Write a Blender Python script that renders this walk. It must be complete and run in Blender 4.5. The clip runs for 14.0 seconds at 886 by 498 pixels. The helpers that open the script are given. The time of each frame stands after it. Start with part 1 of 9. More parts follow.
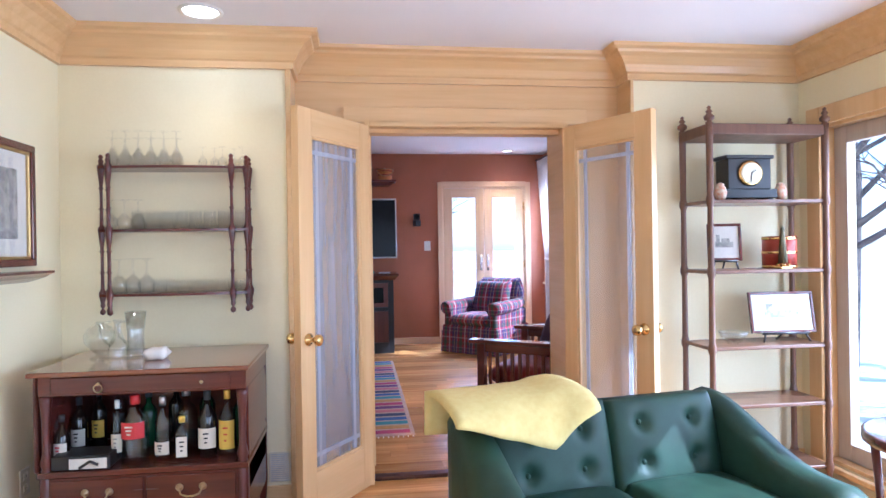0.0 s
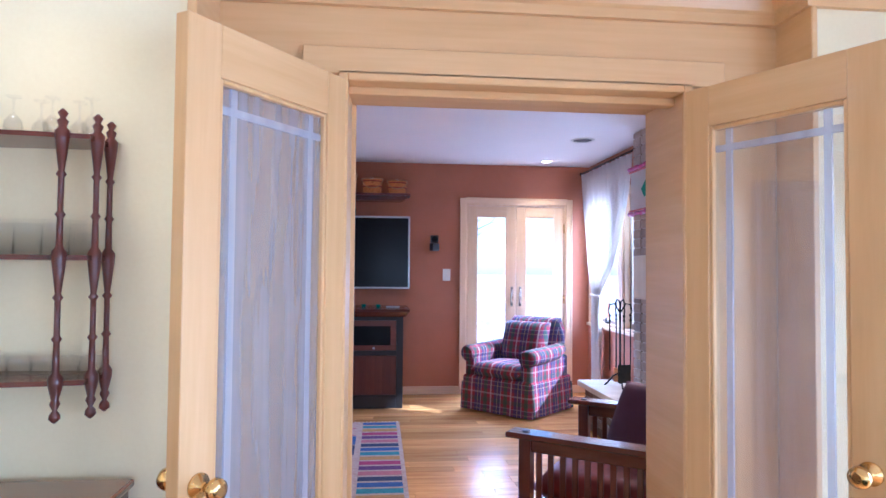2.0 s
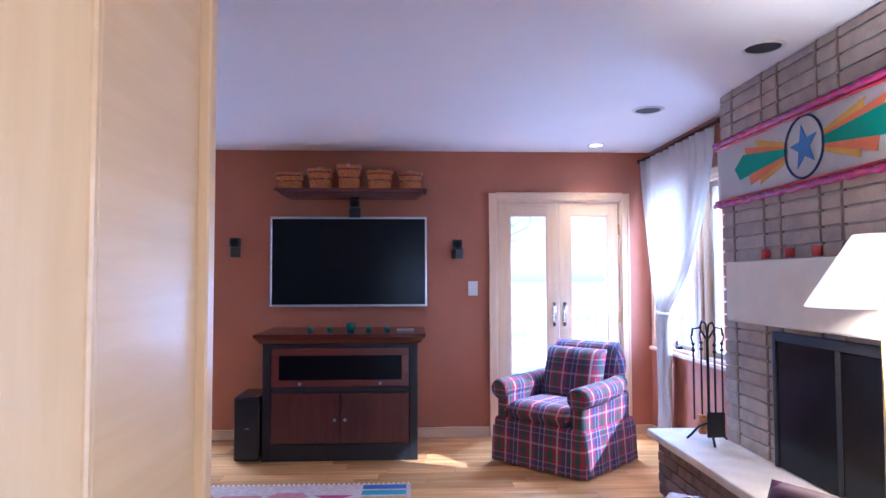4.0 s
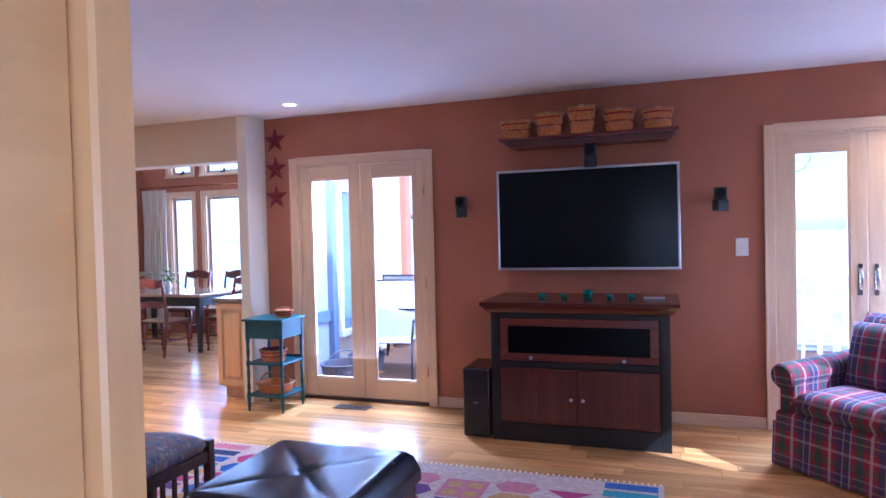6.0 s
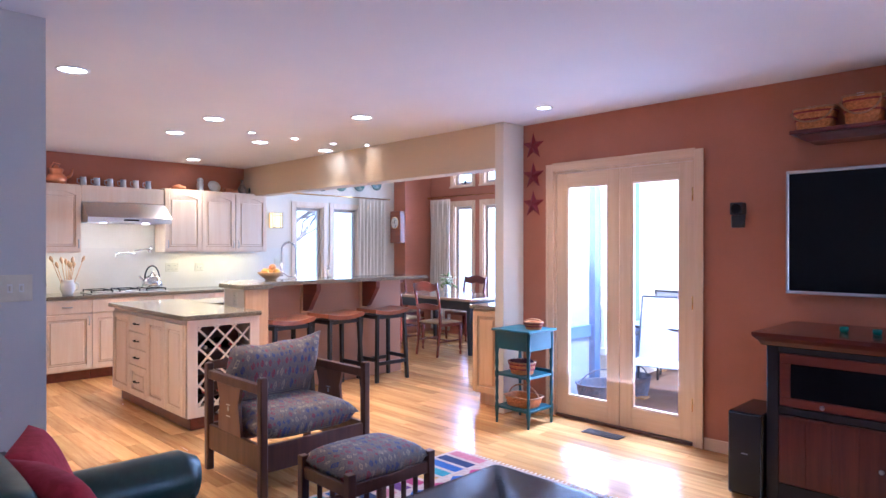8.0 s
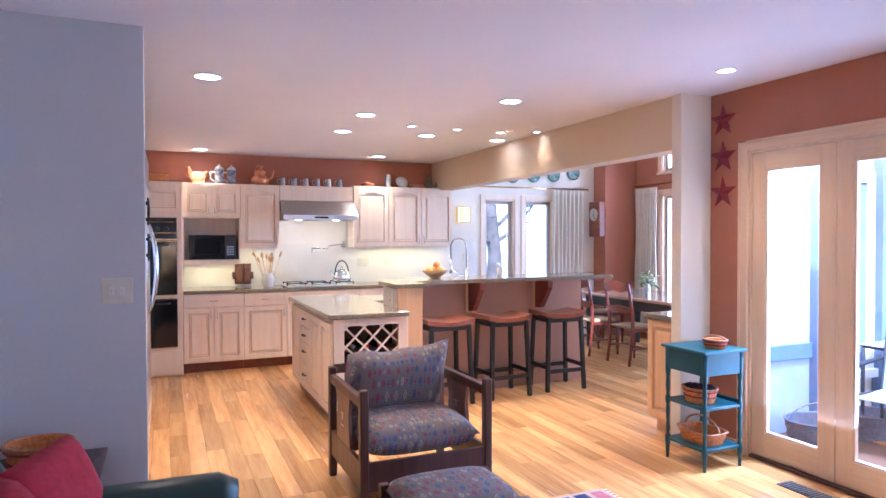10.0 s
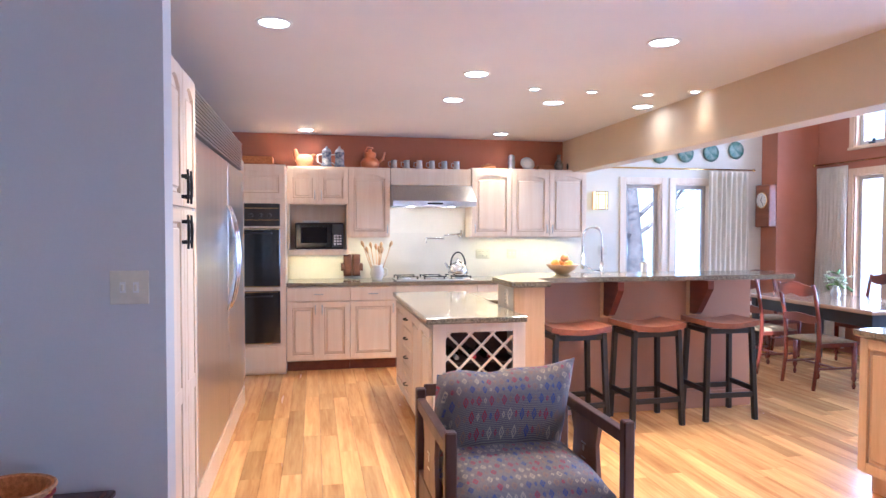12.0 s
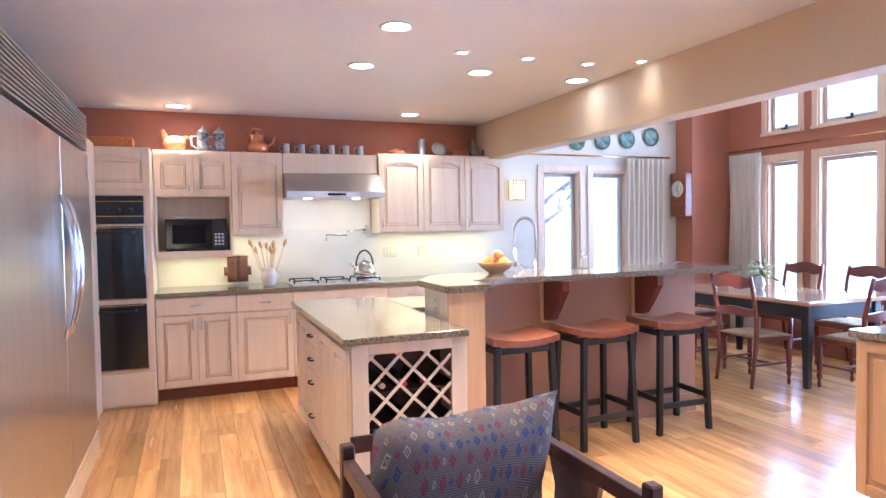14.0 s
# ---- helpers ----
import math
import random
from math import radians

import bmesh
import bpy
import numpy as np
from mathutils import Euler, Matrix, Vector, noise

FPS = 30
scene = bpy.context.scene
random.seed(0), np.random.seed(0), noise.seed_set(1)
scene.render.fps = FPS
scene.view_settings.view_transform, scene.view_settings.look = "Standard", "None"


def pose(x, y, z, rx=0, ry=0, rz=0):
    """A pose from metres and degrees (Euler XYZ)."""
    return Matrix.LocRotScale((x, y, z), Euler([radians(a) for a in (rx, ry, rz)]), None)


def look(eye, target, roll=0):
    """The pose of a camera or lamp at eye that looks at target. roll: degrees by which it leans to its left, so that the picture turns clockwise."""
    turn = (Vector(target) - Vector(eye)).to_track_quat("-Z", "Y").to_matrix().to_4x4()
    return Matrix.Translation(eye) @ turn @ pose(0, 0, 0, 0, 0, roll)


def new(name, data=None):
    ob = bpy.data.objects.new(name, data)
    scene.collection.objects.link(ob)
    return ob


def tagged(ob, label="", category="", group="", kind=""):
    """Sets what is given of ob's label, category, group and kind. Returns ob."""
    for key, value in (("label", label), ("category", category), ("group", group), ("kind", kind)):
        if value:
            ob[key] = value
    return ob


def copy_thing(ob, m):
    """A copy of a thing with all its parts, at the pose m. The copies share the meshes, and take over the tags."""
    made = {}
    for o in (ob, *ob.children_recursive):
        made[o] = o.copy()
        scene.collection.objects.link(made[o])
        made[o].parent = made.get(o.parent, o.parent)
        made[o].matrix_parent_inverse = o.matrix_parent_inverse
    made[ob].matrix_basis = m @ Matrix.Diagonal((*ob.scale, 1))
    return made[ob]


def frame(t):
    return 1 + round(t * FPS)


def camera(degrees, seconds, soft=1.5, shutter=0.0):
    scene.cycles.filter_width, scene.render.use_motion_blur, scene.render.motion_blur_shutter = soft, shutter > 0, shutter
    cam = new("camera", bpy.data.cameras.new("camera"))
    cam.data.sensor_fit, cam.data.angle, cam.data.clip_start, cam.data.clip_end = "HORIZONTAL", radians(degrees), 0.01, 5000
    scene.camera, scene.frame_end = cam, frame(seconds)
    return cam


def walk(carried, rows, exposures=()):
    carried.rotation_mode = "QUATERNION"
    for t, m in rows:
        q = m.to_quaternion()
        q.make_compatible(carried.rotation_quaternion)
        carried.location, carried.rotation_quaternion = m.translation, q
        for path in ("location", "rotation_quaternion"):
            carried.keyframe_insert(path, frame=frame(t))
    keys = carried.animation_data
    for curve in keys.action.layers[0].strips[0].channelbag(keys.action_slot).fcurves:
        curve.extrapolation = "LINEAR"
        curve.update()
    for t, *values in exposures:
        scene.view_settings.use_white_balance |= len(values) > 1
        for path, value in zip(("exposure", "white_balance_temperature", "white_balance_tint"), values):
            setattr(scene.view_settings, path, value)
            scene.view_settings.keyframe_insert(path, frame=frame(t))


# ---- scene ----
cam = camera(69.5, 14.0)
PATH = [
    (0, (0.734, 1.383, 1.285), (0.995, 3.366, 1.282), -0.9),
    (0.5, (0.775, 1.777, 1.3), (1.006, 3.764, 1.31), -0.4),
    (1, (0.811, 2.162, 1.316), (1.027, 4.15, 1.344), 0.1),
    (1.5, (0.85, 2.537, 1.33), (1.052, 4.527, 1.38), 0.5),
    (2, (0.902, 2.898, 1.366), (1.101, 4.886, 1.433), 0.5),
    (2.2, (0.916, 3.014, 1.375), (1.121, 5.002, 1.451), 0.2),
    (4.3, (1.145, 4.402, 1.416), (1.172, 6.399, 1.509), -0.3),
    (4.5, (1.155, 4.495, 1.426), (1.111, 6.493, 1.499), -0.6),
    (5, (1.151, 4.662, 1.445), (0.924, 6.649, 1.468), -0.9),
    (5.5, (1.137, 4.807, 1.455), (0.693, 6.757, 1.435), -1.2),
    (6, (1.122, 4.908, 1.459), (0.467, 6.797, 1.414), -1.4),
    (6.5, (1.145, 5.014, 1.45), (0.271, 6.812, 1.405), -1.2),
    (7, (1.165, 5.111, 1.45), (0.084, 6.794, 1.414), -0.7),
    (7.5, (1.192, 5.231, 1.452), (-0.064, 6.787, 1.43), -0.3),
    (8, (1.24, 5.384, 1.462), (-0.18, 6.792, 1.456), -0.0),
    (8.2, (1.288, 5.474, 1.472), (-0.201, 6.81, 1.471), 0.0),
    (10.3, (1.123, 6.398, 1.527), (-0.74, 7.127, 1.485), -0.3),
    (10.5, (1.026, 6.472, 1.512), (-0.853, 7.154, 1.468), -0.4),
    (11, (0.777, 6.607, 1.504), (-1.145, 7.155, 1.448), -0.3),
    (11.5, (0.536, 6.686, 1.506), (-1.413, 7.129, 1.443), -0.1),
    (12, (0.275, 6.736, 1.486), (-1.684, 7.133, 1.426), 0.1),
    (12.5, (0.035, 6.761, 1.478), (-1.922, 7.171, 1.418), 0.1),
    (13, (-0.21, 6.794, 1.472), (-2.152, 7.267, 1.408), -0.2),
    (13.5, (-0.436, 6.783, 1.462), (-2.344, 7.381, 1.394), -0.5),
    (14, (-0.639, 6.768, 1.467), (-2.5, 7.497, 1.393), -0.9),
]
walk(cam, [(t, look(eye, target, roll)) for t, eye, target, roll in PATH],
     [(0, 1.82, 4400, 15), (1, 1.92, 4280, 15), (2.2, 1.86, 4200, 16), (4.5, 1.86, 4020, 17), (6, 1.70, 4180, 21), (7, 1.82, 4220, 21), (7.5, 1.96, 4270, 19), (8.2, 2.0, 4360, 19), (10.5, 2.14, 4400, 18), (12, 2.20, 4400, 15), (14, 2.18, 4380, 14)])

# ---- light, world, exposure ----
SUN_ELEV, SUN_AZ = radians(38), radians(113)      # azimuth clockwise from +y
scene.view_settings.exposure = 1.9
scene.view_settings.use_white_balance = True
scene.view_settings.white_balance_temperature = 4600
scene.view_settings.white_balance_tint = 17
world = bpy.data.worlds.new("world")
scene.world = world
world.use_nodes = True
wt = world.node_tree
sky = wt.nodes.new("ShaderNodeTexSky")
sky.sky_type, sky.sun_disc = "NISHITA", False
sky.sun_elevation, sky.sun_rotation = SUN_ELEV, SUN_AZ
wt.links.new(sky.outputs[0], wt.nodes["Background"].inputs[0])
wt.nodes["Background"].inputs[1].default_value = 0.13
sun = new("sun", bpy.data.lights.new("sun", "SUN"))
sun.data.energy, sun.data.angle, sun.data.color = 3.2, radians(0.5), (1.0, 0.94, 0.84)
sun_from = Vector((math.sin(SUN_AZ) * math.cos(SUN_ELEV), math.cos(SUN_AZ) * math.cos(SUN_ELEV), math.sin(SUN_ELEV)))
sun.matrix_world = look(sun_from * 20, (0, 0, 0))
CAN_POWER, CAN_COLOR = 38.0, (1.0, 0.71, 0.37)


def sky_lamp(at, target, w, h, power, color=(0.80, 0.88, 1.0)):
    """An area lamp at or beyond an opening, in place of daylight."""
    li = new("daylight_area", bpy.data.lights.new("daylight_area", "AREA"))
    li.data.shape, li.data.size, li.data.size_y, li.data.energy, li.data.color = "RECTANGLE", w, h, power, color
    li.matrix_world = look(at, target)


for wx in (-6.07, -5.29, -4.39, -3.49):
    sky_lamp((wx, 13.42, 1.3), (wx, 10.0, 1.0), 0.6, 1.7, 15.0)
    sky_lamp((wx, 13.42, 2.8), (wx, 10.0, 1.6), 0.6, 0.62, 7.0)
# outside above each deck door, kept out of view: added sky fill
for wx in (-1.42, 2.43):
    sky_lamp((wx, 10.75, 2.62), (wx, 8.6, 1.0), 1.25, 0.8, 90.0)
# low lamps added for ground bounce, to brighten the family room ceiling
for wx in (-1.42, 2.43):
    sky_lamp((wx, 10.35, 0.85), (wx, 7.6, 2.9), 1.0, 1.5, 8.5, (0.84, 0.86, 1.0))
sky_lamp((3.60, 4.00, 1.10), (1.9, 4.62, 1.1), 1.0, 1.6, 9.0, (1.0, 0.95, 0.88))
sky_lamp((3.62, 9.3, 1.45), (1.0, 8.6, 0.9), 1.0, 1.2, 21.0)
# these three stand at unseen windows added to light the front room
sky_lamp((1.3, -1.55, 1.2), (1.3, 3.0, 1.3), 2.1, 1.6, 9.0, (1.0, 0.93, 0.80))
sky_lamp((3.60, 2.35, 1.05), (0.0, 2.9, 1.1), 1.6, 1.7, 15.0, (1.0, 0.93, 0.82))
sky_lamp((3.60, 0.40, 1.05), (0.0, 1.5, 1.1), 1.5, 1.7, 8.0, (1.0, 0.93, 0.82))

# ---- materials ----
def hexmix(nt, a, b, fac_socket):
    m = nt.nodes.new("ShaderNodeMix")
    m.data_type = "RGBA"
    m.inputs[6].default_value, m.inputs[7].default_value = (*a, 1), (*b, 1)
    nt.links.new(fac_socket, m.inputs[0])
    return m.outputs[2]


def coords(nt, scale=(1, 1, 1), space="Object"):
    tc, mp = nt.nodes.new("ShaderNodeTexCoord"), nt.nodes.new("ShaderNodeMapping")
    mp.inputs["Scale"].default_value = scale
    nt.links.new(tc.outputs[space], mp.inputs[0])
    return mp.outputs[0]


def noise_node(nt, vec, scale, detail=4.0, rough=0.55):
    n = nt.nodes.new("ShaderNodeTexNoise")
    n.inputs["Scale"].default_value, n.inputs["Detail"].default_value, n.inputs["Roughness"].default_value = scale, detail, rough
    nt.links.new(vec, n.inputs["Vector"])
    return n.outputs[0]


def ramp(nt, sock, lo, hi):
    r = nt.nodes.new("ShaderNodeMapRange")
    r.inputs[1].default_value, r.inputs[2].default_value = lo, hi
    nt.links.new(sock, r.inputs[0])
    return r.outputs[0]


def shade(name, a, b=None, rough=0.5, metal=0.0, scale=6.0, fine=60.0, bump=0.05, stretch=(1, 1, 1), coat=0.0, vary=0.0, lo=0.35, hi=0.65, spec=0.5, rough2=None):
    """A surface with colour a to b at two scales, roughness, relief, and a per-piece variation."""
    b = b or tuple(c * 0.88 for c in a)
    m = bpy.data.materials.new(name)
    m.use_nodes = True
    nt = m.node_tree
    p = nt.nodes["Principled BSDF"]
    vec = coords(nt, stretch)
    if vary:
        oi = nt.nodes.new("ShaderNodeObjectInfo")
        off = nt.nodes.new("ShaderNodeVectorMath")
        off.operation = "MULTIPLY_ADD"
        com = nt.nodes.new("ShaderNodeCombineXYZ")
        for i in range(3):
            nt.links.new(oi.outputs["Random"], com.inputs[i])
        nt.links.new(com.outputs[0], off.inputs[0])
        off.inputs[1].default_value = (37.0, 53.0, 71.0)
        nt.links.new(vec, off.inputs[2])
        vec = off.outputs[0]
    big, small = noise_node(nt, vec, scale), noise_node(nt, vec, fine, 3.0)
    mix = nt.nodes.new("ShaderNodeMath")
    mix.operation = "MULTIPLY_ADD"
    nt.links.new(small, mix.inputs[0])
    mix.inputs[1].default_value = 0.35
    nt.links.new(big, mix.inputs[2])
    f = ramp(nt, mix.outputs[0], lo + 0.17, hi + 0.17)
    col = hexmix(nt, a, b, f)
    if vary:
        hs = nt.nodes.new("ShaderNodeHueSaturation")
        v = nt.nodes.new("ShaderNodeMapRange")
        v.inputs[3].default_value, v.inputs[4].default_value = 1 - vary, 1 + vary
        nt.links.new(oi.outputs["Random"], v.inputs[0])
        nt.links.new(v.outputs[0], hs.inputs["Value"])
        nt.links.new(col, hs.inputs["Color"])
        col = hs.outputs[0]
    nt.links.new(col, p.inputs["Base Color"])
    rr = nt.nodes.new("ShaderNodeMapRange")
    rr.inputs[3].default_value, rr.inputs[4].default_value = rough, rough2 if rough2 is not None else min(1, rough * 1.25 + 0.02)
    nt.links.new(big, rr.inputs[0])
    nt.links.new(rr.outputs[0], p.inputs["Roughness"])
    p.inputs["Metallic"].default_value = metal
    p.inputs["Specular IOR Level"].default_value = spec
    p.inputs["Coat Weight"].default_value = coat
    p.inputs["Coat Roughness"].default_value = 0.12
    if bump:
        bp = nt.nodes.new("ShaderNodeBump")
        bp.inputs["Strength"].default_value, bp.inputs["Distance"].default_value = bump, 0.004
        nt.links.new(mix.outputs[0], bp.inputs["Height"])
        nt.links.new(bp.outputs[0], p.inputs["Normal"])
    return m


def wood(name, a, b, axis="z", rough=0.35, vary=0.0, coat=0.0, grain=1.0, lo=0.3, hi=0.7):
    k = 14.0 * grain
    st = {"x": (0.8, k, k), "y": (k, 0.8, k), "z": (k, k, 0.8)}[axis]
    return shade(name, a, b, rough, 0, 1.6, 7.0, 0.06, st, coat, vary, lo, hi)


def glow(name, color, strength):
    m = bpy.data.materials.new(name)
    m.use_nodes = True
    p = m.node_tree.nodes["Principled BSDF"]
    p.inputs["Base Color"].default_value = (*color, 1)
    p.inputs["Emission Color"].default_value = (*color, 1)
    p.inputs["Emission Strength"].default_value = strength
    return m


def clear_glass(name, tint=(1, 1, 1), rough=0.0, ior=1.45):
    m = bpy.data.materials.new(name)
    m.use_nodes = True
    nt = m.node_tree
    out = nt.nodes["Material Output"]
    nt.nodes.remove(nt.nodes["Principled BSDF"])
    tr, gl, lw, pw, mx = (nt.nodes.new(k) for k in ("ShaderNodeBsdfTransparent", "ShaderNodeBsdfGlossy", "ShaderNodeLayerWeight", "ShaderNodeMath", "ShaderNodeMixShader"))
    tr.inputs[0].default_value = (*tint, 1)
    gl.inputs["Roughness"].default_value = rough
    lw.inputs[0].default_value = 0.5
    pw.operation = "POWER"
    pw.inputs[1].default_value = 3.2
    nt.links.new(lw.outputs["Facing"], pw.inputs[0])
    add = nt.nodes.new("ShaderNodeMath")
    add.operation = "MULTIPLY_ADD"
    nt.links.new(pw.outputs[0], add.inputs[0])
    add.inputs[1].default_value, add.inputs[2].default_value = 0.38, (ior - 1) ** 2 / (ior + 1) ** 2
    nt.links.new(add.outputs[0], mx.inputs[0])
    nt.links.new(tr.outputs[0], mx.inputs[1])
    nt.links.new(gl.outputs[0], mx.inputs[2])
    nt.links.new(mx.outputs[0], out.inputs[0])
    return m


M_CREAM = shade("cream_plaster", (0.85, 0.77, 0.50), (0.81, 0.72, 0.45), 0.6, scale=1.2, fine=90, bump=0.08)
M_CLAY = shade("terracotta_paint", (0.44, 0.165, 0.085), (0.39, 0.145, 0.072), 0.6, scale=1.5, fine=120, bump=0.08)
M_GREY = shade("pale_grey_paint", (0.60, 0.58, 0.55), (0.57, 0.55, 0.52), 0.6, scale=1.2, fine=120, bump=0.06)
M_OFFWHITE = shade("off_white_paint", (0.76, 0.68, 0.54), (0.73, 0.65, 0.51), 0.6, scale=1.2, fine=120, bump=0.06)
M_TAN = shade("sand_paint", (0.66, 0.52, 0.33), (0.63, 0.49, 0.31), 0.6, scale=1.2, fine=120, bump=0.06)
M_CEIL = shade("white_ceiling_paint", (0.80, 0.77, 0.75), (0.77, 0.74, 0.72), 0.7, scale=1.0, fine=150, bump=0.08)
M_TRIM = wood("maple_trim_upright", (0.75, 0.515, 0.24), (0.65, 0.41, 0.165), "z", 0.35, coat=0.2, lo=0.2, hi=0.8)
M_TRIMX = wood("maple_trim_level", (0.75, 0.515, 0.24), (0.65, 0.41, 0.165), "x", 0.35, coat=0.2, lo=0.2, hi=0.8)
M_TRIMSATIN = wood("maple_trim_satin", (0.75, 0.515, 0.24), (0.65, 0.41, 0.165), "x", 0.65, lo=0.2, hi=0.8)
M_TRIMY = wood("maple_trim_deep", (0.75, 0.515, 0.24), (0.65, 0.41, 0.165), "y", 0.35, coat=0.2, lo=0.2, hi=0.8)
M_PALE = wood("pickled_maple", (0.76, 0.56, 0.36), (0.68, 0.47, 0.28), "z", 0.35, coat=0.15, grain=0.8)
M_PALEX = wood("pickled_maple_level", (0.76, 0.56, 0.36), (0.68, 0.47, 0.28), "x", 0.35, coat=0.15)
M_GLAZE = shade("brown_glaze", (0.58, 0.40, 0.24), (0.50, 0.33, 0.19), 0.5, bump=0)
M_CAB = wood("whitewashed_maple", (0.83, 0.69, 0.51), (0.77, 0.60, 0.41), "z", 0.38, coat=0.15, grain=0.7)
M_RACKDARK = wood("rack_dark_wood", (0.11, 0.045, 0.028), (0.07, 0.028, 0.018), "y", 0.5)
M_BARFACE = shade("satin_clay_panel", (0.47, 0.26, 0.165), (0.43, 0.235, 0.15), 0.33, scale=1.5, fine=90, bump=0.04, coat=0.3)
M_HONEY = wood("honey_maple", (0.72, 0.47, 0.24), (0.62, 0.37, 0.17), "z", 0.38, coat=0.15)
M_PLANK = wood("maple_floor", (0.78, 0.44, 0.14), (0.44, 0.18, 0.05), "x", 0.22, vary=0.28, coat=0.25, grain=0.75, lo=0.28, hi=0.80)
M_PLANKGAP = shade("floor_joints", (0.16, 0.08, 0.04), rough=0.7)
M_MAHOG = wood("dark_mahogany", (0.12, 0.025, 0.014), (0.07, 0.014, 0.010), "x", 0.22, coat=0.4, grain=0.7)
M_MAHOGZ = wood("dark_mahogany_upright", (0.12, 0.025, 0.014), (0.07, 0.014, 0.010), "z", 0.25, coat=0.3, grain=0.7)
M_CHERRY = wood("cherry_wood", (0.18, 0.038, 0.018), (0.12, 0.024, 0.012), "x", 0.28, coat=0.3)
M_WALNUT = wood("walnut_wood", (0.17, 0.085, 0.045), (0.11, 0.05, 0.028), "z", 0.4)
M_OAK = wood("dark_stained_oak", (0.10, 0.038, 0.02), (0.055, 0.02, 0.012), "z", 0.35, coat=0.15)
M_SEATWOOD = wood("reddish_seat_wood", (0.30, 0.10, 0.045), (0.22, 0.07, 0.03), "x", 0.28, coat=0.3)
M_BLACK = shade("black_paint", (0.018, 0.017, 0.018), (0.012, 0.012, 0.013), 0.35, bump=0.03)
M_BLACKG = shade("black_gloss", (0.008, 0.008, 0.009), rough=0.08, bump=0.0)
M_SCREEN = shade("dark_screen", (0.006, 0.006, 0.008), rough=0.18, bump=0.0, spec=0.15)
M_IRON = shade("wrought_iron", (0.02, 0.02, 0.02), (0.035, 0.03, 0.028), 0.5, 0.6, bump=0.2)
M_STEEL = shade("brushed_steel", (0.62, 0.61, 0.60), (0.56, 0.55, 0.54), 0.27, 1.0, scale=2, fine=16, stretch=(22, 22, 0.35), bump=0.01)
M_STEELX = shade("brushed_steel_level", (0.62, 0.61, 0.60), (0.55, 0.54, 0.53), 0.28, 1.0, scale=2, fine=30, stretch=(1, 40, 40), bump=0.02)
M_CHROME = shade("polished_chrome", (0.8, 0.8, 0.8), rough=0.08, metal=1.0, bump=0.0)
M_PEWTER = shade("pewter", (0.60, 0.60, 0.58), (0.46, 0.46, 0.45), rough=0.3, metal=1.0, bump=0.05)
M_BRASS = shade("polished_brass", (0.80, 0.55, 0.20), rough=0.15, metal=1.0, bump=0.0)
M_COPPER = shade("copper", (0.85, 0.38, 0.18), rough=0.3, metal=1.0, bump=0.05)
M_SILVER = shade("silver_plastic", (0.55, 0.55, 0.56), rough=0.3, metal=0.7, bump=0.0)
M_WHITE = shade("white_plastic", (0.8, 0.78, 0.72), rough=0.35, bump=0.0)
M_IVORY = shade("ivory_plastic", (0.72, 0.66, 0.5), rough=0.35, bump=0.0)
M_GRANITE = shade("brown_granite", (0.33, 0.27, 0.17), (0.11, 0.085, 0.055), 0.12, scale=95, fine=260, bump=0.0, coat=0.4, lo=0.36, hi=0.64)
M_GREEN = shade("dark_green_velvet", (0.022, 0.060, 0.034), (0.014, 0.040, 0.022), 0.5, scale=6, fine=300, bump=0.15)
M_GREENL = shade("dark_green_leather", (0.010, 0.045, 0.035), (0.007, 0.03, 0.024), 0.3, scale=20, fine=200, bump=0.12)
M_YELLOW = shade("pale_yellow_wool", (0.80, 0.68, 0.26), (0.76, 0.62, 0.22), 0.95, scale=30, fine=400, bump=0.6)
M_BLKLEATHER = shade("black_leather", (0.016, 0.016, 0.022), (0.010, 0.010, 0.014), 0.22, scale=25, fine=260, bump=0.15)
M_REDLEATHER = shade("dark_red_leather", (0.20, 0.020, 0.018), (0.14, 0.014, 0.013), 0.35, scale=25, fine=260, bump=0.1)
M_REDCLOTH = shade("crimson_cushion_cloth", (0.42, 0.025, 0.045), (0.32, 0.018, 0.03), 0.9, scale=30, fine=300, bump=0.3)
M_TEAL = shade("teal_paint", (0.014, 0.09, 0.105), (0.011, 0.07, 0.085), 0.4, scale=5, bump=0.05)
M_JADE = shade("jade_glass", (0.01, 0.16, 0.12), rough=0.12, bump=0.0)
M_WICKER = shade("woven_wicker", (0.70, 0.27, 0.07), (0.48, 0.16, 0.035), 0.6, scale=60, fine=200, bump=0.7)
M_WICKERRED = shade("red_dyed_wicker", (0.30, 0.03, 0.03), rough=0.6, scale=60, bump=0.5)
M_CERAMIC = shade("white_ceramic", (0.78, 0.75, 0.68), rough=0.15, bump=0.0)
M_CLAYPOT = shade("orange_clay", (0.50, 0.19, 0.07), (0.4, 0.14, 0.05), rough=0.5, bump=0.1)
M_PLATE = shade("green_glazed_plate", (0.04, 0.12, 0.07), (0.22, 0.27, 0.19), rough=0.25, scale=18, bump=0.0)
M_BRICK = shade("painted_brick", (0.47, 0.385, 0.31), (0.37, 0.30, 0.245), 0.75, scale=12, fine=90, bump=0.6, vary=0.12)
M_BRICKD = shade("brown_brick", (0.20, 0.13, 0.10), (0.14, 0.09, 0.07), 0.8, scale=12, fine=90, bump=0.6, vary=0.2)
M_JOINT = shade("brown_joint", (0.22, 0.16, 0.11), rough=0.9, scale=30, bump=0.4)
M_MORTAR = shade("pale_mortar", (0.60, 0.55, 0.50), rough=0.9, scale=30, bump=0.5)
M_STONE = shade("cream_hearth_stone", (0.66, 0.58, 0.48), (0.58, 0.50, 0.41), 0.6, scale=7, fine=60, bump=0.3)
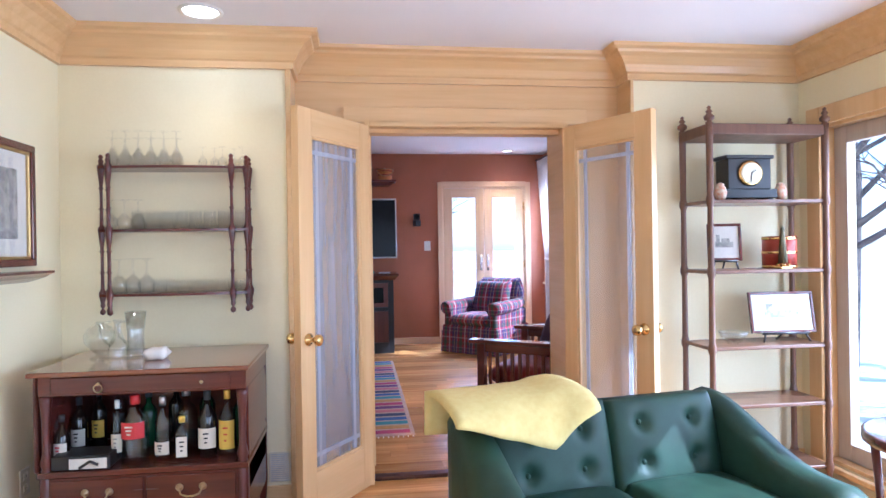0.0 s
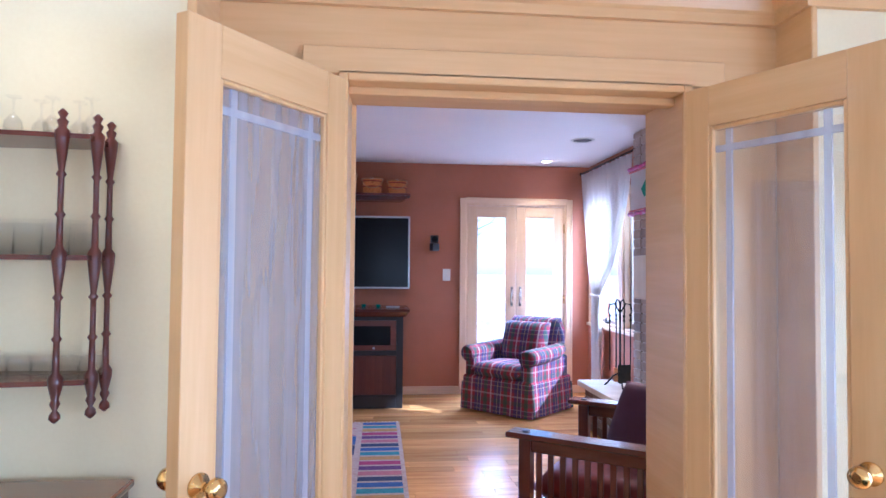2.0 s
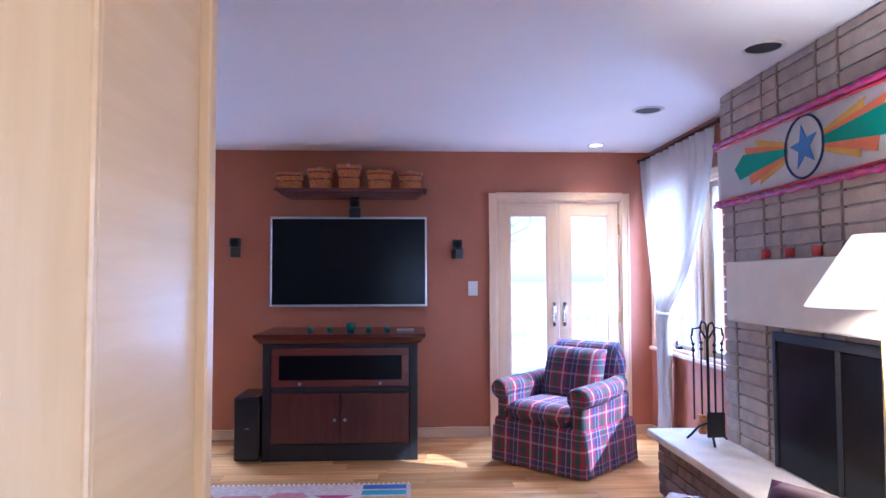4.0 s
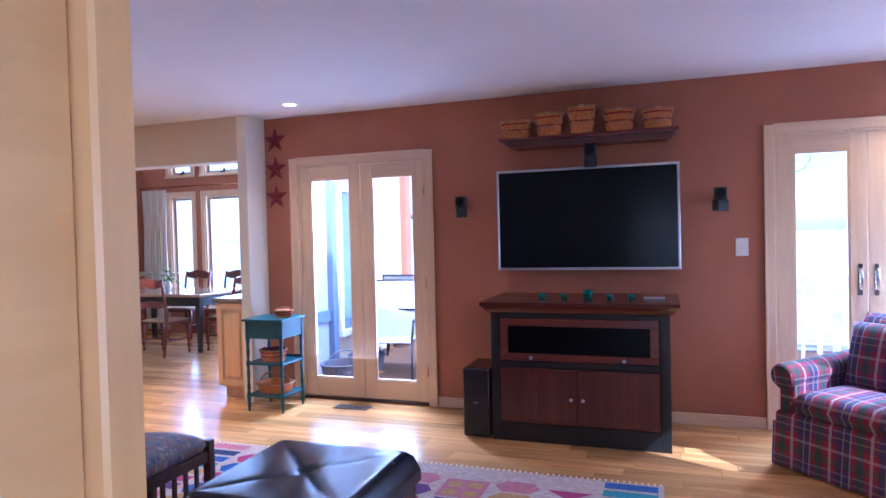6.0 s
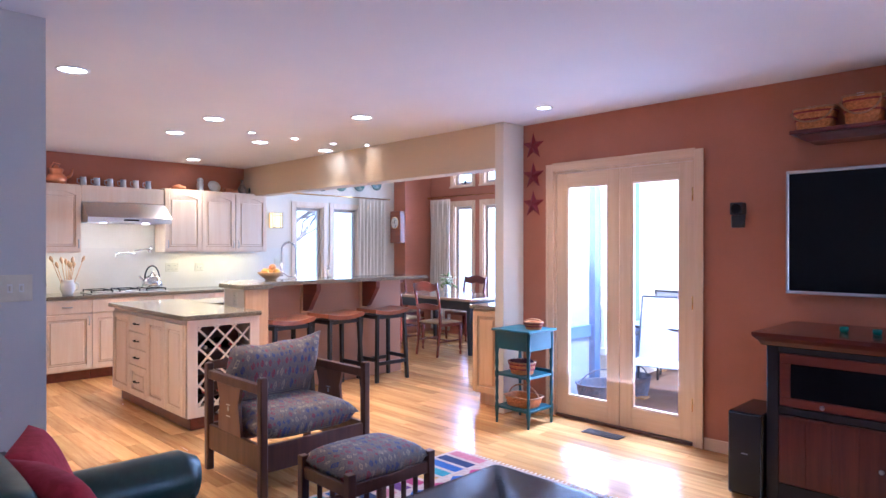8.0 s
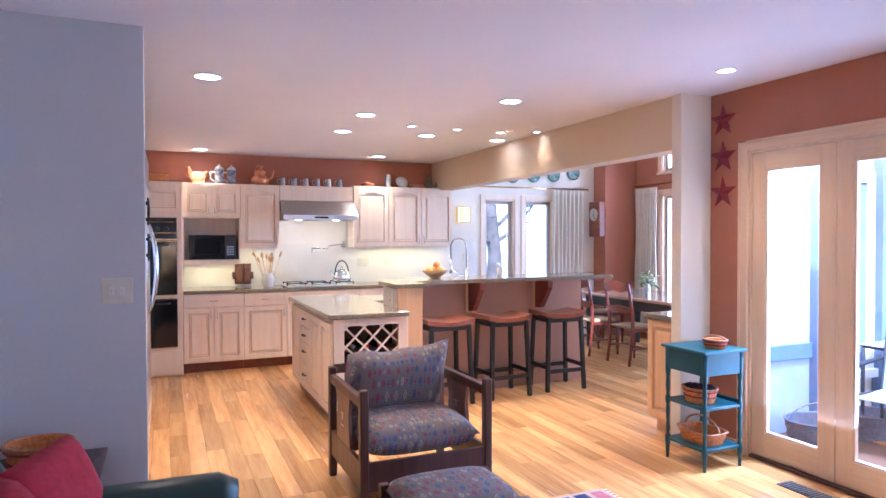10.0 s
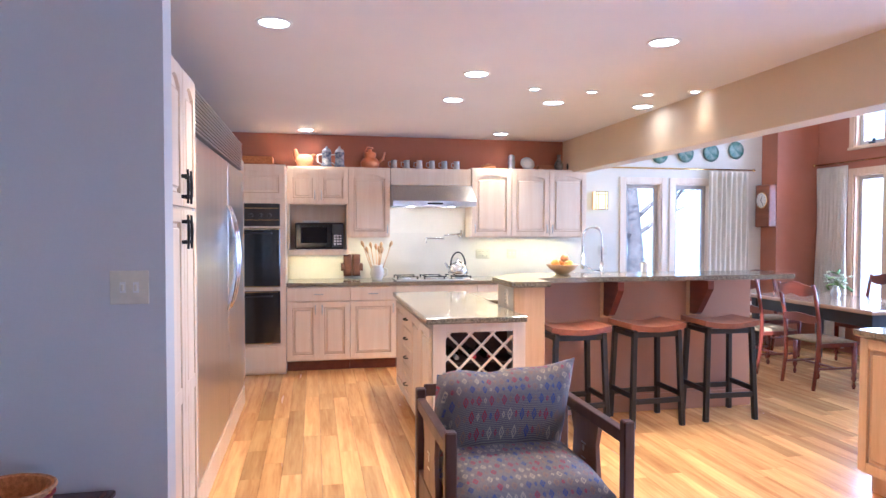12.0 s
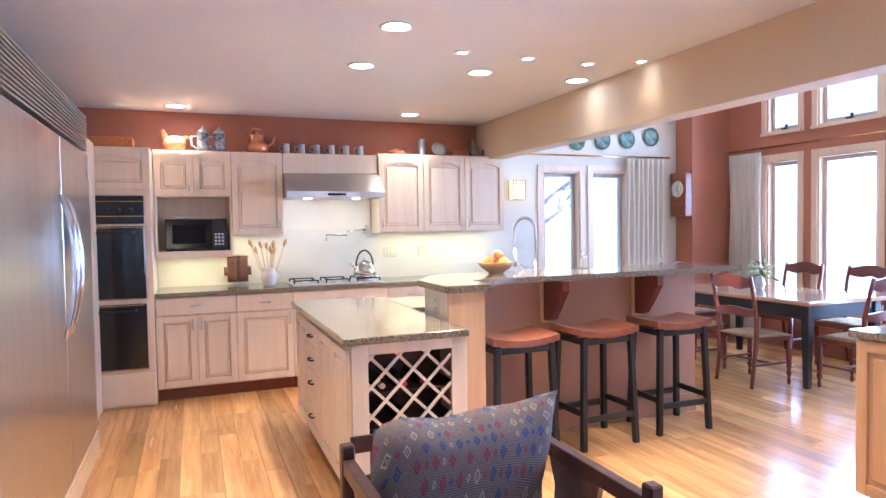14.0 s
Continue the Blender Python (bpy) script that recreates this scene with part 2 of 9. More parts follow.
M_PLASTER = shade("off_white_mantel", (0.80, 0.75, 0.63), (0.76, 0.70, 0.58), 0.7, scale=6, fine=60, bump=0.2)
M_SOOT = shade("firebox_black", (0.012, 0.011, 0.011), rough=0.9)
M_TILE = shade("cream_backsplash_tile", (0.78, 0.72, 0.60), (0.74, 0.68, 0.55), 0.25, scale=3, bump=0.03, vary=0.04)
M_DECK = wood("weathered_deck", (0.40, 0.38, 0.35), (0.30, 0.28, 0.26), "x", 0.8, vary=0.1)
M_SNOW = shade("bright_ground", (0.70, 0.71, 0.71), (0.40, 0.42, 0.34), 0.9, scale=0.5, fine=12, bump=0.3)
M_BARK = shade("grey_bark", (0.16, 0.13, 0.11), (0.10, 0.08, 0.07), 0.9, scale=8, bump=0.6)
M_LEAF = shade("evergreen_leaf", (0.06, 0.10, 0.04), (0.04, 0.07, 0.03), 0.6, scale=20, bump=0)
M_WHITEWOOD = shade("white_painted_wood", (0.80, 0.80, 0.80), rough=0.45, bump=0.05)
# dark grey-blue puts the deck's cool shade into the wicker colour
M_GREYWICKER = shade("shade_tinted_wicker", (0.16, 0.15, 0.17), (0.09, 0.09, 0.11), 0.7, scale=60, fine=200, bump=0.7)
M_SLATE = shade("slate_blue_paint", (0.16, 0.21, 0.33), (0.13, 0.18, 0.29), 0.4)
M_SIDING = shade("pale_siding", (0.42, 0.46, 0.52), rough=0.6, bump=0.05)
M_GLASS = clear_glass("window_glass")
M_CRYSTAL = clear_glass("drinking_glass", (0.990, 0.992, 0.992), 0.02, 1.55)
M_FLUE = clear_glass("decanter_glass", (0.93, 0.95, 0.95), 0.02, 2.0)
M_BOTTLEG = shade("green_bottle_glass", (0.012, 0.05, 0.02), rough=0.05, bump=0, coat=0.5)
M_BOTTLED = shade("dark_bottle_glass", (0.012, 0.008, 0.006), rough=0.05, bump=0, coat=0.5)
M_BOTTLEC = clear_glass("clear_bottle_glass", (0.80, 0.86, 0.86), 0.02, 1.9)
M_LABELW = shade("cream_paper", (0.75, 0.70, 0.58), rough=0.7, bump=0)
M_LABELR = shade("red_paper", (0.55, 0.04, 0.04), rough=0.6, bump=0)
M_LABELY = shade("yellow_paper", (0.75, 0.5, 0.06), rough=0.6, bump=0)
M_LABELK = shade("black_paper", (0.03, 0.03, 0.03), rough=0.6, bump=0)
M_CAPR = shade("red_cap", (0.5, 0.02, 0.02), rough=0.3, bump=0)
M_PAPER = shade("mat_board", (0.78, 0.76, 0.70), (0.70, 0.68, 0.62), rough=0.8, scale=4, bump=0)
M_INK = shade("grey_print", (0.25, 0.26, 0.24), (0.5, 0.48, 0.44), rough=0.8, scale=20, bump=0)
M_GILT = shade("gilt_moulding", (0.62, 0.45, 0.18), rough=0.35, metal=0.8, bump=0.1)
M_CLOTHW = shade("white_curtain_cloth", (0.80, 0.77, 0.74), (0.76, 0.73, 0.70), 0.9, scale=20, fine=400, bump=0.2)
M_CLOTHC = shade("cream_curtain_cloth", (0.84, 0.75, 0.58), (0.80, 0.71, 0.54), 0.9, scale=20, fine=400, bump=0.2)
for m in (M_CLOTHW, M_CLOTHC):
    nt = m.node_tree
    p, tl, mx = nt.nodes["Principled BSDF"], nt.nodes.new("ShaderNodeBsdfTranslucent"), nt.nodes.new("ShaderNodeMixShader")
    tl.inputs[0].default_value = (0.85, 0.80, 0.75, 1)
    mx.inputs[0].default_value = 0.4
    nt.links.new(p.outputs[0], mx.inputs[1])
    nt.links.new(tl.outputs[0], mx.inputs[2])
    nt.links.new(mx.outputs[0], nt.nodes["Material Output"].inputs[0])
M_CANGLOW = glow("lit_lamp_lens", (1.0, 0.90, 0.72), 7.0)
M_SHADELIT = glow("lit_lampshade", (1.0, 0.80, 0.48), 0.28)
M_SCONCE = glow("lit_art_glass", (1.0, 0.70, 0.22), 0.45)
M_MAHOGY = wood("dark_mahogany_deep", (0.12, 0.025, 0.014), (0.07, 0.014, 0.010), "y", 0.22, coat=0.4, grain=0.7)
M_MAHOGR = wood("dark_red_shelf", (0.16, 0.02, 0.015), (0.10, 0.012, 0.010), "x", 0.3, coat=0.3)
M_MAHOGTOP = wood("mahogany_top", (0.24, 0.09, 0.04), (0.17, 0.055, 0.025), "x", 0.12, coat=0.7)
M_WALNUTX = wood("walnut_level", (0.17, 0.085, 0.045), (0.11, 0.05, 0.028), "x", 0.3, coat=0.3)
M_OAKL = wood("stained_oak_splat", (0.19, 0.085, 0.045), (0.13, 0.055, 0.03), "z", 0.35, coat=0.15)
M_SADDLE = shade("brown_leather", (0.16, 0.06, 0.03), (0.11, 0.04, 0.02), 0.5, bump=0.2)
M_REDSTAR = shade("dark_red_metal", (0.26, 0.02, 0.035), (0.18, 0.015, 0.025), 0.45, 0.3)
M_RUGBASE = shade("cream_rug_weave", (0.52, 0.40, 0.32), (0.42, 0.28, 0.22), 0.95, scale=30, fine=300, bump=0.5)
M_OBEL = shade("bronze_patina", (0.10, 0.10, 0.07), (0.2, 0.16, 0.08), 0.3, 0.8)


M_CHERRYDARK = wood("dark_cherry_wood", (0.13, 0.030, 0.013), (0.075, 0.018, 0.009), "z", 0.28, coat=0.2, vary=0.15)


def patterned(name, base, lines, scale, rough=0.85, kind="plaid", sub=None):
    """Woven cloth: plaid bands or small diamond motifs, by the object's own coordinates."""
    m = bpy.data.materials.new(name)
    m.use_nodes = True
    nt = m.node_tree
    p = nt.nodes["Principled BSDF"]
    sep = nt.nodes.new("ShaderNodeSeparateXYZ")
    nt.links.new(coords(nt, (scale,) * 3), sep.inputs[0])

    def math2(op, a, b=None, c=None):
        n = nt.nodes.new("ShaderNodeMath")
        n.operation = op
        for i, v in enumerate((a, b, c)):
            if v is None:
                continue
            if isinstance(v, (int, float)):
                n.inputs[i].default_value = v
            else:
                nt.links.new(v, n.inputs[i])
        return n.outputs[0]

    x, y, z = sep.outputs
    col = nt.nodes.new("ShaderNodeRGB").outputs[0]
    col.node.outputs[0].default_value = (*base, 1)

    def over(col, color, mask):
        m2 = nt.nodes.new("ShaderNodeMix")
        m2.data_type = "RGBA"
        nt.links.new(mask, m2.inputs[0])
        nt.links.new(col, m2.inputs[6])
        m2.inputs[7].default_value = (*color, 1)
        return m2.outputs[2]

    u, v = y, math2("SUBTRACT", z, x)
    if kind == "plaid":
        nrm = nt.nodes.new("ShaderNodeSeparateXYZ")
        nt.links.new(nt.nodes.new("ShaderNodeTexCoord").outputs["Normal"], nrm.inputs[0])
        side = math2("GREATER_THAN", math2("ABSOLUTE", nrm.outputs[0]), 0.72)
        flat_ = math2("GREATER_THAN", math2("ABSOLUTE", nrm.outputs[2]), 0.72)
        pu = math2("ADD", x, math2("MULTIPLY", side, math2("SUBTRACT", y, x)))
        pv = math2("ADD", z, math2("MULTIPLY", flat_, math2("SUBTRACT", y, z)))
        for color, off, width, amt in lines:
            for c, amt in ((pu, amt), (pv, amt * 0.6)):
                fr = math2("FRACT", math2("ADD", c, off))
                mask = math2("MULTIPLY", math2("LESS_THAN", fr, width), amt)
                col = over(col, color, mask)
    elif kind == "diamond":
        row = math2("FLOOR", v)
        hair = math2("LESS_THAN", math2("FRACT", math2("MULTIPLY", v, 9.0)), 0.42)
        col = over(col, sub or (0.3, 0.3, 0.3), math2("MULTIPLY", hair, 0.55))
        for color, off, width, amt in lines:
            uu = math2("SUBTRACT", math2("FRACT", math2("ADD", math2("ADD", u, off), math2("MULTIPLY", row, 0.5))), 0.5)
            vv = math2("SUBTRACT", math2("FRACT", v), 0.5)
            d = math2("ADD", math2("ABSOLUTE", math2("MULTIPLY", uu, 1.9)), math2("ABSOLUTE", vv))
            ring = math2("MULTIPLY", math2("LESS_THAN", d, width), amt)
            if color is None:
                cell = math2("FLOOR", math2("ADD", math2("ADD", u, off), math2("MULTIPLY", row, 0.5)))
                wn = nt.nodes.new("ShaderNodeTexWhiteNoise")
                wn.noise_dimensions = "2D"
                com = nt.nodes.new("ShaderNodeCombineXYZ")
                nt.links.new(cell, com.inputs[0])
                nt.links.new(math2("ADD", row, off * 7), com.inputs[1])
                nt.links.new(com.outputs[0], wn.inputs["Vector"])
                cr_ = nt.nodes.new("ShaderNodeValToRGB")
                cr_.color_ramp.interpolation = "CONSTANT"
                el = cr_.color_ramp.elements
                el[0].color = (0.34, 0.03, 0.05, 1)
                el[1].position, el[1].color = 0.28, (0.50, 0.40, 0.26, 1)
                for ps, cc in ((0.52, (0.05, 0.08, 0.25, 1)), (0.76, (0.30, 0.17, 0.10, 1))):
                    e_ = el.new(ps)
                    e_.color = cc
                nt.links.new(wn.outputs[0], cr_.inputs[0])
                m3 = nt.nodes.new("ShaderNodeMix")
                m3.data_type = "RGBA"
                nt.links.new(ring, m3.inputs[0])
                nt.links.new(col, m3.inputs[6])
                nt.links.new(cr_.outputs[0], m3.inputs[7])
                col = m3.outputs[2]
                continue
            col = over(col, color, ring)
    nt.links.new(col, p.inputs["Base Color"])
    p.inputs["Roughness"].default_value = rough
    wv = noise_node(nt, coords(nt), 500, 2)
    bp = nt.nodes.new("ShaderNodeBump")
    bp.inputs["Strength"].default_value, bp.inputs["Distance"].default_value = 0.4, 0.002
    nt.links.new(wv, bp.inputs["Height"])
    nt.links.new(bp.outputs[0], p.inputs["Normal"])
    return m


M_PLAID = patterned("plaid_upholstery", (0.24, 0.02, 0.045), [((0.012, 0.035, 0.12), 0.0, 0.34, 0.75), ((0.010, 0.075, 0.06), 0.52, 0.17, 0.75), ((0.55, 0.50, 0.48), 0.20, 0.07, 0.45), ((0.50, 0.45, 0.44), 0.68, 0.035, 0.4), ((0.50, 0.34, 0.14), 0.85, 0.03, 0.5)], 4.3)
M_MOTIF = patterned("small_diamond_tapestry", (0.135, 0.11, 0.125), [(None, 0.0, 0.40, 1.0), ((0.15, 0.13, 0.15), 0.0, 0.25, 1.0), (None, 0.0, 0.11, 0.9), (None, 0.5, 0.24, 0.9), ((0.14, 0.13, 0.18), 0.5, 0.10, 1.0)], 16.5, kind="diamond", sub=(0.42, 0.36, 0.25))

# ---- mesh helpers ----
def add_box(bm, x0, x1, y0, y1, z0, z1, bevel=0.0, rot=None, seg=1):
    """Adds an axis-aligned block, its edges rounded by bevel; rot: a matrix applied to it."""
    r = bmesh.ops.create_cube(bm, size=1.0)
    vs = r["verts"]
    for v in vs:
        v.co = Vector((x0 + (v.co.x + 0.5) * (x1 - x0), y0 + (v.co.y + 0.5) * (y1 - y0), z0 + (v.co.z + 0.5) * (z1 - z0)))
    if bevel:
        es = list({e for v in vs for e in v.link_edges})
        out = bmesh.ops.bevel(bm, geom=es, offset=bevel, segments=seg, affect="EDGES", profile=0.5)
        vs = list({v for f in out["faces"] for v in f.verts} | {v for v in vs if v.is_valid})
    if rot:
        bmesh.ops.transform(bm, matrix=rot, verts=vs)
    return vs


def add_turned(bm, profile, seg=16, at=(0, 0, 0), m=None, cap=True):
    """Adds a turned solid: profile is (radius, height) pairs from foot to top."""
    rings = []
    for r, z in profile:
        rings.append([bm.verts.new((max(r, 0.0004) * math.cos(2 * math.pi * i / seg) + at[0], max(r, 0.0004) * math.sin(2 * math.pi * i / seg) + at[1], z + at[2])) for i in range(seg)])
    for a, b in zip(rings, rings[1:]):
        for i in range(seg):
            f = bm.faces.new((a[i], a[(i + 1) % seg], b[(i + 1) % seg], b[i]))
            f.smooth = True
    if cap:
        bm.faces.new(rings[0][::-1])
        bm.faces.new(rings[-1])
    if m:
        bmesh.ops.transform(bm, matrix=m, verts=[v for r in rings for v in r])


def add_tube(bm, pts, r, seg=8):
    """Adds a round bar that follows the points; r may be a number or one per point."""
    pts = [Vector(p) for p in pts]
    rs = r if isinstance(r, (list, tuple)) else [r] * len(pts)
    rings, n = [], None
    for i, p in enumerate(pts):
        d = (pts[min(i + 1, len(pts) - 1)] - pts[max(i - 1, 0)]).normalized()
        if n is None:
            n = d.orthogonal().normalized()
        n = (n - d * n.dot(d)).normalized()
        s = d.cross(n)
        rings.append([bm.verts.new(p + rs[i] * (math.cos(2 * math.pi * k / seg) * n + math.sin(2 * math.pi * k / seg) * s)) for k in range(seg)])
    for a, b in zip(rings, rings[1:]):
        for i in range(seg):
            f = bm.faces.new((a[i], a[(i + 1) % seg], b[(i + 1) % seg], b[i]))
            f.smooth = True
    bm.faces.new(rings[0][::-1])
    bm.faces.new(rings[-1])


def add_prism(bm, outline, y0, y1, m=None):
    """Adds a solid with an outline in x and z, from y0 to y1."""
    a = [bm.verts.new((x, y0, z)) for x, z in outline]
    b = [bm.verts.new((x, y1, z)) for x, z in outline]
    bm.faces.new(a)
    bm.faces.new(b[::-1])
    for i in range(len(a)):
        j = (i + 1) % len(a)
        bm.faces.new((a[j], a[i], b[i], b[j]))
    if m:
        bmesh.ops.transform(bm, matrix=m, verts=a + b)


def add_pad(bm, sx, sy, sz, at=(0, 0, 0), n=10, puff=0.35, m=None, tufts=()):
    """Adds a stuffed cushion of that size, centred on at, bulging in its middle; tufts: (x, y) buttons on top."""
    verts = []
    for side in (1, -1):
        grid = []
        for i in range(n + 1):
            row = []
            for j in range(n + 1):
                u, v = i / n * 2 - 1, j / n * 2 - 1
                h = (max(0, 1 - abs(u) ** 3.2) * max(0, 1 - abs(v) ** 3.2)) ** puff
                z = side * sz / 2 * h
                for tx, ty in tufts:
                    d2 = ((u * sx / 2 - tx) ** 2 + (v * sy / 2 - ty) ** 2)
                    z -= side * sz * 0.26 * math.exp(-d2 / 0.0011)
                row.append(bm.verts.new((at[0] + u * sx / 2, at[1] + v * sy / 2, at[2] + z)))
            grid.append(row)
        for i in range(n):
            for j in range(n):
                q = (grid[i][j], grid[i + 1][j], grid[i + 1][j + 1], grid[i][j + 1])
                f = bm.faces.new(q if side > 0 else q[::-1])
                f.smooth = True
        verts += [v for r in grid for v in r]
    bmesh.ops.remove_doubles(bm, verts=verts, dist=0.0005)
    verts = [v for v in verts if v.is_valid]
    if m:
        bmesh.ops.transform(bm, matrix=m, verts=verts)


def part(name, bm, material, parent=None, label="", smooth=False):
    me = bpy.data.meshes.new(name)
    bmesh.ops.recalc_face_normals(bm, faces=bm.faces)
    bm.to_mesh(me)
    bm.free()
    if smooth:
        for f in me.polygons:
            f.use_smooth = True
    me.materials.append(material)
    ob = new(name, me)
    if parent:
        ob.parent = parent
    if label:
        ob["label"] = label
    return ob


def box(name, dims, material, parent=None, label="", bevel=0.003, rot=None, seg=1):
    bm = bmesh.new()
    add_box(bm, *dims, bevel=bevel, rot=rot, seg=seg)
    return part(name, bm, material, parent, label)


def thing(name, at, label, category, group="", turn=0):
    ob = new(name)
    ob.matrix_world = pose(*at, 0, 0, turn)
    return tagged(ob, label, category, group)


def structure(ob, label=""):
    return tagged(ob, label, kind="structure")


def slab(name, x0, x1, y0, y1, z0, z1, material, label="", holes=(), axis="y"):
    """A wall with openings: holes are (a0, a1, z0, z1) along its length; axis: the one it is thin along."""
    bm = bmesh.new()
    a0, a1 = (x0, x1) if axis == "y" else (y0, y1)
    cuts = sorted({a0, a1, *[h[0] for h in holes], *[h[1] for h in holes]})
    for p, q in zip(cuts, cuts[1:]):
        mid = (p + q) / 2
        hs = sorted([h for h in holes if h[0] < mid < h[1]], key=lambda h: h[2])
        z = z0
        spans = []
        for h in hs:
            if h[2] > z:
                spans.append((z, h[2]))
            z = max(z, h[3])
        if z < z1:
            spans.append((z, z1))
        for s, t in spans:
            if axis == "y":
                add_box(bm, p, q, y0, y1, s, t)
            else:
                add_box(bm, x0, x1, p, q, s, t)
    bmesh.ops.remove_doubles(bm, verts=bm.verts, dist=0.0001)
    return structure(part(name, bm, material), label)

# ---- structure ----
SUN_L, SUN_R, SUN_B = -0.69, 3.24, -1.2           # front room: side walls and the wall behind
FAM_Y0, FAM_Y1, EAST = 5.17, 9.985, 3.28
CEIL, SUN_CEIL = 2.56, 2.36
KW = -7.13                                         # kitchen's west wall
DIN_Y, DIN_Y2, DIN_EAST, DIN_CEIL = 12.5, 13.1, -2.46, 3.3

# floors: bed below the planks
structure(box("floor", (KW - 0.3, EAST + 0.3, SUN_B - 0.3, DIN_Y2 + 0.3, -0.12, -0.012), M_PLANKGAP, bevel=0), "maple strip floor through all the rooms")

# front wall between the rooms
slab("wall_front_room_west", SUN_L - 0.2, 0.40, 4.67, 4.95, 0, 2.9, M_CREAM, "cream plaster wall")
slab("wall_front_room_east", 2.23, SUN_R + 0.2, 4.74, 4.95, 0, 2.9, M_CREAM, "cream plaster wall")
slab("wall_between_rooms", KW, EAST + 0.2, 4.95, FAM_Y0, 0, 2.9, M_GREY, "pale grey wall between the front room and the family room", holes=[(0.77, 1.92, -1, 1.985)])
slab("wall_front_room_left", SUN_L - 0.2, SUN_L, SUN_B, 4.67, 0, 2.9, M_CREAM, "cream plaster wall", axis="x")
slab("wall_front_room_right", SUN_R, SUN_R + 0.2, SUN_B, 4.74, 0, 2.9, M_CREAM, "cream plaster wall with tall windows",
     holes=[(3.42, 4.56, 0.10, 1.92), (1.5, 3.2, 0.10, 1.92), (-0.4, 1.2, 0.1, 1.92)], axis="x")
slab("wall_front_room_behind", SUN_L - 0.2, SUN_R + 0.2, SUN_B - 0.2, SUN_B, 0, 2.9, M_CREAM, "cream plaster wall", holes=[(0.2, 2.4, 0.3, 2.0)])
structure(box("ceiling_front_room", (SUN_L - 0.2, SUN_R + 0.2, SUN_B - 0.2, 4.95, SUN_CEIL, SUN_CEIL + 0.15), M_CEIL, bevel=0), "white ceiling of the front room")

# family room and kitchen shell
slab("wall_television", DIN_EAST - 0.0, EAST + 0.2, FAM_Y1, FAM_Y1 + 0.2, 0, 2.9, M_CLAY, "terracotta painted wall", holes=[(-2.03, -0.775, -1, 2.12), (1.865, 3.02, -1, 2.12)])
slab("wall_east", EAST, EAST + 0.2, FAM_Y0, FAM_Y1, 0, 2.9, M_CLAY, "terracotta painted wall with a window beside the fireplace", holes=[(8.19, 8.92, 0.80, 2.14), (9.04, 9.86, 0.80, 2.14)], axis="x")
slab("wall_kitchen_west", KW - 0.2, KW, 4.95, 9.80, 0, 2.9, M_OFFWHITE, "kitchen wall", axis="x")
slab("wall_kitchen_soffit", KW, KW + 0.02, FAM_Y0, 9.72, 2.12, CEIL, M_CLAY, "terracotta painted strip above the cabinets", axis="x")
slab("wall_dining_west", KW - 0.2, KW, 9.80, DIN_Y + 0.2, 0, 3.5, M_OFFWHITE, "off-white wall with casement windows", holes=[(10.56, 11.06, 0.86, 2.08), (11.24, 11.74, 0.86, 2.08)], axis="x")
slab("wall_dining_north_west", KW - 0.2, -6.84, DIN_Y, DIN_Y + 0.2, 0, 3.5, M_CLAY, "terracotta painted wall")
slab("wall_dining_return", -6.86, -6.84, DIN_Y + 0.2, DIN_Y2, 0, 3.5, M_CLAY, "terracotta painted return of the bay", axis="x")
DW = [(-6.28, -5.86), (-5.62, -4.96), (-4.72, -4.06), (-3.82, -3.16)]
slab("wall_dining_north", -6.84, DIN_EAST + 0.2, DIN_Y2, DIN_Y2 + 0.2, 0, 3.5, M_CLAY, "terracotta painted wall with tall windows and transoms",
     holes=[(a, b, 0.42, 2.16) for a, b in DW] + [(a, b, 2.48, 3.12) for a, b in DW])
slab("wall_dining_east", DIN_EAST, DIN_EAST + 0.12, FAM_Y1 + 0.2, DIN_Y2 + 0.2, 0, 3.5, M_OFFWHITE, "off-white wall", axis="x")
structure(box("column", (-2.46, -2.36, 9.70, FAM_Y1, 0, CEIL), M_OFFWHITE, bevel=0.004), "off-white painted post at the end of the beam")
structure(box("beam", (KW, -2.46, 9.72, 9.90, 2.165, 3.5), M_TAN, bevel=0.003), "sand painted dropped beam")
structure(box("ceiling", (KW, EAST, FAM_Y0, 9.72, CEIL, CEIL + 0.15), M_CEIL, bevel=0), "white ceiling with recessed lamps")
structure(box("ceiling_strip", (-2.46, EAST, 9.72, FAM_Y1, CEIL, CEIL + 0.15), M_CEIL, bevel=0), "white ceiling")
structure(box("ceiling_dining", (KW, DIN_EAST + 0.1, 9.90, DIN_Y2 + 0.2, DIN_CEIL, DIN_CEIL + 0.15), M_CEIL, bevel=0), "white higher ceiling of the dining area")
# block of the pantry end, grey
slab("wall_pantry_end", -2.42, -2.28, FAM_Y0, 6.19, 0, CEIL, M_GREY, "pale grey wall end beside the pantry cabinet", axis="x")

# woodwork round the double doors
def frieze(name, x0, x1, y0, y1, z0, z1, m=M_TRIMX, lab="maple board", bev=0.003):
    return structure(box(name, (x0, x1, y0, y1, z0, z1), m, bevel=bev), lab)

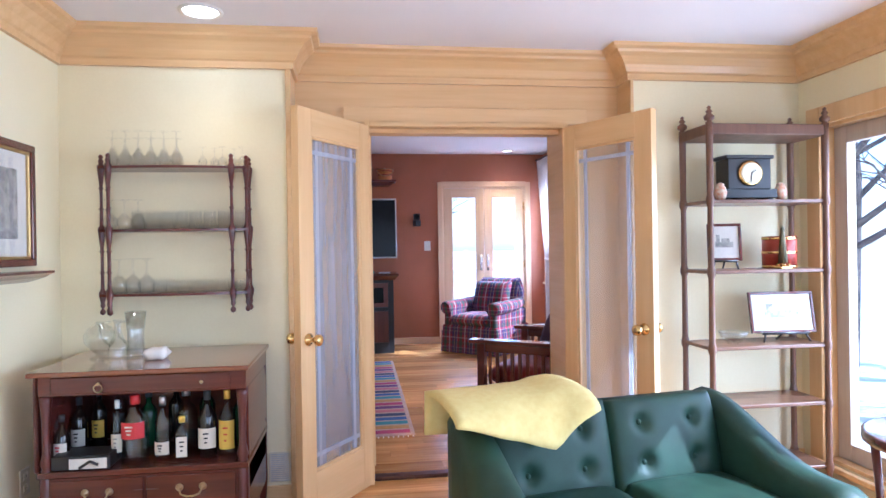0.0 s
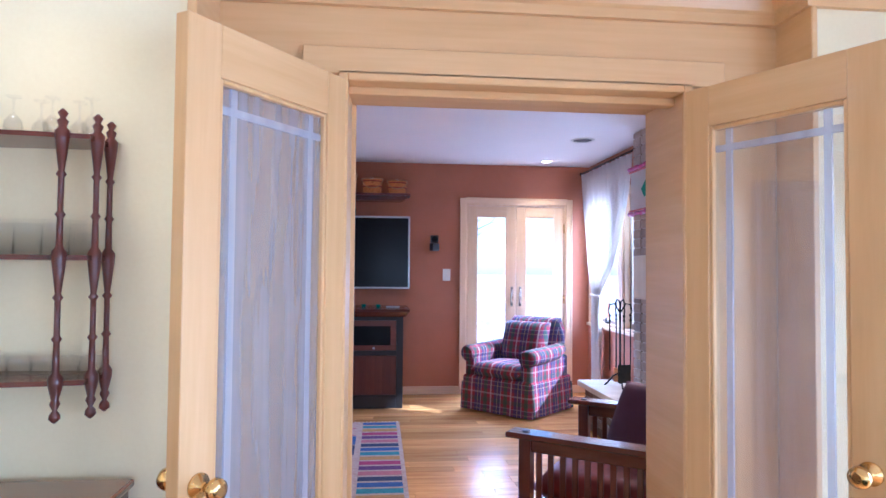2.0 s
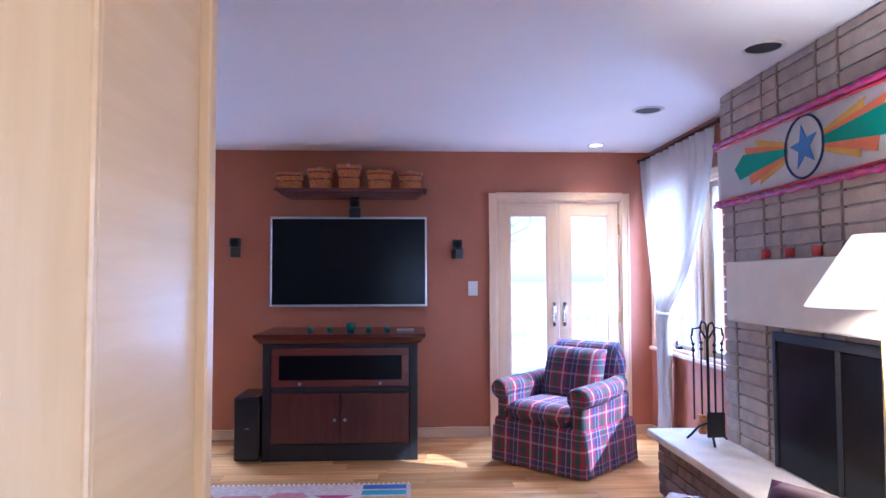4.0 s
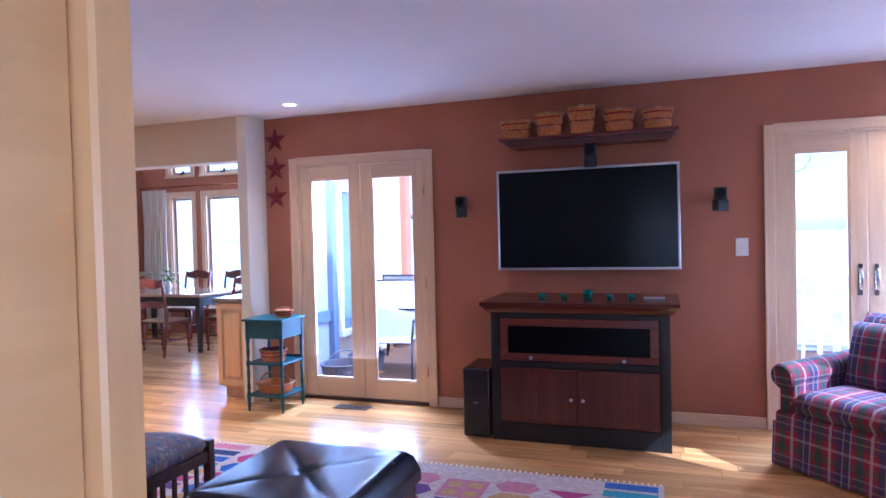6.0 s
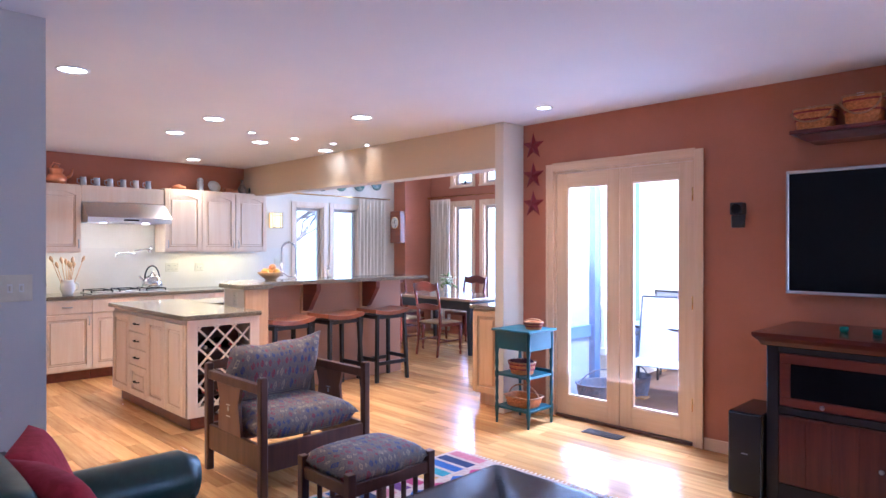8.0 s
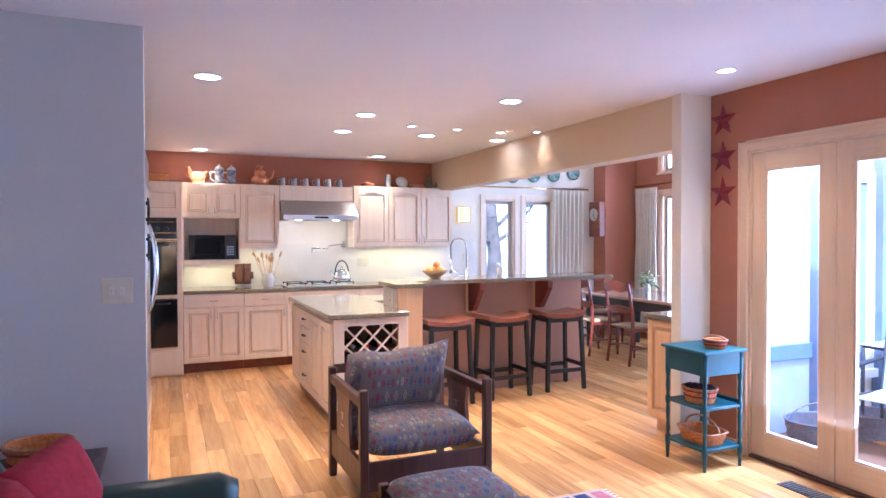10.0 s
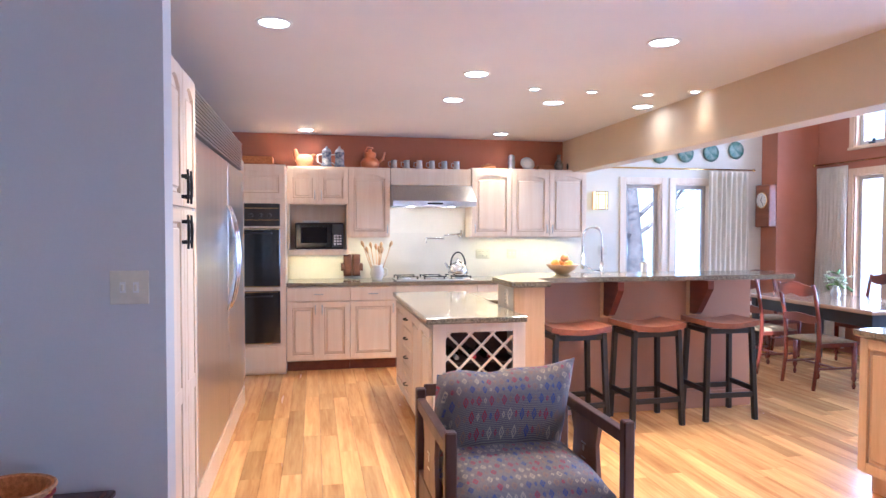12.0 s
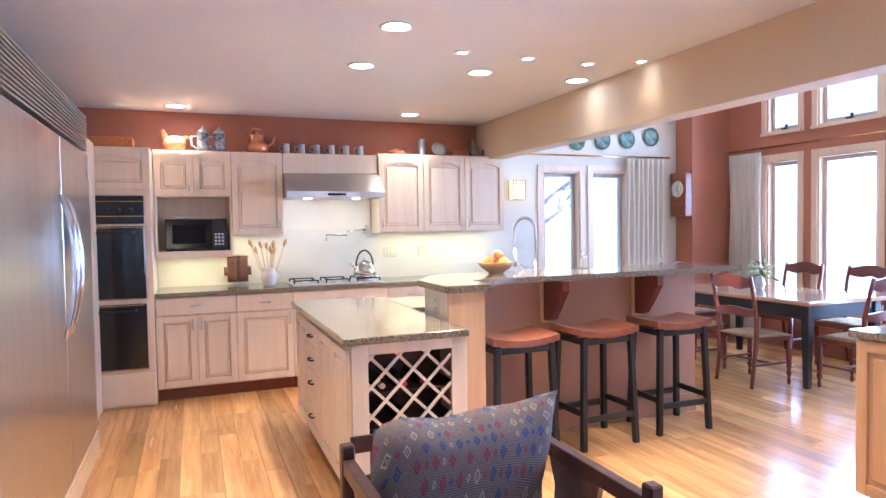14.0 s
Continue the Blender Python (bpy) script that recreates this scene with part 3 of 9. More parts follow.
frieze("trim", 0.40, 2.23, 4.905, 4.95, 1.985, 2.20)
frieze("trim", 0.40, 0.77, 4.915, 4.95, 0, 1.985, M_TRIM, "maple panelling beside the doors")
frieze("trim", 1.92, 2.23, 4.915, 4.95, 0, 1.985, M_TRIM, "maple panelling beside the doors")
frieze("trim", 0.66, 2.03, 4.880, 4.905, 1.975, 2.06, lab="maple head casing")
frieze("trim", 0.77, 0.80, 4.88, 5.19, 0, 1.985, M_TRIMY, "maple door jamb")
frieze("trim", 1.89, 1.92, 4.88, 5.19, 0, 1.985, M_TRIMY, "maple door jamb")
frieze("trim", 0.80, 1.89, 4.88, 5.19, 1.955, 1.985, M_TRIMSATIN, "maple head jamb")
frieze("trim", 0.80, 1.89, 4.95, 5.00, 1.930, 1.955, M_TRIMSATIN, "maple door stop")
frieze("trim", 0.69, 0.815, 5.19, 5.222, 0, 2.06, M_TRIM, "maple casing facing the family room")
frieze("trim", 1.895, 2.00, 5.17, 5.20, 0, 2.06, M_TRIM, "maple casing facing the family room")
frieze("trim", 0.815, 1.895, 5.17, 5.20, 1.96, 2.06, M_TRIMX, "maple casing facing the family room")
structure(box("threshold", (0.80, 1.89, 4.93, 5.0, 0, 0.022), M_OAK, bevel=0.006), "dark threshold strip")

# crown moulding of the front room: a stepped and curved profile swept along each wall
CROWN = [(0.0, -0.145), (0.018, -0.145), (0.020, -0.118), (0.030, -0.110), (0.045, -0.080), (0.075, -0.048), (0.100, -0.035), (0.104, -0.024), (0.128, -0.016), (0.132, 0.0), (0.0, 0.0)]


def crown(name, path, material, z, k=1.0):
    """Moulding along a plan path; the room lies on its left side."""
    bm = bmesh.new()
    rings = []
    P = [Vector((x, y, 0)) for x, y in path]
    for i, p in enumerate(P):
        d0 = (p - P[i - 1]).normalized() if i else (P[1] - p).normalized()
        d1 = (P[i + 1] - p).normalized() if i < len(P) - 1 else d0
        n0, n1 = Vector((-d0.y, d0.x, 0)), Vector((-d1.y, d1.x, 0))
        n = (n0 + n1)
        n = n / max(0.3, n.length_squared / 2)
        rings.append([bm.verts.new(p + n * a * k + Vector((0, 0, z + b * k))) for a, b in CROWN])
    for a, b in zip(rings, rings[1:]):
        for i in range(len(CROWN) - 1):
            bm.faces.new((a[i], a[i + 1], b[i + 1], b[i]))
    bm.faces.new(rings[0])
    bm.faces.new(rings[-1][::-1])
    return structure(part(name, bm, material), "maple crown moulding")


crown("crown", [(SUN_R, SUN_B), (SUN_R, 4.74), (2.23, 4.74), (2.23, 4.905), (0.40, 4.905), (0.40, 4.67), (SUN_L, 4.67), (SUN_L, SUN_B)], M_TRIMX, SUN_CEIL, 1.15)
frieze("trim", 0.38, 0.405, 4.655, 4.91, 0, 2.20, M_TRIMY, "maple corner board")
frieze("trim", 2.225, 2.245, 4.725, 4.91, 0, 2.20, M_TRIMY, "maple corner board")
for x0, x1, y in ((SUN_L, 0.38, 4.67), (2.245, SUN_R, 4.74)):
    frieze("baseboard", x0, x1, y - 0.016, y, 0, 0.11, M_TRIMX, "maple baseboard")
frieze("baseboard", SUN_L, SUN_L + 0.016, SUN_B, 4.654, 0, 0.11, M_TRIMY, "maple baseboard")
for x0, x1 in ((DIN_EAST + 0.1, -2.097), (-0.708, 1.798), (3.087, EAST)):
    frieze("baseboard", x0, x1, FAM_Y1 - 0.014, FAM_Y1, 0, 0.085, M_PALEX, "pickled maple baseboard")
frieze("baseboard", EAST - 0.014, EAST, 8.6, FAM_Y1 - 0.014, 0, 0.085, M_PALE, "pickled maple baseboard")
frieze("baseboard", -2.28, -2.266, FAM_Y0, 6.19, 0, 0.085, M_PALE, "pickled maple baseboard")


def glazed_leaf(parent, x0, x1, y0, y1, z0, z1, stile, top, bottom, mv=M_PALE, mh=M_PALEX, name="door", glass=None):
    """One glazed door leaf: stiles, rails, beads and pane."""
    d = box(name, (x0, x0 + stile, y0, y1, z0, z1), mv, parent, bevel=0.003)
    for nm, dims, mm in (("stile", (x1 - stile, x1, y0, y1, z0, z1), mv), ("rail", (x0 + stile, x1 - stile, y0, y1, z1 - top, z1), mh), ("rail", (x0 + stile, x1 - stile, y0, y1, z0, z0 + bottom), mh)):
        box(nm, dims, mm, d, bevel=0.002)
    ym = (y0 + y1) / 2
    bw = 0.012
    a0, a1, b0, b1 = x0 + stile, x1 - stile, z0 + bottom, z1 - top
    bm = bmesh.new()
    for dims in ((a0, a0 + bw, b0, b1), (a1 - bw, a1, b0, b1), (a0 + bw, a1 - bw, b0, b0 + bw), (a0 + bw, a1 - bw, b1 - bw, b1)):
        add_box(bm, dims[0], dims[1], y0 + 0.004, y1 - 0.004, dims[2], dims[3], bevel=0.003)
    part("bead", bm, mv, d)
    g = box("pane", (a0 + bw, a1 - bw, ym - 0.003, ym + 0.003, b0 + bw, b1 - bw), glass or M_GLASS, d, "clear glass", bevel=0)
    g.visible_shadow = False
    return d


def handle_set(parent, x, y, z):
    bm = bmesh.new()
    add_box(bm, x - 0.016, x + 0.016, y - 0.006, y, z - 0.11, z + 0.11, bevel=0.004)
    add_tube(bm, [(x, y, z + 0.07), (x, y - 0.045, z + 0.075), (x, y - 0.05, z + 0.03), (x, y - 0.045, z - 0.06), (x, y, z - 0.07)], 0.008)
    part("door_handle", bm, M_CHROME, parent, "polished pull handle on its plate")


def french_pair(x0, x1, name, handles=True):
    """Casing, frame and two glazed leaves in the television wall."""
    e = thing(name, (0, 0, 0), "pair of closed pickled maple glazed doors to the deck", "door")
    e["kind"] = "structure"
    y = FAM_Y1
    for d, m in (((x0 - 0.058, x0 + 0.005, y - 0.02, y, 0, 2.178), M_PALE), ((x1 - 0.005, x1 + 0.058, y - 0.02, y, 0, 2.178), M_PALE), ((x0 + 0.005, x1 - 0.005, y - 0.02, y, 2.115, 2.178), M_PALEX)):
        box("casing", d, m, e)
        box("casing_band", (d[0] - 0.008, d[1] + 0.008, y - 0.028, y - 0.02, d[5] - 0.012, d[5] + 0.008) if m is M_PALEX else ((d[0] - 0.008, d[0] + 0.010, y - 0.028, y - 0.02, 0, 2.178) if d[0] < x0 else (d[1] - 0.010, d[1] + 0.008, y - 0.028, y - 0.02, 0, 2.178)), m, e, bevel=0.002)
    for d in ((x0, x0 + 0.022, y, y + 0.15, 0, 2.12), (x1 - 0.022, x1, y, y + 0.15, 0, 2.12), (x0 + 0.022, x1 - 0.022, y, y + 0.15, 2.098, 2.12)):
        box("frame", d, M_PALE, e, bevel=0.001)
    box("sill", (x0 + 0.022, x1 - 0.022, y - 0.01, y + 0.16, 0, 0.022), M_OAK, e)
    xm = (x0 + x1) / 2
    for i, (a, b) in enumerate(((x0 + 0.025, xm - 0.003), (xm + 0.003, x1 - 0.025))):
        d = glazed_leaf(e, a, b, y + 0.012, y + 0.055, 0.026, 2.094, 0.104, 0.115, 0.165)
        if handles:
            handle_set(d, (b - 0.045) if i == 0 else (a + 0.045), y + 0.012, 1.08)
    bm = bmesh.new()
    for z in (0.25, 1.0, 1.8):
        add_turned(bm, [(0.007, 0), (0.007, 0.10)], 8, (x1 - 0.024, y + 0.004, z))
    part("hinge", bm, M_BRASS, e)
    return e


french_pair(-2.03, -0.775, "door_deck", False)
french_pair(1.865, 3.02, "door_deck")


def swung_door(hx, hy, angle, flip):
    """Open maple door with one tall pane; hinge at (hx, hy), its leaf along +x turned by angle."""
    e = thing("double_door", (hx, hy, 0), "open maple french door with one tall etched pane and brass knobs", "door", "doors between the rooms", angle)
    e["kind"] = "structure"
    w, t = 0.608, 0.042
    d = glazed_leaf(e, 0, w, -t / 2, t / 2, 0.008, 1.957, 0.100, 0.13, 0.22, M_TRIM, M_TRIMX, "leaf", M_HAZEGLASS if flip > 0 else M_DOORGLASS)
    bm = bmesh.new()
    for x in (0.158, w - 0.158):
        add_box(bm, x - 0.010, x + 0.010, -0.0045, 0.0045, 0.242, 1.813)
    for z in (0.300, 1.755):
        add_box(bm, 0.114, w - 0.114, -0.0055, 0.0055, z - 0.010, z + 0.010)
    etch = part("etched_line", bm, M_ETCH, e, "frosted line in the pane")
    etch.visible_shadow = False
    for s in (-1, 1):
        bm = bmesh.new()
        add_turned(bm, [(0.030, 0), (0.030, 0.006), (0.012, 0.012), (0.010, 0.035), (0.022, 0.045), (0.028, 0.055), (0.026, 0.068), (0.012, 0.075)], 20)
        bmesh.ops.transform(bm, matrix=pose(w - 0.055, s * t / 2, 0.865, -90 * s), verts=bm.verts)
        part("door_handle", bm, M_BRASS, e, "polished brass knob")
    bm = bmesh.new()
    for z in (0.22, 0.98, 1.72):
        add_turned(bm, [(0.008, 0), (0.008, 0.09)], 8, (-0.006, -0.02 * flip, z))
    part("hinge", bm, M_BRASS, e)
    return e


M_ETCH = clear_glass("etched_glass", (0.95, 0.96, 0.98), 0.6, 2.6)
M_DOORGLASS = clear_glass("faint_veil_door_glass", (0.93, 0.95, 0.97), 0.02, 2.0)
M_HAZEGLASS = clear_glass("reflection_veil_glass", (0.90, 0.93, 0.97), 0.02, 2.0)
# pale streaked veil paints reflected daylight into both panes; M_ETCH is real frosting
for m, amt in ((M_DOORGLASS, 0.07), (M_HAZEGLASS, 0.30), (M_ETCH, 0.34)):
    nt = m.node_tree
    mx, df, tl, both = (nt.nodes.new(k) for k in ("ShaderNodeMixShader", "ShaderNodeBsdfDiffuse", "ShaderNodeBsdfTranslucent", "ShaderNodeMixShader"))
    df.inputs[0].default_value = tl.inputs[0].default_value = (0.64, 0.66, 0.74, 1)
    out = nt.nodes["Material Output"]
    nt.links.new(out.inputs[0].links[0].from_socket, mx.inputs[1])
    nt.links.new(df.outputs[0], both.inputs[1])
    nt.links.new(tl.outputs[0], both.inputs[2])
    nt.links.new(both.outputs[0], mx.inputs[2])
    streak = ramp(nt, noise_node(nt, coords(nt, (9.0, 9.0, 0.5)), 2.2, 3.0), 0.30, 0.72)
    k = nt.nodes.new("ShaderNodeMath")
    k.operation = "MULTIPLY_ADD"
    nt.links.new(streak, k.inputs[0])
    k.inputs[1].default_value, k.inputs[2].default_value = amt * 0.55, amt * 0.75
    nt.links.new(k.outputs[0], mx.inputs[0])
    nt.links.new(mx.outputs[0], out.inputs[0])
swung_door(0.785, 4.905, 236, 1)
swung_door(1.905, 4.905, -63, -1)


def window_unit(name, axis, at, a0, a1, z0, z1, depth, label, casing=0.07, sash=0.045, m=M_PALE, inner=-1, crank=False, muntin=()):
    """A window in a wall thin along axis; inner: which way the room lies; at: the room face of the wall."""
    e = thing(name, (0, 0, 0), label, "window")
    e["kind"] = "structure"

    def bx(nm, p0, p1, d0, d1, q0, q1, mm, lab="", par=None, bev=0.003):
        lo, hi = sorted((at + inner * d0, at + inner * d1))
        dims = (p0, p1, lo, hi, q0, q1) if axis == "y" else (lo, hi, p0, p1, q0, q1)
        return box(nm, dims, mm, par or e, lab, bevel=bev)

    for r in ((a0 - casing, a0, z0 - casing * 0.4, z1 + casing), (a1, a1 + casing, z0 - casing * 0.4, z1 + casing), (a0, a1, z1, z1 + casing)):
        bx("casing", r[0], r[1], 0, 0.018, r[2], r[3], m)
    bx("window_sill", a0 - casing * 0.9, a1 + casing * 0.9, 0.018, 0.05, z0 - 0.03, z0, m)
    for r in ((a0, a0 + 0.02, z0, z1), (a1 - 0.02, a1, z0, z1), (a0 + 0.02, a1 - 0.02, z1 - 0.02, z1), (a0 + 0.02, a1 - 0.02, z0, z0 + 0.02)):
        bx("window_frame", r[0], r[1], -0.14, 0.0, r[2], r[3], m, bev=0.001)
    b0, b1, c0, c1 = a0 + 0.022, a1 - 0.022, z0 + 0.022, z1 - 0.022
    for r in ((b0, b0 + sash, c0, c1), (b1 - sash, b1, c0, c1), (b0 + sash, b1 - sash, c1 - sash, c1), (b0 + sash, b1 - sash, c0, c0 + sash)):
        bx("sash", r[0], r[1], -0.095, -0.055, r[2], r[3], M_SASH)
    g = bx("pane", b0 + sash, b1 - sash, -0.078, -0.072, c0 + sash, c1 - sash, M_GLASS, "clear glass", bev=0)
    g.visible_shadow = False
    for q in muntin:
        bx("muntin", b0 + sash, b1 - sash, -0.085, -0.065, q - 0.008, q + 0.008, M_SASH)
    if crank:
        mid = (a0 + a1) / 2
        bx("window_crank", mid - 0.03, mid + 0.03, -0.05, -0.01, z0 + 0.02, z0 + 0.045, M_BLACK, "dark window opener")
        bx("window_crank", mid + 0.01, mid + 0.05, -0.03, -0.02, z0 + 0.045, z0 + 0.085, M_BLACK, "dark window opener")
    return e


M_SASH = wood("sash_wood", (0.52, 0.45, 0.38), (0.44, 0.37, 0.30), "z", 0.4)
for a, b in DW:
    window_unit("window_dining", "y", DIN_Y2, a, b, 0.42, 2.16, 0.2, "tall casement window with pickled wood casing")
    window_unit("window_transom", "y", DIN_Y2, a, b, 2.48, 3.12, 0.2, "transom window with a dark crank", crank=True)
for a, b in ((10.56, 11.06), (11.24, 11.74)):
    window_unit("window_kitchen", "x", KW, a, b, 0.86, 2.08, 0.2, "casement window with whitened wood casing", inner=1, m=M_CAB)
for a, b in ((8.19, 8.92), (9.04, 9.86)):
    window_unit("window_east", "x", EAST, a, b, 0.80, 2.14, 0.2, "casement window with a blue-grey sash beside the fireplace", inner=-1, crank=True, casing=0.055, sash=0.04)
window_unit("window_sunroom", "x", SUN_R, 3.42, 4.56, 0.10, 1.92, 0.2, "tall maple framed window, unseen, added to let daylight in with daylight behind", casing=0.10, sash=0.09, m=M_TRIM)
# three windows out of view, added as openings for front room daylight
window_unit("window_sunroom", "x", SUN_R, 1.5, 3.2, 0.10, 1.92, 0.2, "tall maple framed window, unseen, added to let daylight in", casing=0.10, sash=0.09, m=M_TRIM)
window_unit("window_sunroom", "x", SUN_R, -0.4, 1.2, 0.10, 1.92, 0.2, "tall maple framed window, unseen, added to let daylight in", casing=0.10, sash=0.09, m=M_TRIM)
window_unit("window_sunroom", "y", SUN_B, 0.2, 2.4, 0.3, 2.0, 0.2, "wide maple framed window, unseen, added to let daylight in", inner=1, casing=0.10, sash=0.09, m=M_TRIM)

# recessed lamps
def can_light(x, y, z, r=0.075, lit=True, power=CAN_POWER):
    e = thing("recessed_lamp", (x, y, z), "lit round recessed lamp in a white ring" if lit else "unlit dark recessed lamp in a white ring", "ceiling lamp", "recessed ceiling lamps")
    bm = bmesh.new()
    add_turned(bm, [(r + 0.022, 0), (r + 0.020, -0.006), (r + 0.004, -0.008), (r, 0.0)], 28, cap=False)
    part("trim_ring", bm, M_WHITE, e)
    bm = bmesh.new()
    add_turned(bm, [(r, -0.001), (r - 0.004, -0.0025)], 28)
    part("lens", bm, M_CANGLOW if lit else M_BLACK, e, "glowing lens" if lit else "dark opening")
    if lit:
        li = new("lamp_light", bpy.data.lights.new("lamp_light", "SPOT"))
        li.data.energy, li.data.color, li.data.spot_size, li.data.spot_blend, li.data.shadow_soft_size = power, CAN_COLOR, radians(105), 1.0, 0.05
        li.matrix_world = pose(x, y, z - 0.02)
    return e


for x, y in ((-6.78, 6.66), (-6.63, 8.79)):
    can_light(x, y, CEIL, 0.075, True, CAN_POWER * 0.4)
for x, y in ((-4.02, 7.84), (-4.84, 8.72), (-4.91, 7.87), (-3.18, 6.54), (-3.08, 8.70)):
    can_light(x, y, CEIL)
can_light(-4.85, 9.54, CEIL, 0.075, True, CAN_POWER * 0.05)
for x, y in ((-4.39, 8.39), (-4.39, 8.86), (-4.39, 9.33)):
    can_light(x, y, CEIL, 0.034, True, CAN_POWER * 0.35)
can_light(-4.22, 9.64, CEIL, 0.030, True, CAN_POWER * 0.045)
for x, y, k in ((-1.77, 9.49, 0.35), (2.70, 9.66, 0.55)):
    can_light(x, y, CEIL, 0.05, True, CAN_POWER * k)
for x, y in ((2.73, 8.51), (2.87, 7.31)):
    can_light(x, y, CEIL, 0.085, False)
can_light(0.05, 4.35, SUN_CEIL, 0.075, True, CAN_POWER * 0.12)
# two unseen ceiling lamps, added overhead as fill for the front room
can_light(1.9, 1.5, SUN_CEIL, 0.075, True, CAN_POWER * 0.7)
can_light(0.2, 1.5, SUN_CEIL, 0.075, True, CAN_POWER * 0.4)

# outside: ground, deck, rail
structure(box("ground", (-400, 400, -400, 400, -1.3, -1.0), M_SNOW, bevel=0), "bright winter ground")

# ---- kitchen ----
def cab_door(parent, axis, face, a0, a1, z0, z1, out, arch=False, mat=None, name="door", pull=None, pull_mat=None):
    """A raised-panel door; axis: the one it faces along; out: +1 or -1; pull: (a, z, 'v' or 'h')."""
    mat = mat or M_CAB
    t, st = 0.02, 0.055
    bm = bmesh.new()

    def bx(p0, p1, q0, q1, d0, d1, bev=0.002):
        lo, hi = sorted((face + out * d0, face + out * d1))
        if axis == "x":
            add_box(bm, lo, hi, p0, p1, q0, q1, bevel=bev)
        else:
            add_box(bm, p0, p1, lo, hi, q0, q1, bevel=bev)

    g = 0.002
    a0, a1, z0, z1 = a0 + g, a1 - g, z0 + g, z1 - g
    h = z1 - z0
    if h < 0.2:
        bx(a0, a1, z0, z1, 0, t, 0.004)
    else:
        bx(a0, a0 + st, z0, z1, 0, t)
        bx(a1 - st, a1, z0, z1, 0, t)
        bx(a0 + st, a1 - st, z0, z0 + st, 0, t)
        inner_top = z1 - st - (0.045 if arch else 0)
        if arch:
            n = 9
            w = a1 - a0 - 2 * st
            low = [(a0 + st + w * i / n, inner_top + 0.045 * math.sin(math.pi * i / n)) for i in range(n + 1)]
            out_pts = [(a1 - st, z1), (a0 + st, z1)]
            poly = low + out_pts
            vs0, vs1 = [], []
            for u, z in poly:
                lo, hi = face, face + out * t
                vs0.append(bm.verts.new((lo, u, z) if axis == "x" else (u, lo, z)))
                vs1.append(bm.verts.new((hi, u, z) if axis == "x" else (u, hi, z)))
            bm.faces.new(vs0)
            bm.faces.new(vs1[::-1])
            for i in range(len(poly)):
                j = (i + 1) % len(poly)
                bm.faces.new((vs0[i], vs0[j], vs1[j], vs1[i]))
        else:
            bx(a0 + st, a1 - st, z1 - st, z1, 0, t)
        bx(a0 + st, a1 - st, z0 + st, (inner_top + 0.04) if arch else z1 - st, 0, 0.005, 0)
        bx(a0 + st + 0.022, a1 - st - 0.022, z0 + st + 0.022, inner_top - 0.012 if arch else z1 - st - 0.022, 0.005, 0.018, 0.009)
    d = part(name, bm, mat, parent)
    if h >= 0.2 and mat in (M_CAB, M_HONEY):
        bm = bmesh.new()
        g0, g1, q0, q1 = a0 + st, a1 - st, z0 + st, inner_top if arch else z1 - st
        for p0, p1, r0, r1 in ((g0, g0 + 0.007, q0, q1), (g1 - 0.007, g1, q0, q1), (g0 + 0.007, g1 - 0.007, q0, q0 + 0.007), (g0 + 0.007, g1 - 0.007, q1 - 0.007, q1)):
            if not (arch and r0 > q0 and r1 == q1):
                bx(p0, p1, r0, r1, 0.0052, 0.0075, 0)
        part("glaze_line", bm, M_GLAZE, d, "brown glaze in the groove")
    if pull:
        a, z, way = pull
        bm = bmesh.new()
        L = 0.045
        o = face + out * t
        pts = [(-L, 0), (-L, 0.02), (0, 0.028), (L, 0.02), (L, 0)]
        path = []
        for s, q in pts:
            u, zz = (a + s, z) if way == "h" else (a, z + s)
            path.append((o + out * q, u, zz) if axis == "x" else (u, o + out * q, zz))
        add_tube(bm, path, [0.006, 0.005, 0.006, 0.005, 0.006], 6)
        part("handle", bm, pull_mat or M_PEWTER, d, "dark pewter pull")
    return d


UF, BF = -6.80, -6.52      # faces of the upper and base cabinets

def upper(y0, y1, z0, z1, doors, arch=True, label="whitewashed maple wall cabinet with arched raised-panel doors"):
    e = thing("wall_cabinet", (0, 0, 0), label, "cabinet", "kitchen wall cabinets")
    box("body", (KW + 0.022, UF, y0 + 0.001, y1 - 0.001, z0, z1), M_CAB, e, bevel=0.002)
    w = (y1 - y0) / doors
    for i in range(doors):
        a0, a1 = y0 + w * i, y0 + w * (i + 1)
        px = a1 - 0.035 if (doors == 1 or i % 2 == 0) else a0 + 0.035
        if doors == 1 and y0 > 8.4:
            px = a0 + 0.035
        cab_door(e, "x", UF, a0, a1, z0 + 0.01, z1 - 0.02, 1, arch, pull=(px, z0 + 0.10, "v"))
    return e


upper(6.46, 7.11, 1.76, 2.17, 2)
upper(7.11, 7.57, 1.40, 2.17, 1)
upper(8.50, 8.97, 1.40, 2.19, 1)
upper(8.97, 9.89, 1.40, 2.19, 2)
box_e = thing("microwave_cabinet", (0, 0, 0), "whitewashed open cabinet niche holding a microwave", "cabinet")
for d in ((KW + 0.022, UF, 6.46, 6.48, 1.21, 1.76), (KW + 0.022, UF, 7.09, 7.11, 1.21, 1.76), (KW + 0.022, UF + 0.02, 6.48, 7.09, 1.21, 1.27), (KW + 0.022, KW + 0.03, 6.48, 7.09, 1.27, 1.76)):
    box("niche_board", d, M_CAB, box_e, bevel=0.002)
mw = thing("microwave", (0, 0, 0), "black microwave oven standing in the niche", "microwave")
box("body", (KW + 0.06, UF - 0.03, 6.54, 7.06, 1.272, 1.56), M_BLACK, mw, bevel=0.008)
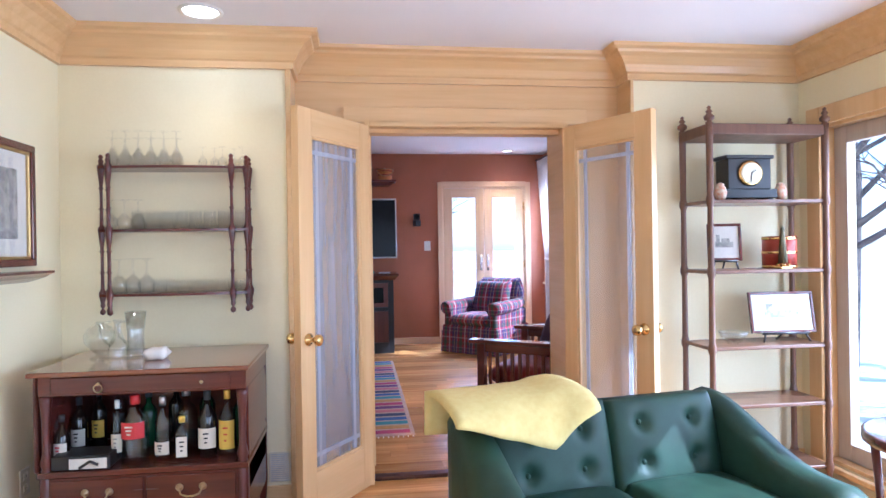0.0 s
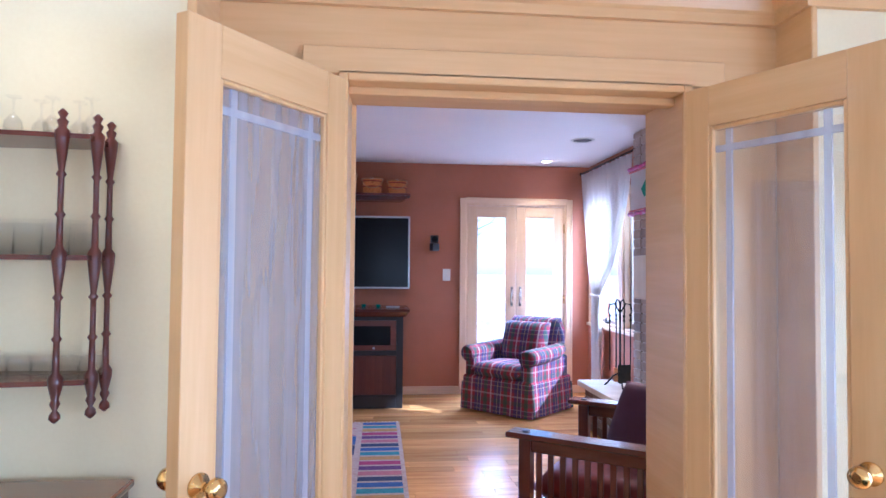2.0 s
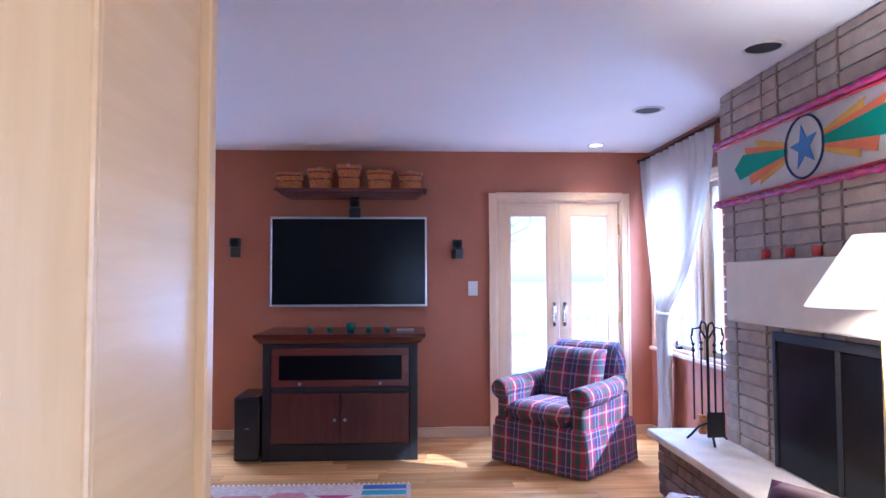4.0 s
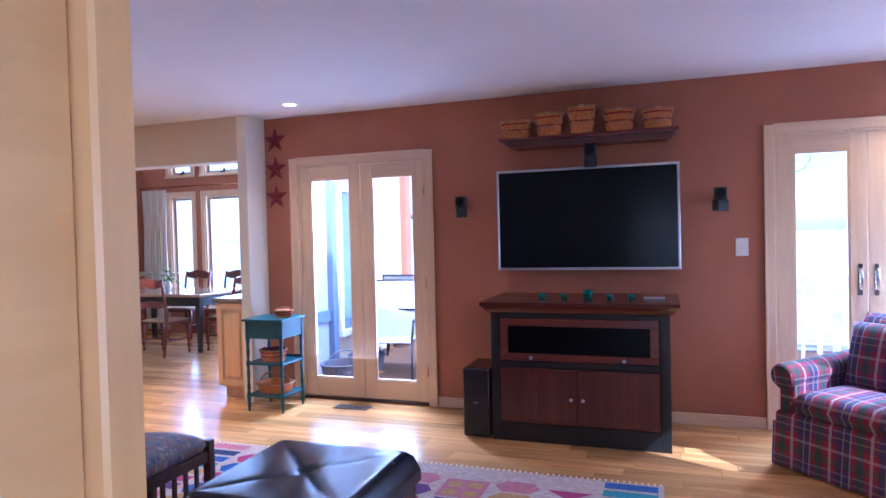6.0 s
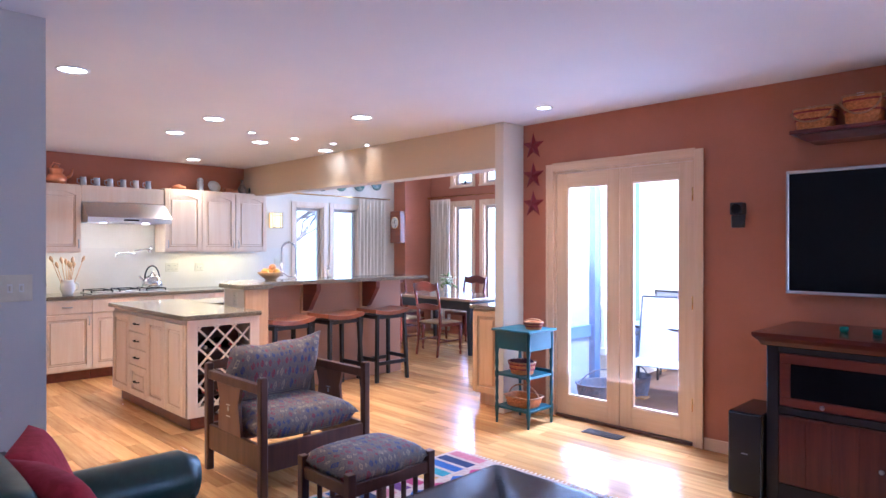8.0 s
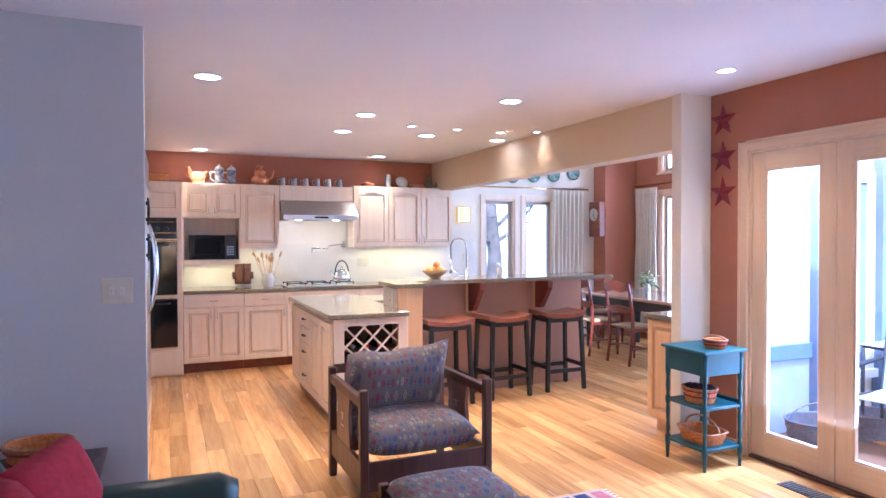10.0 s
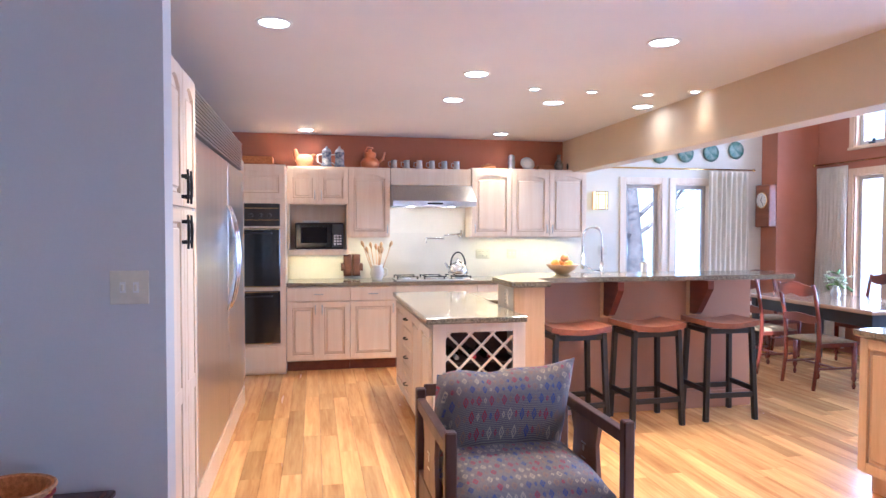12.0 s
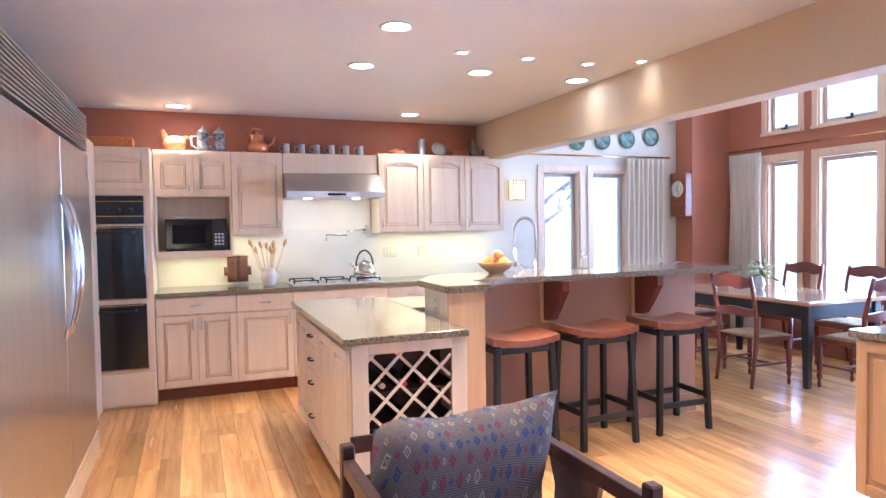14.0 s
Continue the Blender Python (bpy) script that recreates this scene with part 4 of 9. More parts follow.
box("door", (UF - 0.03, UF - 0.012, 6.55, 6.93, 1.29, 1.55), M_BLACKG, mw, "glossy black door", bevel=0.004)
box("window", (UF - 0.012, UF - 0.010, 6.60, 6.88, 1.34, 1.51), M_SCREEN, mw, "dark window")
box("control_panel", (UF - 0.03, UF - 0.012, 6.935, 7.055, 1.29, 1.55), M_BLACK, mw, bevel=0.003)
bm = bmesh.new()
for i in range(4):
    for j in range(3):
        add_box(bm, UF - 0.012, UF - 0.009, 6.955 + j * 0.03, 6.975 + j * 0.03, 1.32 + i * 0.03, 1.338 + i * 0.03)
part("key", bm, M_PEWTER, mw, "small grey keys")
bx_ = tagged(box("folded_towel", (KW + 0.15, UF - 0.08, 6.62, 6.80, 1.561, 1.585), M_CERAMIC, bevel=0.01, seg=2), "small white folded towel on top of the microwave", "towel")

# range hood
hood = thing("range_hood", (0, 0, 0), "stainless range hood with a sloped front under a wood valance", "range hood")
bm = bmesh.new()
add_prism(bm, [(KW + 0.02, 1.98), (UF + 0.02, 1.98), (UF + 0.24, 1.80), (UF + 0.24, 1.745), (KW + 0.02, 1.745)], 7.575, 8.495)
part("canopy", bm, M_STEELX, hood, "brushed stainless canopy")
box("valance", (KW + 0.02, UF + 0.005, 7.575, 8.495, 1.985, 2.17), M_CAB, hood, "whitewashed wood valance")
box("control_strip", (UF + 0.24, UF + 0.243, 7.95, 8.12, 1.762, 1.782), M_BLACKG, hood, "dark control strip")
for y in (7.8, 8.27):
    box("hood_lamp", (UF - 0.02, UF + 0.06, y - 0.03, y + 0.03, 1.742, 1.746), M_CANGLOW, hood, "lit lamp")
for y in (7.8, 8.27):
    li = new("hood_light", bpy.data.lights.new("hood_light", "AREA"))
    li.data.shape, li.data.size, li.data.energy, li.data.color = "SQUARE", 0.06, 0.35, (1.0, 0.80, 0.50)
    li.matrix_world = look((UF + 0.02, y, 1.735), (UF - 0.12, y, 0.9))
for y0, y1 in ((6.55, 7.05), (8.6, 9.8), (7.15, 7.5)):
    li = new("under_cabinet_light", bpy.data.lights.new("under_cabinet_light", "AREA"))
    li.data.shape, li.data.size, li.data.size_y, li.data.energy, li.data.color = "RECTANGLE", y1 - y0, 0.04, 1.15 * (y1 - y0), (1.0, 0.76, 0.28)
    zt = 1.205 if y0 < 6.6 else 1.39
    li.matrix_world = pose(UF - 0.12, (y0 + y1) / 2, zt, 0, 0, 90)

# backsplash
bs = structure(box("backsplash", (KW, KW + 0.012, 6.46, 10.44, 0.93, 1.45), M_TILE, bevel=0), "cream tile backsplash")
structure(box("backsplash", (KW, KW + 0.012, 7.575, 8.495, 1.45, 1.745), M_TILE, bevel=0), "cream tile backsplash behind the range")

def base(y0, y1, doors, label="whitewashed maple base cabinet with raised-panel doors and a drawer"):
    e = thing("base_cabinet", (0, 0, 0), label, "cabinet", "kitchen base cabinets")
    box("body", (KW + 0.022, BF, y0 + 0.001, y1 - 0.001, 0.11, 0.89), M_CAB, e, bevel=0.002)
    box("toe_kick", (KW + 0.022, BF - 0.06, y0 + 0.001, y1 - 0.001, 0, 0.11), M_CHERRY, e, "reddish wood toe kick")
    cab_door(e, "x", BF, y0, y1, 0.735, 0.885, 1, name="drawer", pull=((y0 + y1) / 2, 0.81, "h"))
    w = (y1 - y0) / doors
    for i in range(doors):
        a0, a1 = y0 + w * i, y0 + w * (i + 1)
        cab_door(e, "x", BF, a0, a1, 0.12, 0.73, 1, pull=((a1 - 0.035) if (doors == 1 or i % 2 == 0) else a0 + 0.035, 0.65, "v"))
    return e


base(6.46, 7.11, 2)
base(7.11, 7.60, 1)
base(7.60, 8.49, 2)
base(8.49, 9.0, 1)
base(9.0, 9.9, 2)
base(9.9, 10.44, 1)
ct = tagged(box("kitchen_countertop", (KW + 0.014, BF + 0.035, 6.46, 10.46, 0.892, 0.93), M_GRANITE, bevel=0.006, seg=2), "brown speckled granite worktop along the wall", "countertop")

# wall oven tower
ov = thing("oven_cabinet", (0, 0, 0), "tall whitewashed cabinet with a black double wall oven", "oven")
OF = -6.45
for nm, d in (("body", (KW + 0.022, OF - 0.01, 5.80, 6.455, 0.0, 2.15)),):
    box(nm, d, M_CAB, ov)
cab_door(ov, "x", OF - 0.01, 5.81, 6.45, 1.80, 2.14, 1, True, pull=(5.88, 1.87, "v"))
box("filler", (OF - 0.01, OF + 0.01, 5.81, 6.45, 0.02, 0.29), M_CAB, ov)
for z0, z1 in ((0.32, 0.86), (0.90, 1.50)):
    d = box("oven_door", (OF - 0.01, OF + 0.02, 5.84, 6.40, z0, z1), M_BLACKG, ov, "glossy black oven door", bevel=0.006)
    bm = bmesh.new()
    add_box(bm, OF + 0.02, OF + 0.0215, 5.85, 6.39, z1 - 0.012, z1 - 0.006)
    add_box(bm, OF + 0.02, OF + 0.0215, 5.85, 6.39, z0 + 0.004, z0 + 0.009)
    part("brass_line", bm, M_BRASS, d)
    bm = bmesh.new()
    add_tube(bm, [(OF + 0.02, 5.92, z1 - 0.05), (OF + 0.055, 5.93, z1 - 0.05), (OF + 0.055, 6.31, z1 - 0.05), (OF + 0.02, 6.32, z1 - 0.05)], 0.009)
    part("handle", bm, M_BLACK, d, "black bar handle")
cp = box("control_panel", (OF - 0.01, OF + 0.02, 5.84, 6.40, 1.52, 1.75), M_BLACK, ov, "black control panel", bevel=0.004)
bm = bmesh.new()
for y in (6.03, 6.12, 6.21, 6.30):
    add_turned(bm, [(0.020, 0), (0.018, 0.012), (0.010, 0.016)], 12, m=pose(OF + 0.02, y, 1.63, 0, 90, 0))
part("knob", bm, M_BLACK, ov, "round black knobs")
bm = bmesh.new()
for z in (1.58, 1.70):
    add_box(bm, OF + 0.02, OF + 0.0215, 5.85, 6.39, z, z + 0.005)
part("brass_line", bm, M_BRASS, ov)

# refrigerator
FY = 6.15
fr = thing("refrigerator", (0, 0, 0), "wide built-in stainless refrigerator with a louvred top grille", "refrigerator")
box("cabinet_body", (-5.38, -3.08, FY - 0.62, FY - 0.055, 0.02, 2.22), M_STEEL, fr, bevel=0.002)
d1 = box("freezer_door", (-5.37, -4.405, FY - 0.055, FY, 0.16, 1.96), M_STEEL, fr, "tall brushed stainless door", bevel=0.006)
d2 = box("fridge_door", (-4.395, -3.09, FY - 0.055, FY, 0.16, 1.96), M_STEEL, fr, "tall brushed stainless door", bevel=0.006)
for d, x in ((d1, -4.47), (d2, -4.33)):
    bm = bmesh.new()
    n = 12
    add_tube(bm, [(x, FY + 0.004 + 0.062 * math.sin(math.pi * i / n) ** 0.7, 0.93 + 0.72 * i / n) for i in range(n + 1)], [0.012 + 0.006 * math.sin(math.pi * i / n) for i in range(n + 1)], 10)
    part("handle", bm, M_CHROME, d, "long curved bright handle")
bm = bmesh.new()
for i in range(11):
    z = 1.985 + i * 0.021
    add_box(bm, -5.37, -3.09, FY - 0.05, FY - 0.002, z, z + 0.012, bevel=0.003)
part("grille", bm, M_STEELX, fr, "louvred stainless grille")
box("grille_back", (-5.37, -3.09, FY - 0.058, FY - 0.052, 1.97, 2.22), M_BLACK, fr)
box("plinth", (-5.38, -3.08, FY - 0.06, FY + 0.005, 0.0, 0.15), M_CAB, fr, "pale plinth")
box("badge", (-3.22, -3.17, FY, FY + 0.003, 1.83, 1.87), M_PEWTER, fr)
box("badge", (-5.30, -5.26, FY, FY + 0.003, 1.80, 1.86), M_PEWTER, fr)
side = tagged(box("fridge_side_panel", (-6.44, -5.40, FY - 0.62, FY - 0.10, 0, 2.17), M_CAB), "whitewashed filler cabinet between fridge and ovens", "cabinet")

pan = thing("pantry_cabinet", (0, 0, 0), "narrow whitewashed pantry cabinet with upper and lower arched doors", "cabinet")
box("body", (-3.06, -2.425, FY - 0.62, FY, 0.0, 2.22), M_CAB, pan)
for a_, b_ in ((-3.055, -2.747), (-2.743, -2.435)):
    for z0_, z1_, arch_, hz in ((1.585, 2.20, True, 1.675), (0.11, 1.575, False, 1.475)):
        d = cab_door(pan, "y", FY, a_, b_, z0_, z1_, 1, arch_)
        if not arch_:
            box("mid_rail", (a_ + 0.06, b_ - 0.06, FY + 0.006, FY + 0.0195, 0.72, 0.79), M_CAB, d)
        hx_ = -2.745 + (0.038 if a_ > -2.9 else -0.038)
        bm = bmesh.new()
        add_tube(bm, [(hx_, FY + 0.045, hz - 0.075), (hx_, FY + 0.048, hz), (hx_, FY + 0.045, hz + 0.075)], [0.005, 0.007, 0.005], 8)
        for q in (-0.045, 0.045):
            add_box(bm, hx_ - 0.012, hx_ + 0.012, FY + 0.020, FY + 0.045, hz + q - 0.008, hz + q + 0.008, bevel=0.002)
        part("handle", bm, M_IRON, d, "black wrought-iron bar handle on two feet")

# island with drawers and a wine rack
isl = thing("kitchen_island", (0, 0, 0), "whitewashed maple island with drawers and a lattice wine rack", "kitchen island")
IX0, IX1, IY0, IY1 = -5.40, -3.72, 7.48, 8.10
box("toe_kick", (IX0 + 0.05, IX1 - 0.06, IY0 + 0.05, IY1 - 0.02, 0, 0.11), M_CHERRY, isl, "reddish wood plinth")
for nm, d in (("body", (IX0, IX1 - 0.34, IY0, IY1, 0.11, 0.885)), ("rack_side", (IX1 - 0.34, IX1, IY0, IY0 + 0.02, 0.11, 0.885)), ("rack_side", (IX1 - 0.34, IX1, IY1 - 0.02, IY1, 0.11, 0.885)),
              ("rack_floor", (IX1 - 0.34, IX1, IY0 + 0.02, IY1 - 0.02, 0.11, 0.13)), ("rack_roof", (IX1 - 0.34, IX1, IY0 + 0.02, IY1 - 0.02, 0.865, 0.885))):
    box(nm, d, M_CAB, isl, bevel=0.002)
for d in ((IX1 - 0.02, IX1 + 0.002, IY0, IY0 + 0.085, 0.11, 0.885), (IX1 - 0.02, IX1 + 0.002, IY1 - 0.085, IY1, 0.11, 0.885), (IX1 - 0.02, IX1 + 0.002, IY0 + 0.085, IY1 - 0.085, 0.825, 0.885), (IX1 - 0.02, IX1 + 0.002, IY0 + 0.085, IY1 - 0.085, 0.11, 0.19)):
    box("rack_frame", d, M_CAB, isl, bevel=0.002)
ya, yb, za, zb = IY0 + 0.085, IY1 - 0.085, 0.19, 0.825
step = 0.150
for sgn in (1, -1):
    k = -8
    while k < 14:
        c = k * step
        pts = []
        # line z = za + s*(y - ya) + c, clipped to the opening
        for y_ in (ya, yb):
            z_ = (za + (y_ - ya) + c) if sgn > 0 else (zb - (y_ - ya) - c)
            pts.append((y_, z_))
        (y0_, z0_), (y1_, z1_) = pts
        dz = z1_ - z0_
        t0, t1 = 0.0, 1.0
        for lim, s_ in ((za, 1), (zb, -1)):
            f0, f1 = s_ * (z0_ - lim), s_ * (z1_ - lim)
            if f0 < 0 and f1 < 0:
                t1 = -1
            elif f0 < 0:
                t0 = max(t0, f0 / (f0 - f1))
            elif f1 < 0:
                t1 = min(t1, f0 / (f0 - f1))
        k += 1
        if t1 - t0 < 0.06:
            continue
        A = Vector((0, y0_ + (y1_ - y0_) * t0, z0_ + dz * t0))
        B = Vector((0, y0_ + (y1_ - y0_) * t1, z0_ + dz * t1))
        L = (B - A).length
        M = Matrix.Translation((IX1 - 0.012, (A.y + B.y) / 2, (A.z + B.z) / 2)) @ Euler((math.atan2(B.z - A.z, B.y - A.y), 0, 0)).to_matrix().to_4x4()
        bm = bmesh.new()
        xo = 0.0 if sgn > 0 else -0.012
        add_box(bm, xo - 0.012, xo + 0.000, -L / 2, L / 2, -0.008, 0.008, bevel=0.002, rot=M)
        part("lattice_slat", bm, M_CAB, isl)
box("rack_lining", (IX1 - 0.339, IX1 - 0.334, IY0 + 0.022, IY1 - 0.022, 0.132, 0.863), M_RACKDARK, isl, "dark reddish back of the rack", bevel=0)
for q_ in (0.25, 0.43, 0.61):
    box("rack_shelf", (IX1 - 0.332, IX1 - 0.06, IY0 + 0.022, IY1 - 0.022, q_ - 0.004, q_ + 0.004), M_RACKDARK, isl, bevel=0)
rng = random.Random(3)
for i in range(4):
    for j in range(6):
        if rng.random() < 0.2:
            continue
        y = ya + 0.05 + i * 0.115 + (0.03 if j % 2 else 0)
        z = (0.17, 0.295, 0.295, 0.475, 0.475, 0.655)[j]
        if j in (2, 4):
            continue
        if y > yb - 0.04 or z > zb - 0.06:
            continue
        w = thing("wine_bottle", (IX1 - 0.325, y, z), rng.choice(("dark glass wine bottle lying in the lattice rack", "green glass wine bottle lying in the lattice rack", "wine bottle with a red cap lying in the lattice rack")), "wine bottle", "bottles in the wine rack")
        bm = bmesh.new()
        add_turned(bm, [(0.036, 0), (0.037, 0.01), (0.037, 0.17), (0.030, 0.20), (0.015, 0.235), (0.014, 0.285), (0.016, 0.29)], 14, m=pose(0, 0, 0, 0, 90, 0))
        part("bottle_body", bm, rng.choice((M_BOTTLEG, M_BOTTLED)), w)
        bm = bmesh.new()
        add_turned(bm, [(0.0155, 0.245), (0.0160, 0.292), (0.010, 0.294)], 12, m=pose(0, 0, 0, 0, 90, 0))
        part("foil_cap", bm, M_CAPR if "red" in w["label"] else M_PEWTER, w)
cab_door(isl, "y", IY0, -4.52, -4.13, 0.12, 0.85, -1)
cab_door(isl, "y", IY0, -4.12, -3.76, 0.12, 0.85, -1)
for z0, z1 in ((0.70, 0.85), (0.55, 0.695), (0.40, 0.545), (0.12, 0.395)):
    cab_door(isl, "y", IY0, -4.94, -4.53, z0, z1, -1, name="drawer", pull=(-4.735, (z0 + z1) / 2, "h"), pull_mat=M_IRON)
cab_door(isl, "y", IY0, -5.39, -4.95, 0.12, 0.85, -1)
tagged(box("island_top", (IX0 - 0.02, IX1 + 0.05, IY0 - 0.05, IY1 - 0.002, 0.887, 0.925), M_GRANITE, bevel=0.007, seg=2), "brown speckled granite top on the island", "countertop")

# raised bar
bar = thing("breakfast_bar", (0, 0, 0), "raised breakfast bar with a clay-coloured face and curved brackets", "bar counter")
box("end_wall", (-4.38, -4.00, 8.105, 8.33, 0, 1.085), M_OFFWHITE, bar, "painted wall behind the island")
box("end_panel", (-4.00, -3.975, 8.105, 8.33, 0, 1.085), M_HONEY, bar, "upright maple end panel")
box("front_wall", (-4.64, -4.52, 8.33, 10.38, 0, 1.085), M_BARFACE, bar, "satin clay-coloured face")
box("base_strip", (-4.52, -4.505, 8.33, 10.38, 0, 0.14), M_BARFACE, bar)
box("sink_cabinet", (-5.22, -4.64, 8.102, 10.33, 0, 0.885), M_CAB, bar)
box("sink_counter", (-5.26, -4.64, 8.100, 10.35, 0.887, 0.925), M_GRANITE, bar, "lower granite counter")
for y in (9.05, 9.82):
    bm = bmesh.new()
    o = [(-4.515, 0.80), (-4.515, 1.085), (-4.25, 1.085), (-4.25, 1.02), (-4.29, 0.965), (-4.35, 0.88), (-4.40, 0.815), (-4.43, 0.80)]
    add_prism(bm, o, y - 0.025, y + 0.025)
    part("bracket", bm, M_CHERRY, bar, "reddish curved wood bracket")
    box("bracket_plate", (-4.518, -4.50, y - 0.05, y + 0.05, 0.78, 1.085), M_HONEY, bar)
bm = bmesh.new()
poly = [(-3.93, 8.07), (-3.93, 8.36), (-4.22, 8.36), (-4.26, 8.40), (-4.30, 10.62), (-4.34, 10.66), (-4.72, 10.66), (-4.82, 10.56), (-4.82, 8.34), (-4.42, 8.07)]
lo = [bm.verts.new((x, y, 1.088)) for x, y in poly]
hi = [bm.verts.new((x, y, 1.126)) for x, y in poly]
bm.faces.new(lo)
bm.faces.new(hi[::-1])
for i in range(len(poly)):
    j = (i + 1) % len(poly)
    bm.faces.new((lo[j], lo[i], hi[i], hi[j]))
bmesh.ops.bevel(bm, geom=list(bm.edges), offset=0.005, segments=2, affect="EDGES")
part("bar_top", bm, M_GRANITE, bar, "brown speckled granite slab")


def wall_plate(pos, axis, out, w=0.075, h=0.115, mat=None, kind="switch", n=1, label="ivory wall switch plate"):
    e = thing("light_switch" if kind == "switch" else "outlet", pos, label, "switch" if kind == "switch" else "outlet")
    q = 0.006
    def bx(nm, a0, a1, z0, z1, d0, d1, m, lab="", bev=0.002):
        lo, hi = sorted((out * d0, out * d1))
        box(nm, (lo, hi, a0, a1, z0, z1) if axis == "x" else (a0, a1, lo, hi, z0, z1), m, e, lab, bevel=bev)
    m = mat or M_IVORY
    bx("plate", -w / 2, w / 2, -h / 2, h / 2, 0, q, m)
    for i in range(n):
        c = (i - (n - 1) / 2) * 0.046
        if kind == "switch":
            bx("toggle", c - 0.005, c + 0.005, -0.012, 0.012, q, q + 0.010, m)
            bx("toggle_surround", c - 0.010, c + 0.010, -0.02, 0.02, q, q + 0.001, M_PAPER, bev=0)
        else:
            for z in (-0.025, 0.025):
                bx("socket", c - 0.016, c + 0.016, z - 0.014, z + 0.014, q, q + 0.002, m)
                bx("slot", c - 0.007, c - 0.005, z - 0.006, z + 0.006, q + 0.002, q + 0.003, M_BLACK, bev=0)
                bx("slot", c + 0.005, c + 0.007, z - 0.006, z + 0.006, q + 0.002, q + 0.003, M_BLACK, bev=0)
    return e


wall_plate((-4.16, 8.105, 1.00), "y", -1, kind="outlet", label="ivory outlet in the painted wall above the island")
wall_plate((KW + 0.012, 7.22, 1.16), "x", 1, kind="outlet", n=2, w=0.12, label="ivory double outlet on the backsplash")
wall_plate((KW + 0.012, 8.72, 1.20), "x", 1, kind="outlet", n=3, w=0.17, label="ivory triple outlet on the backsplash")
wall_plate((KW + 0.012, 9.08, 1.20), "x", 1, kind="switch", n=2, w=0.12, label="ivory double switch on the backsplash")
wall_plate((KW + 0.012, 10.26, 1.24), "x", 1, kind="switch", n=2, w=0.12, label="ivory double switch beside the window")
wall_plate((-2.28, 6.065, 1.27), "x", 1, kind="switch", n=2, w=0.135, h=0.125, label="ivory double switch plate on the grey wall")
wall_plate((1.653, FAM_Y1, 1.317), "y", -1, mat=M_WHITE, label="white switch plate beside the deck doors", w=0.085, h=0.13)

# cooktop, kettle, crock, mitts, pot filler
ck = thing("cooktop", (-6.80, 8.045, 0.93), "white gas cooktop with black grates", "cooktop")
box("glass_plate", (-0.22, 0.22, -0.43, 0.43, 0, 0.012), M_CERAMIC, ck, bevel=0.005)
for y in (-0.30, 0.0, 0.30):
    bm = bmesh.new()
    for s in (-0.09, 0.09):
        add_box(bm, -0.18, 0.18, y + s - 0.006, y + s + 0.006, 0.035, 0.045, bevel=0.002)
        add_box(bm, s * 1.6 - 0.006, s * 1.6 + 0.006, y - 0.12, y + 0.12, 0.035, 0.045, bevel=0.002)
    for s in (-0.15, 0.15):
        for u in (-0.11, 0.11):
            add_box(bm, s - 0.006, s + 0.006, y + u - 0.006, y + u + 0.006, 0.012, 0.036)
    part("grate", bm, M_IRON, ck, "black iron grate")
    bm = bmesh.new()
    add_turned(bm, [(0.045, 0.012), (0.04, 0.022), (0.02, 0.026)], 16, (0.09, y, 0))
    add_turned(bm, [(0.045, 0.012), (0.04, 0.022), (0.02, 0.026)], 16, (-0.09, y, 0))
    part("burner", bm, M_PEWTER, ck)

kt = thing("kettle", (-6.74, 8.33, 0.975), "polished steel tea kettle with a tall loop handle on the cooktop", "kettle")
bm = bmesh.new()
add_turned(bm, [(0.095, 0), (0.115, 0.02), (0.112, 0.07), (0.085, 0.12), (0.045, 0.145), (0.040, 0.15), (0.02, 0.16), (0.012, 0.18), (0.015, 0.19)], 24)
part("body", bm, M_CHROME, kt)
bm = bmesh.new()
add_tube(bm, [(0, -0.085 * math.cos(a), 0.11 + 0.15 * math.sin(a)) for a in [math.pi * i / 10 for i in range(11)]], 0.009)
part("handle", bm, M_BLACK, kt, "black-coated loop handle")
bm = bmesh.new()
add_tube(bm, [(0, -0.08, 0.07), (0, -0.12, 0.10), (0, -0.15, 0.14)], [0.022, 0.016, 0.012])
part("spout", bm, M_CHROME, kt)

cr = thing("utensil_crock", (-6.74, 7.42, 0.93), "white ceramic pitcher full of wooden spoons", "utensil holder")
bm = bmesh.new()
add_turned(bm, [(0.05, 0), (0.06, 0.02), (0.078, 0.07), (0.070, 0.12), (0.06, 0.15), (0.068, 0.17), (0.064, 0.168), (0.055, 0.15)], 20)
part("pitcher", bm, M_CERAMIC, cr)
bm = bmesh.new()
add_tube(bm, [(0, 0.065, 0.14), (0, 0.11, 0.12), (0, 0.11, 0.06), (0, 0.07, 0.04)], 0.008)
part("handle", bm, M_CERAMIC, cr)
rng = random.Random(5)
for i in range(9):
    a, s = rng.uniform(-1, 1), rng.uniform(-1, 1)
    bm = bmesh.new()
    tip = Vector((s * 0.06, a * 0.16, 0.30 + rng.random() * 0.08))
    add_tube(bm, [(s * 0.02, a * 0.03, 0.03), tuple(tip)], 0.005, 6)
    add_tube(bm, [tuple(tip - Vector((0, a * 0.01, 0.01))), tuple(tip + Vector((0, a * 0.012, 0.03))), tuple(tip + Vector((0, a * 0.02, 0.06)))], [0.006, 0.019, 0.008], 8)
    part("wooden_spoon", bm, M_HONEY, cr)

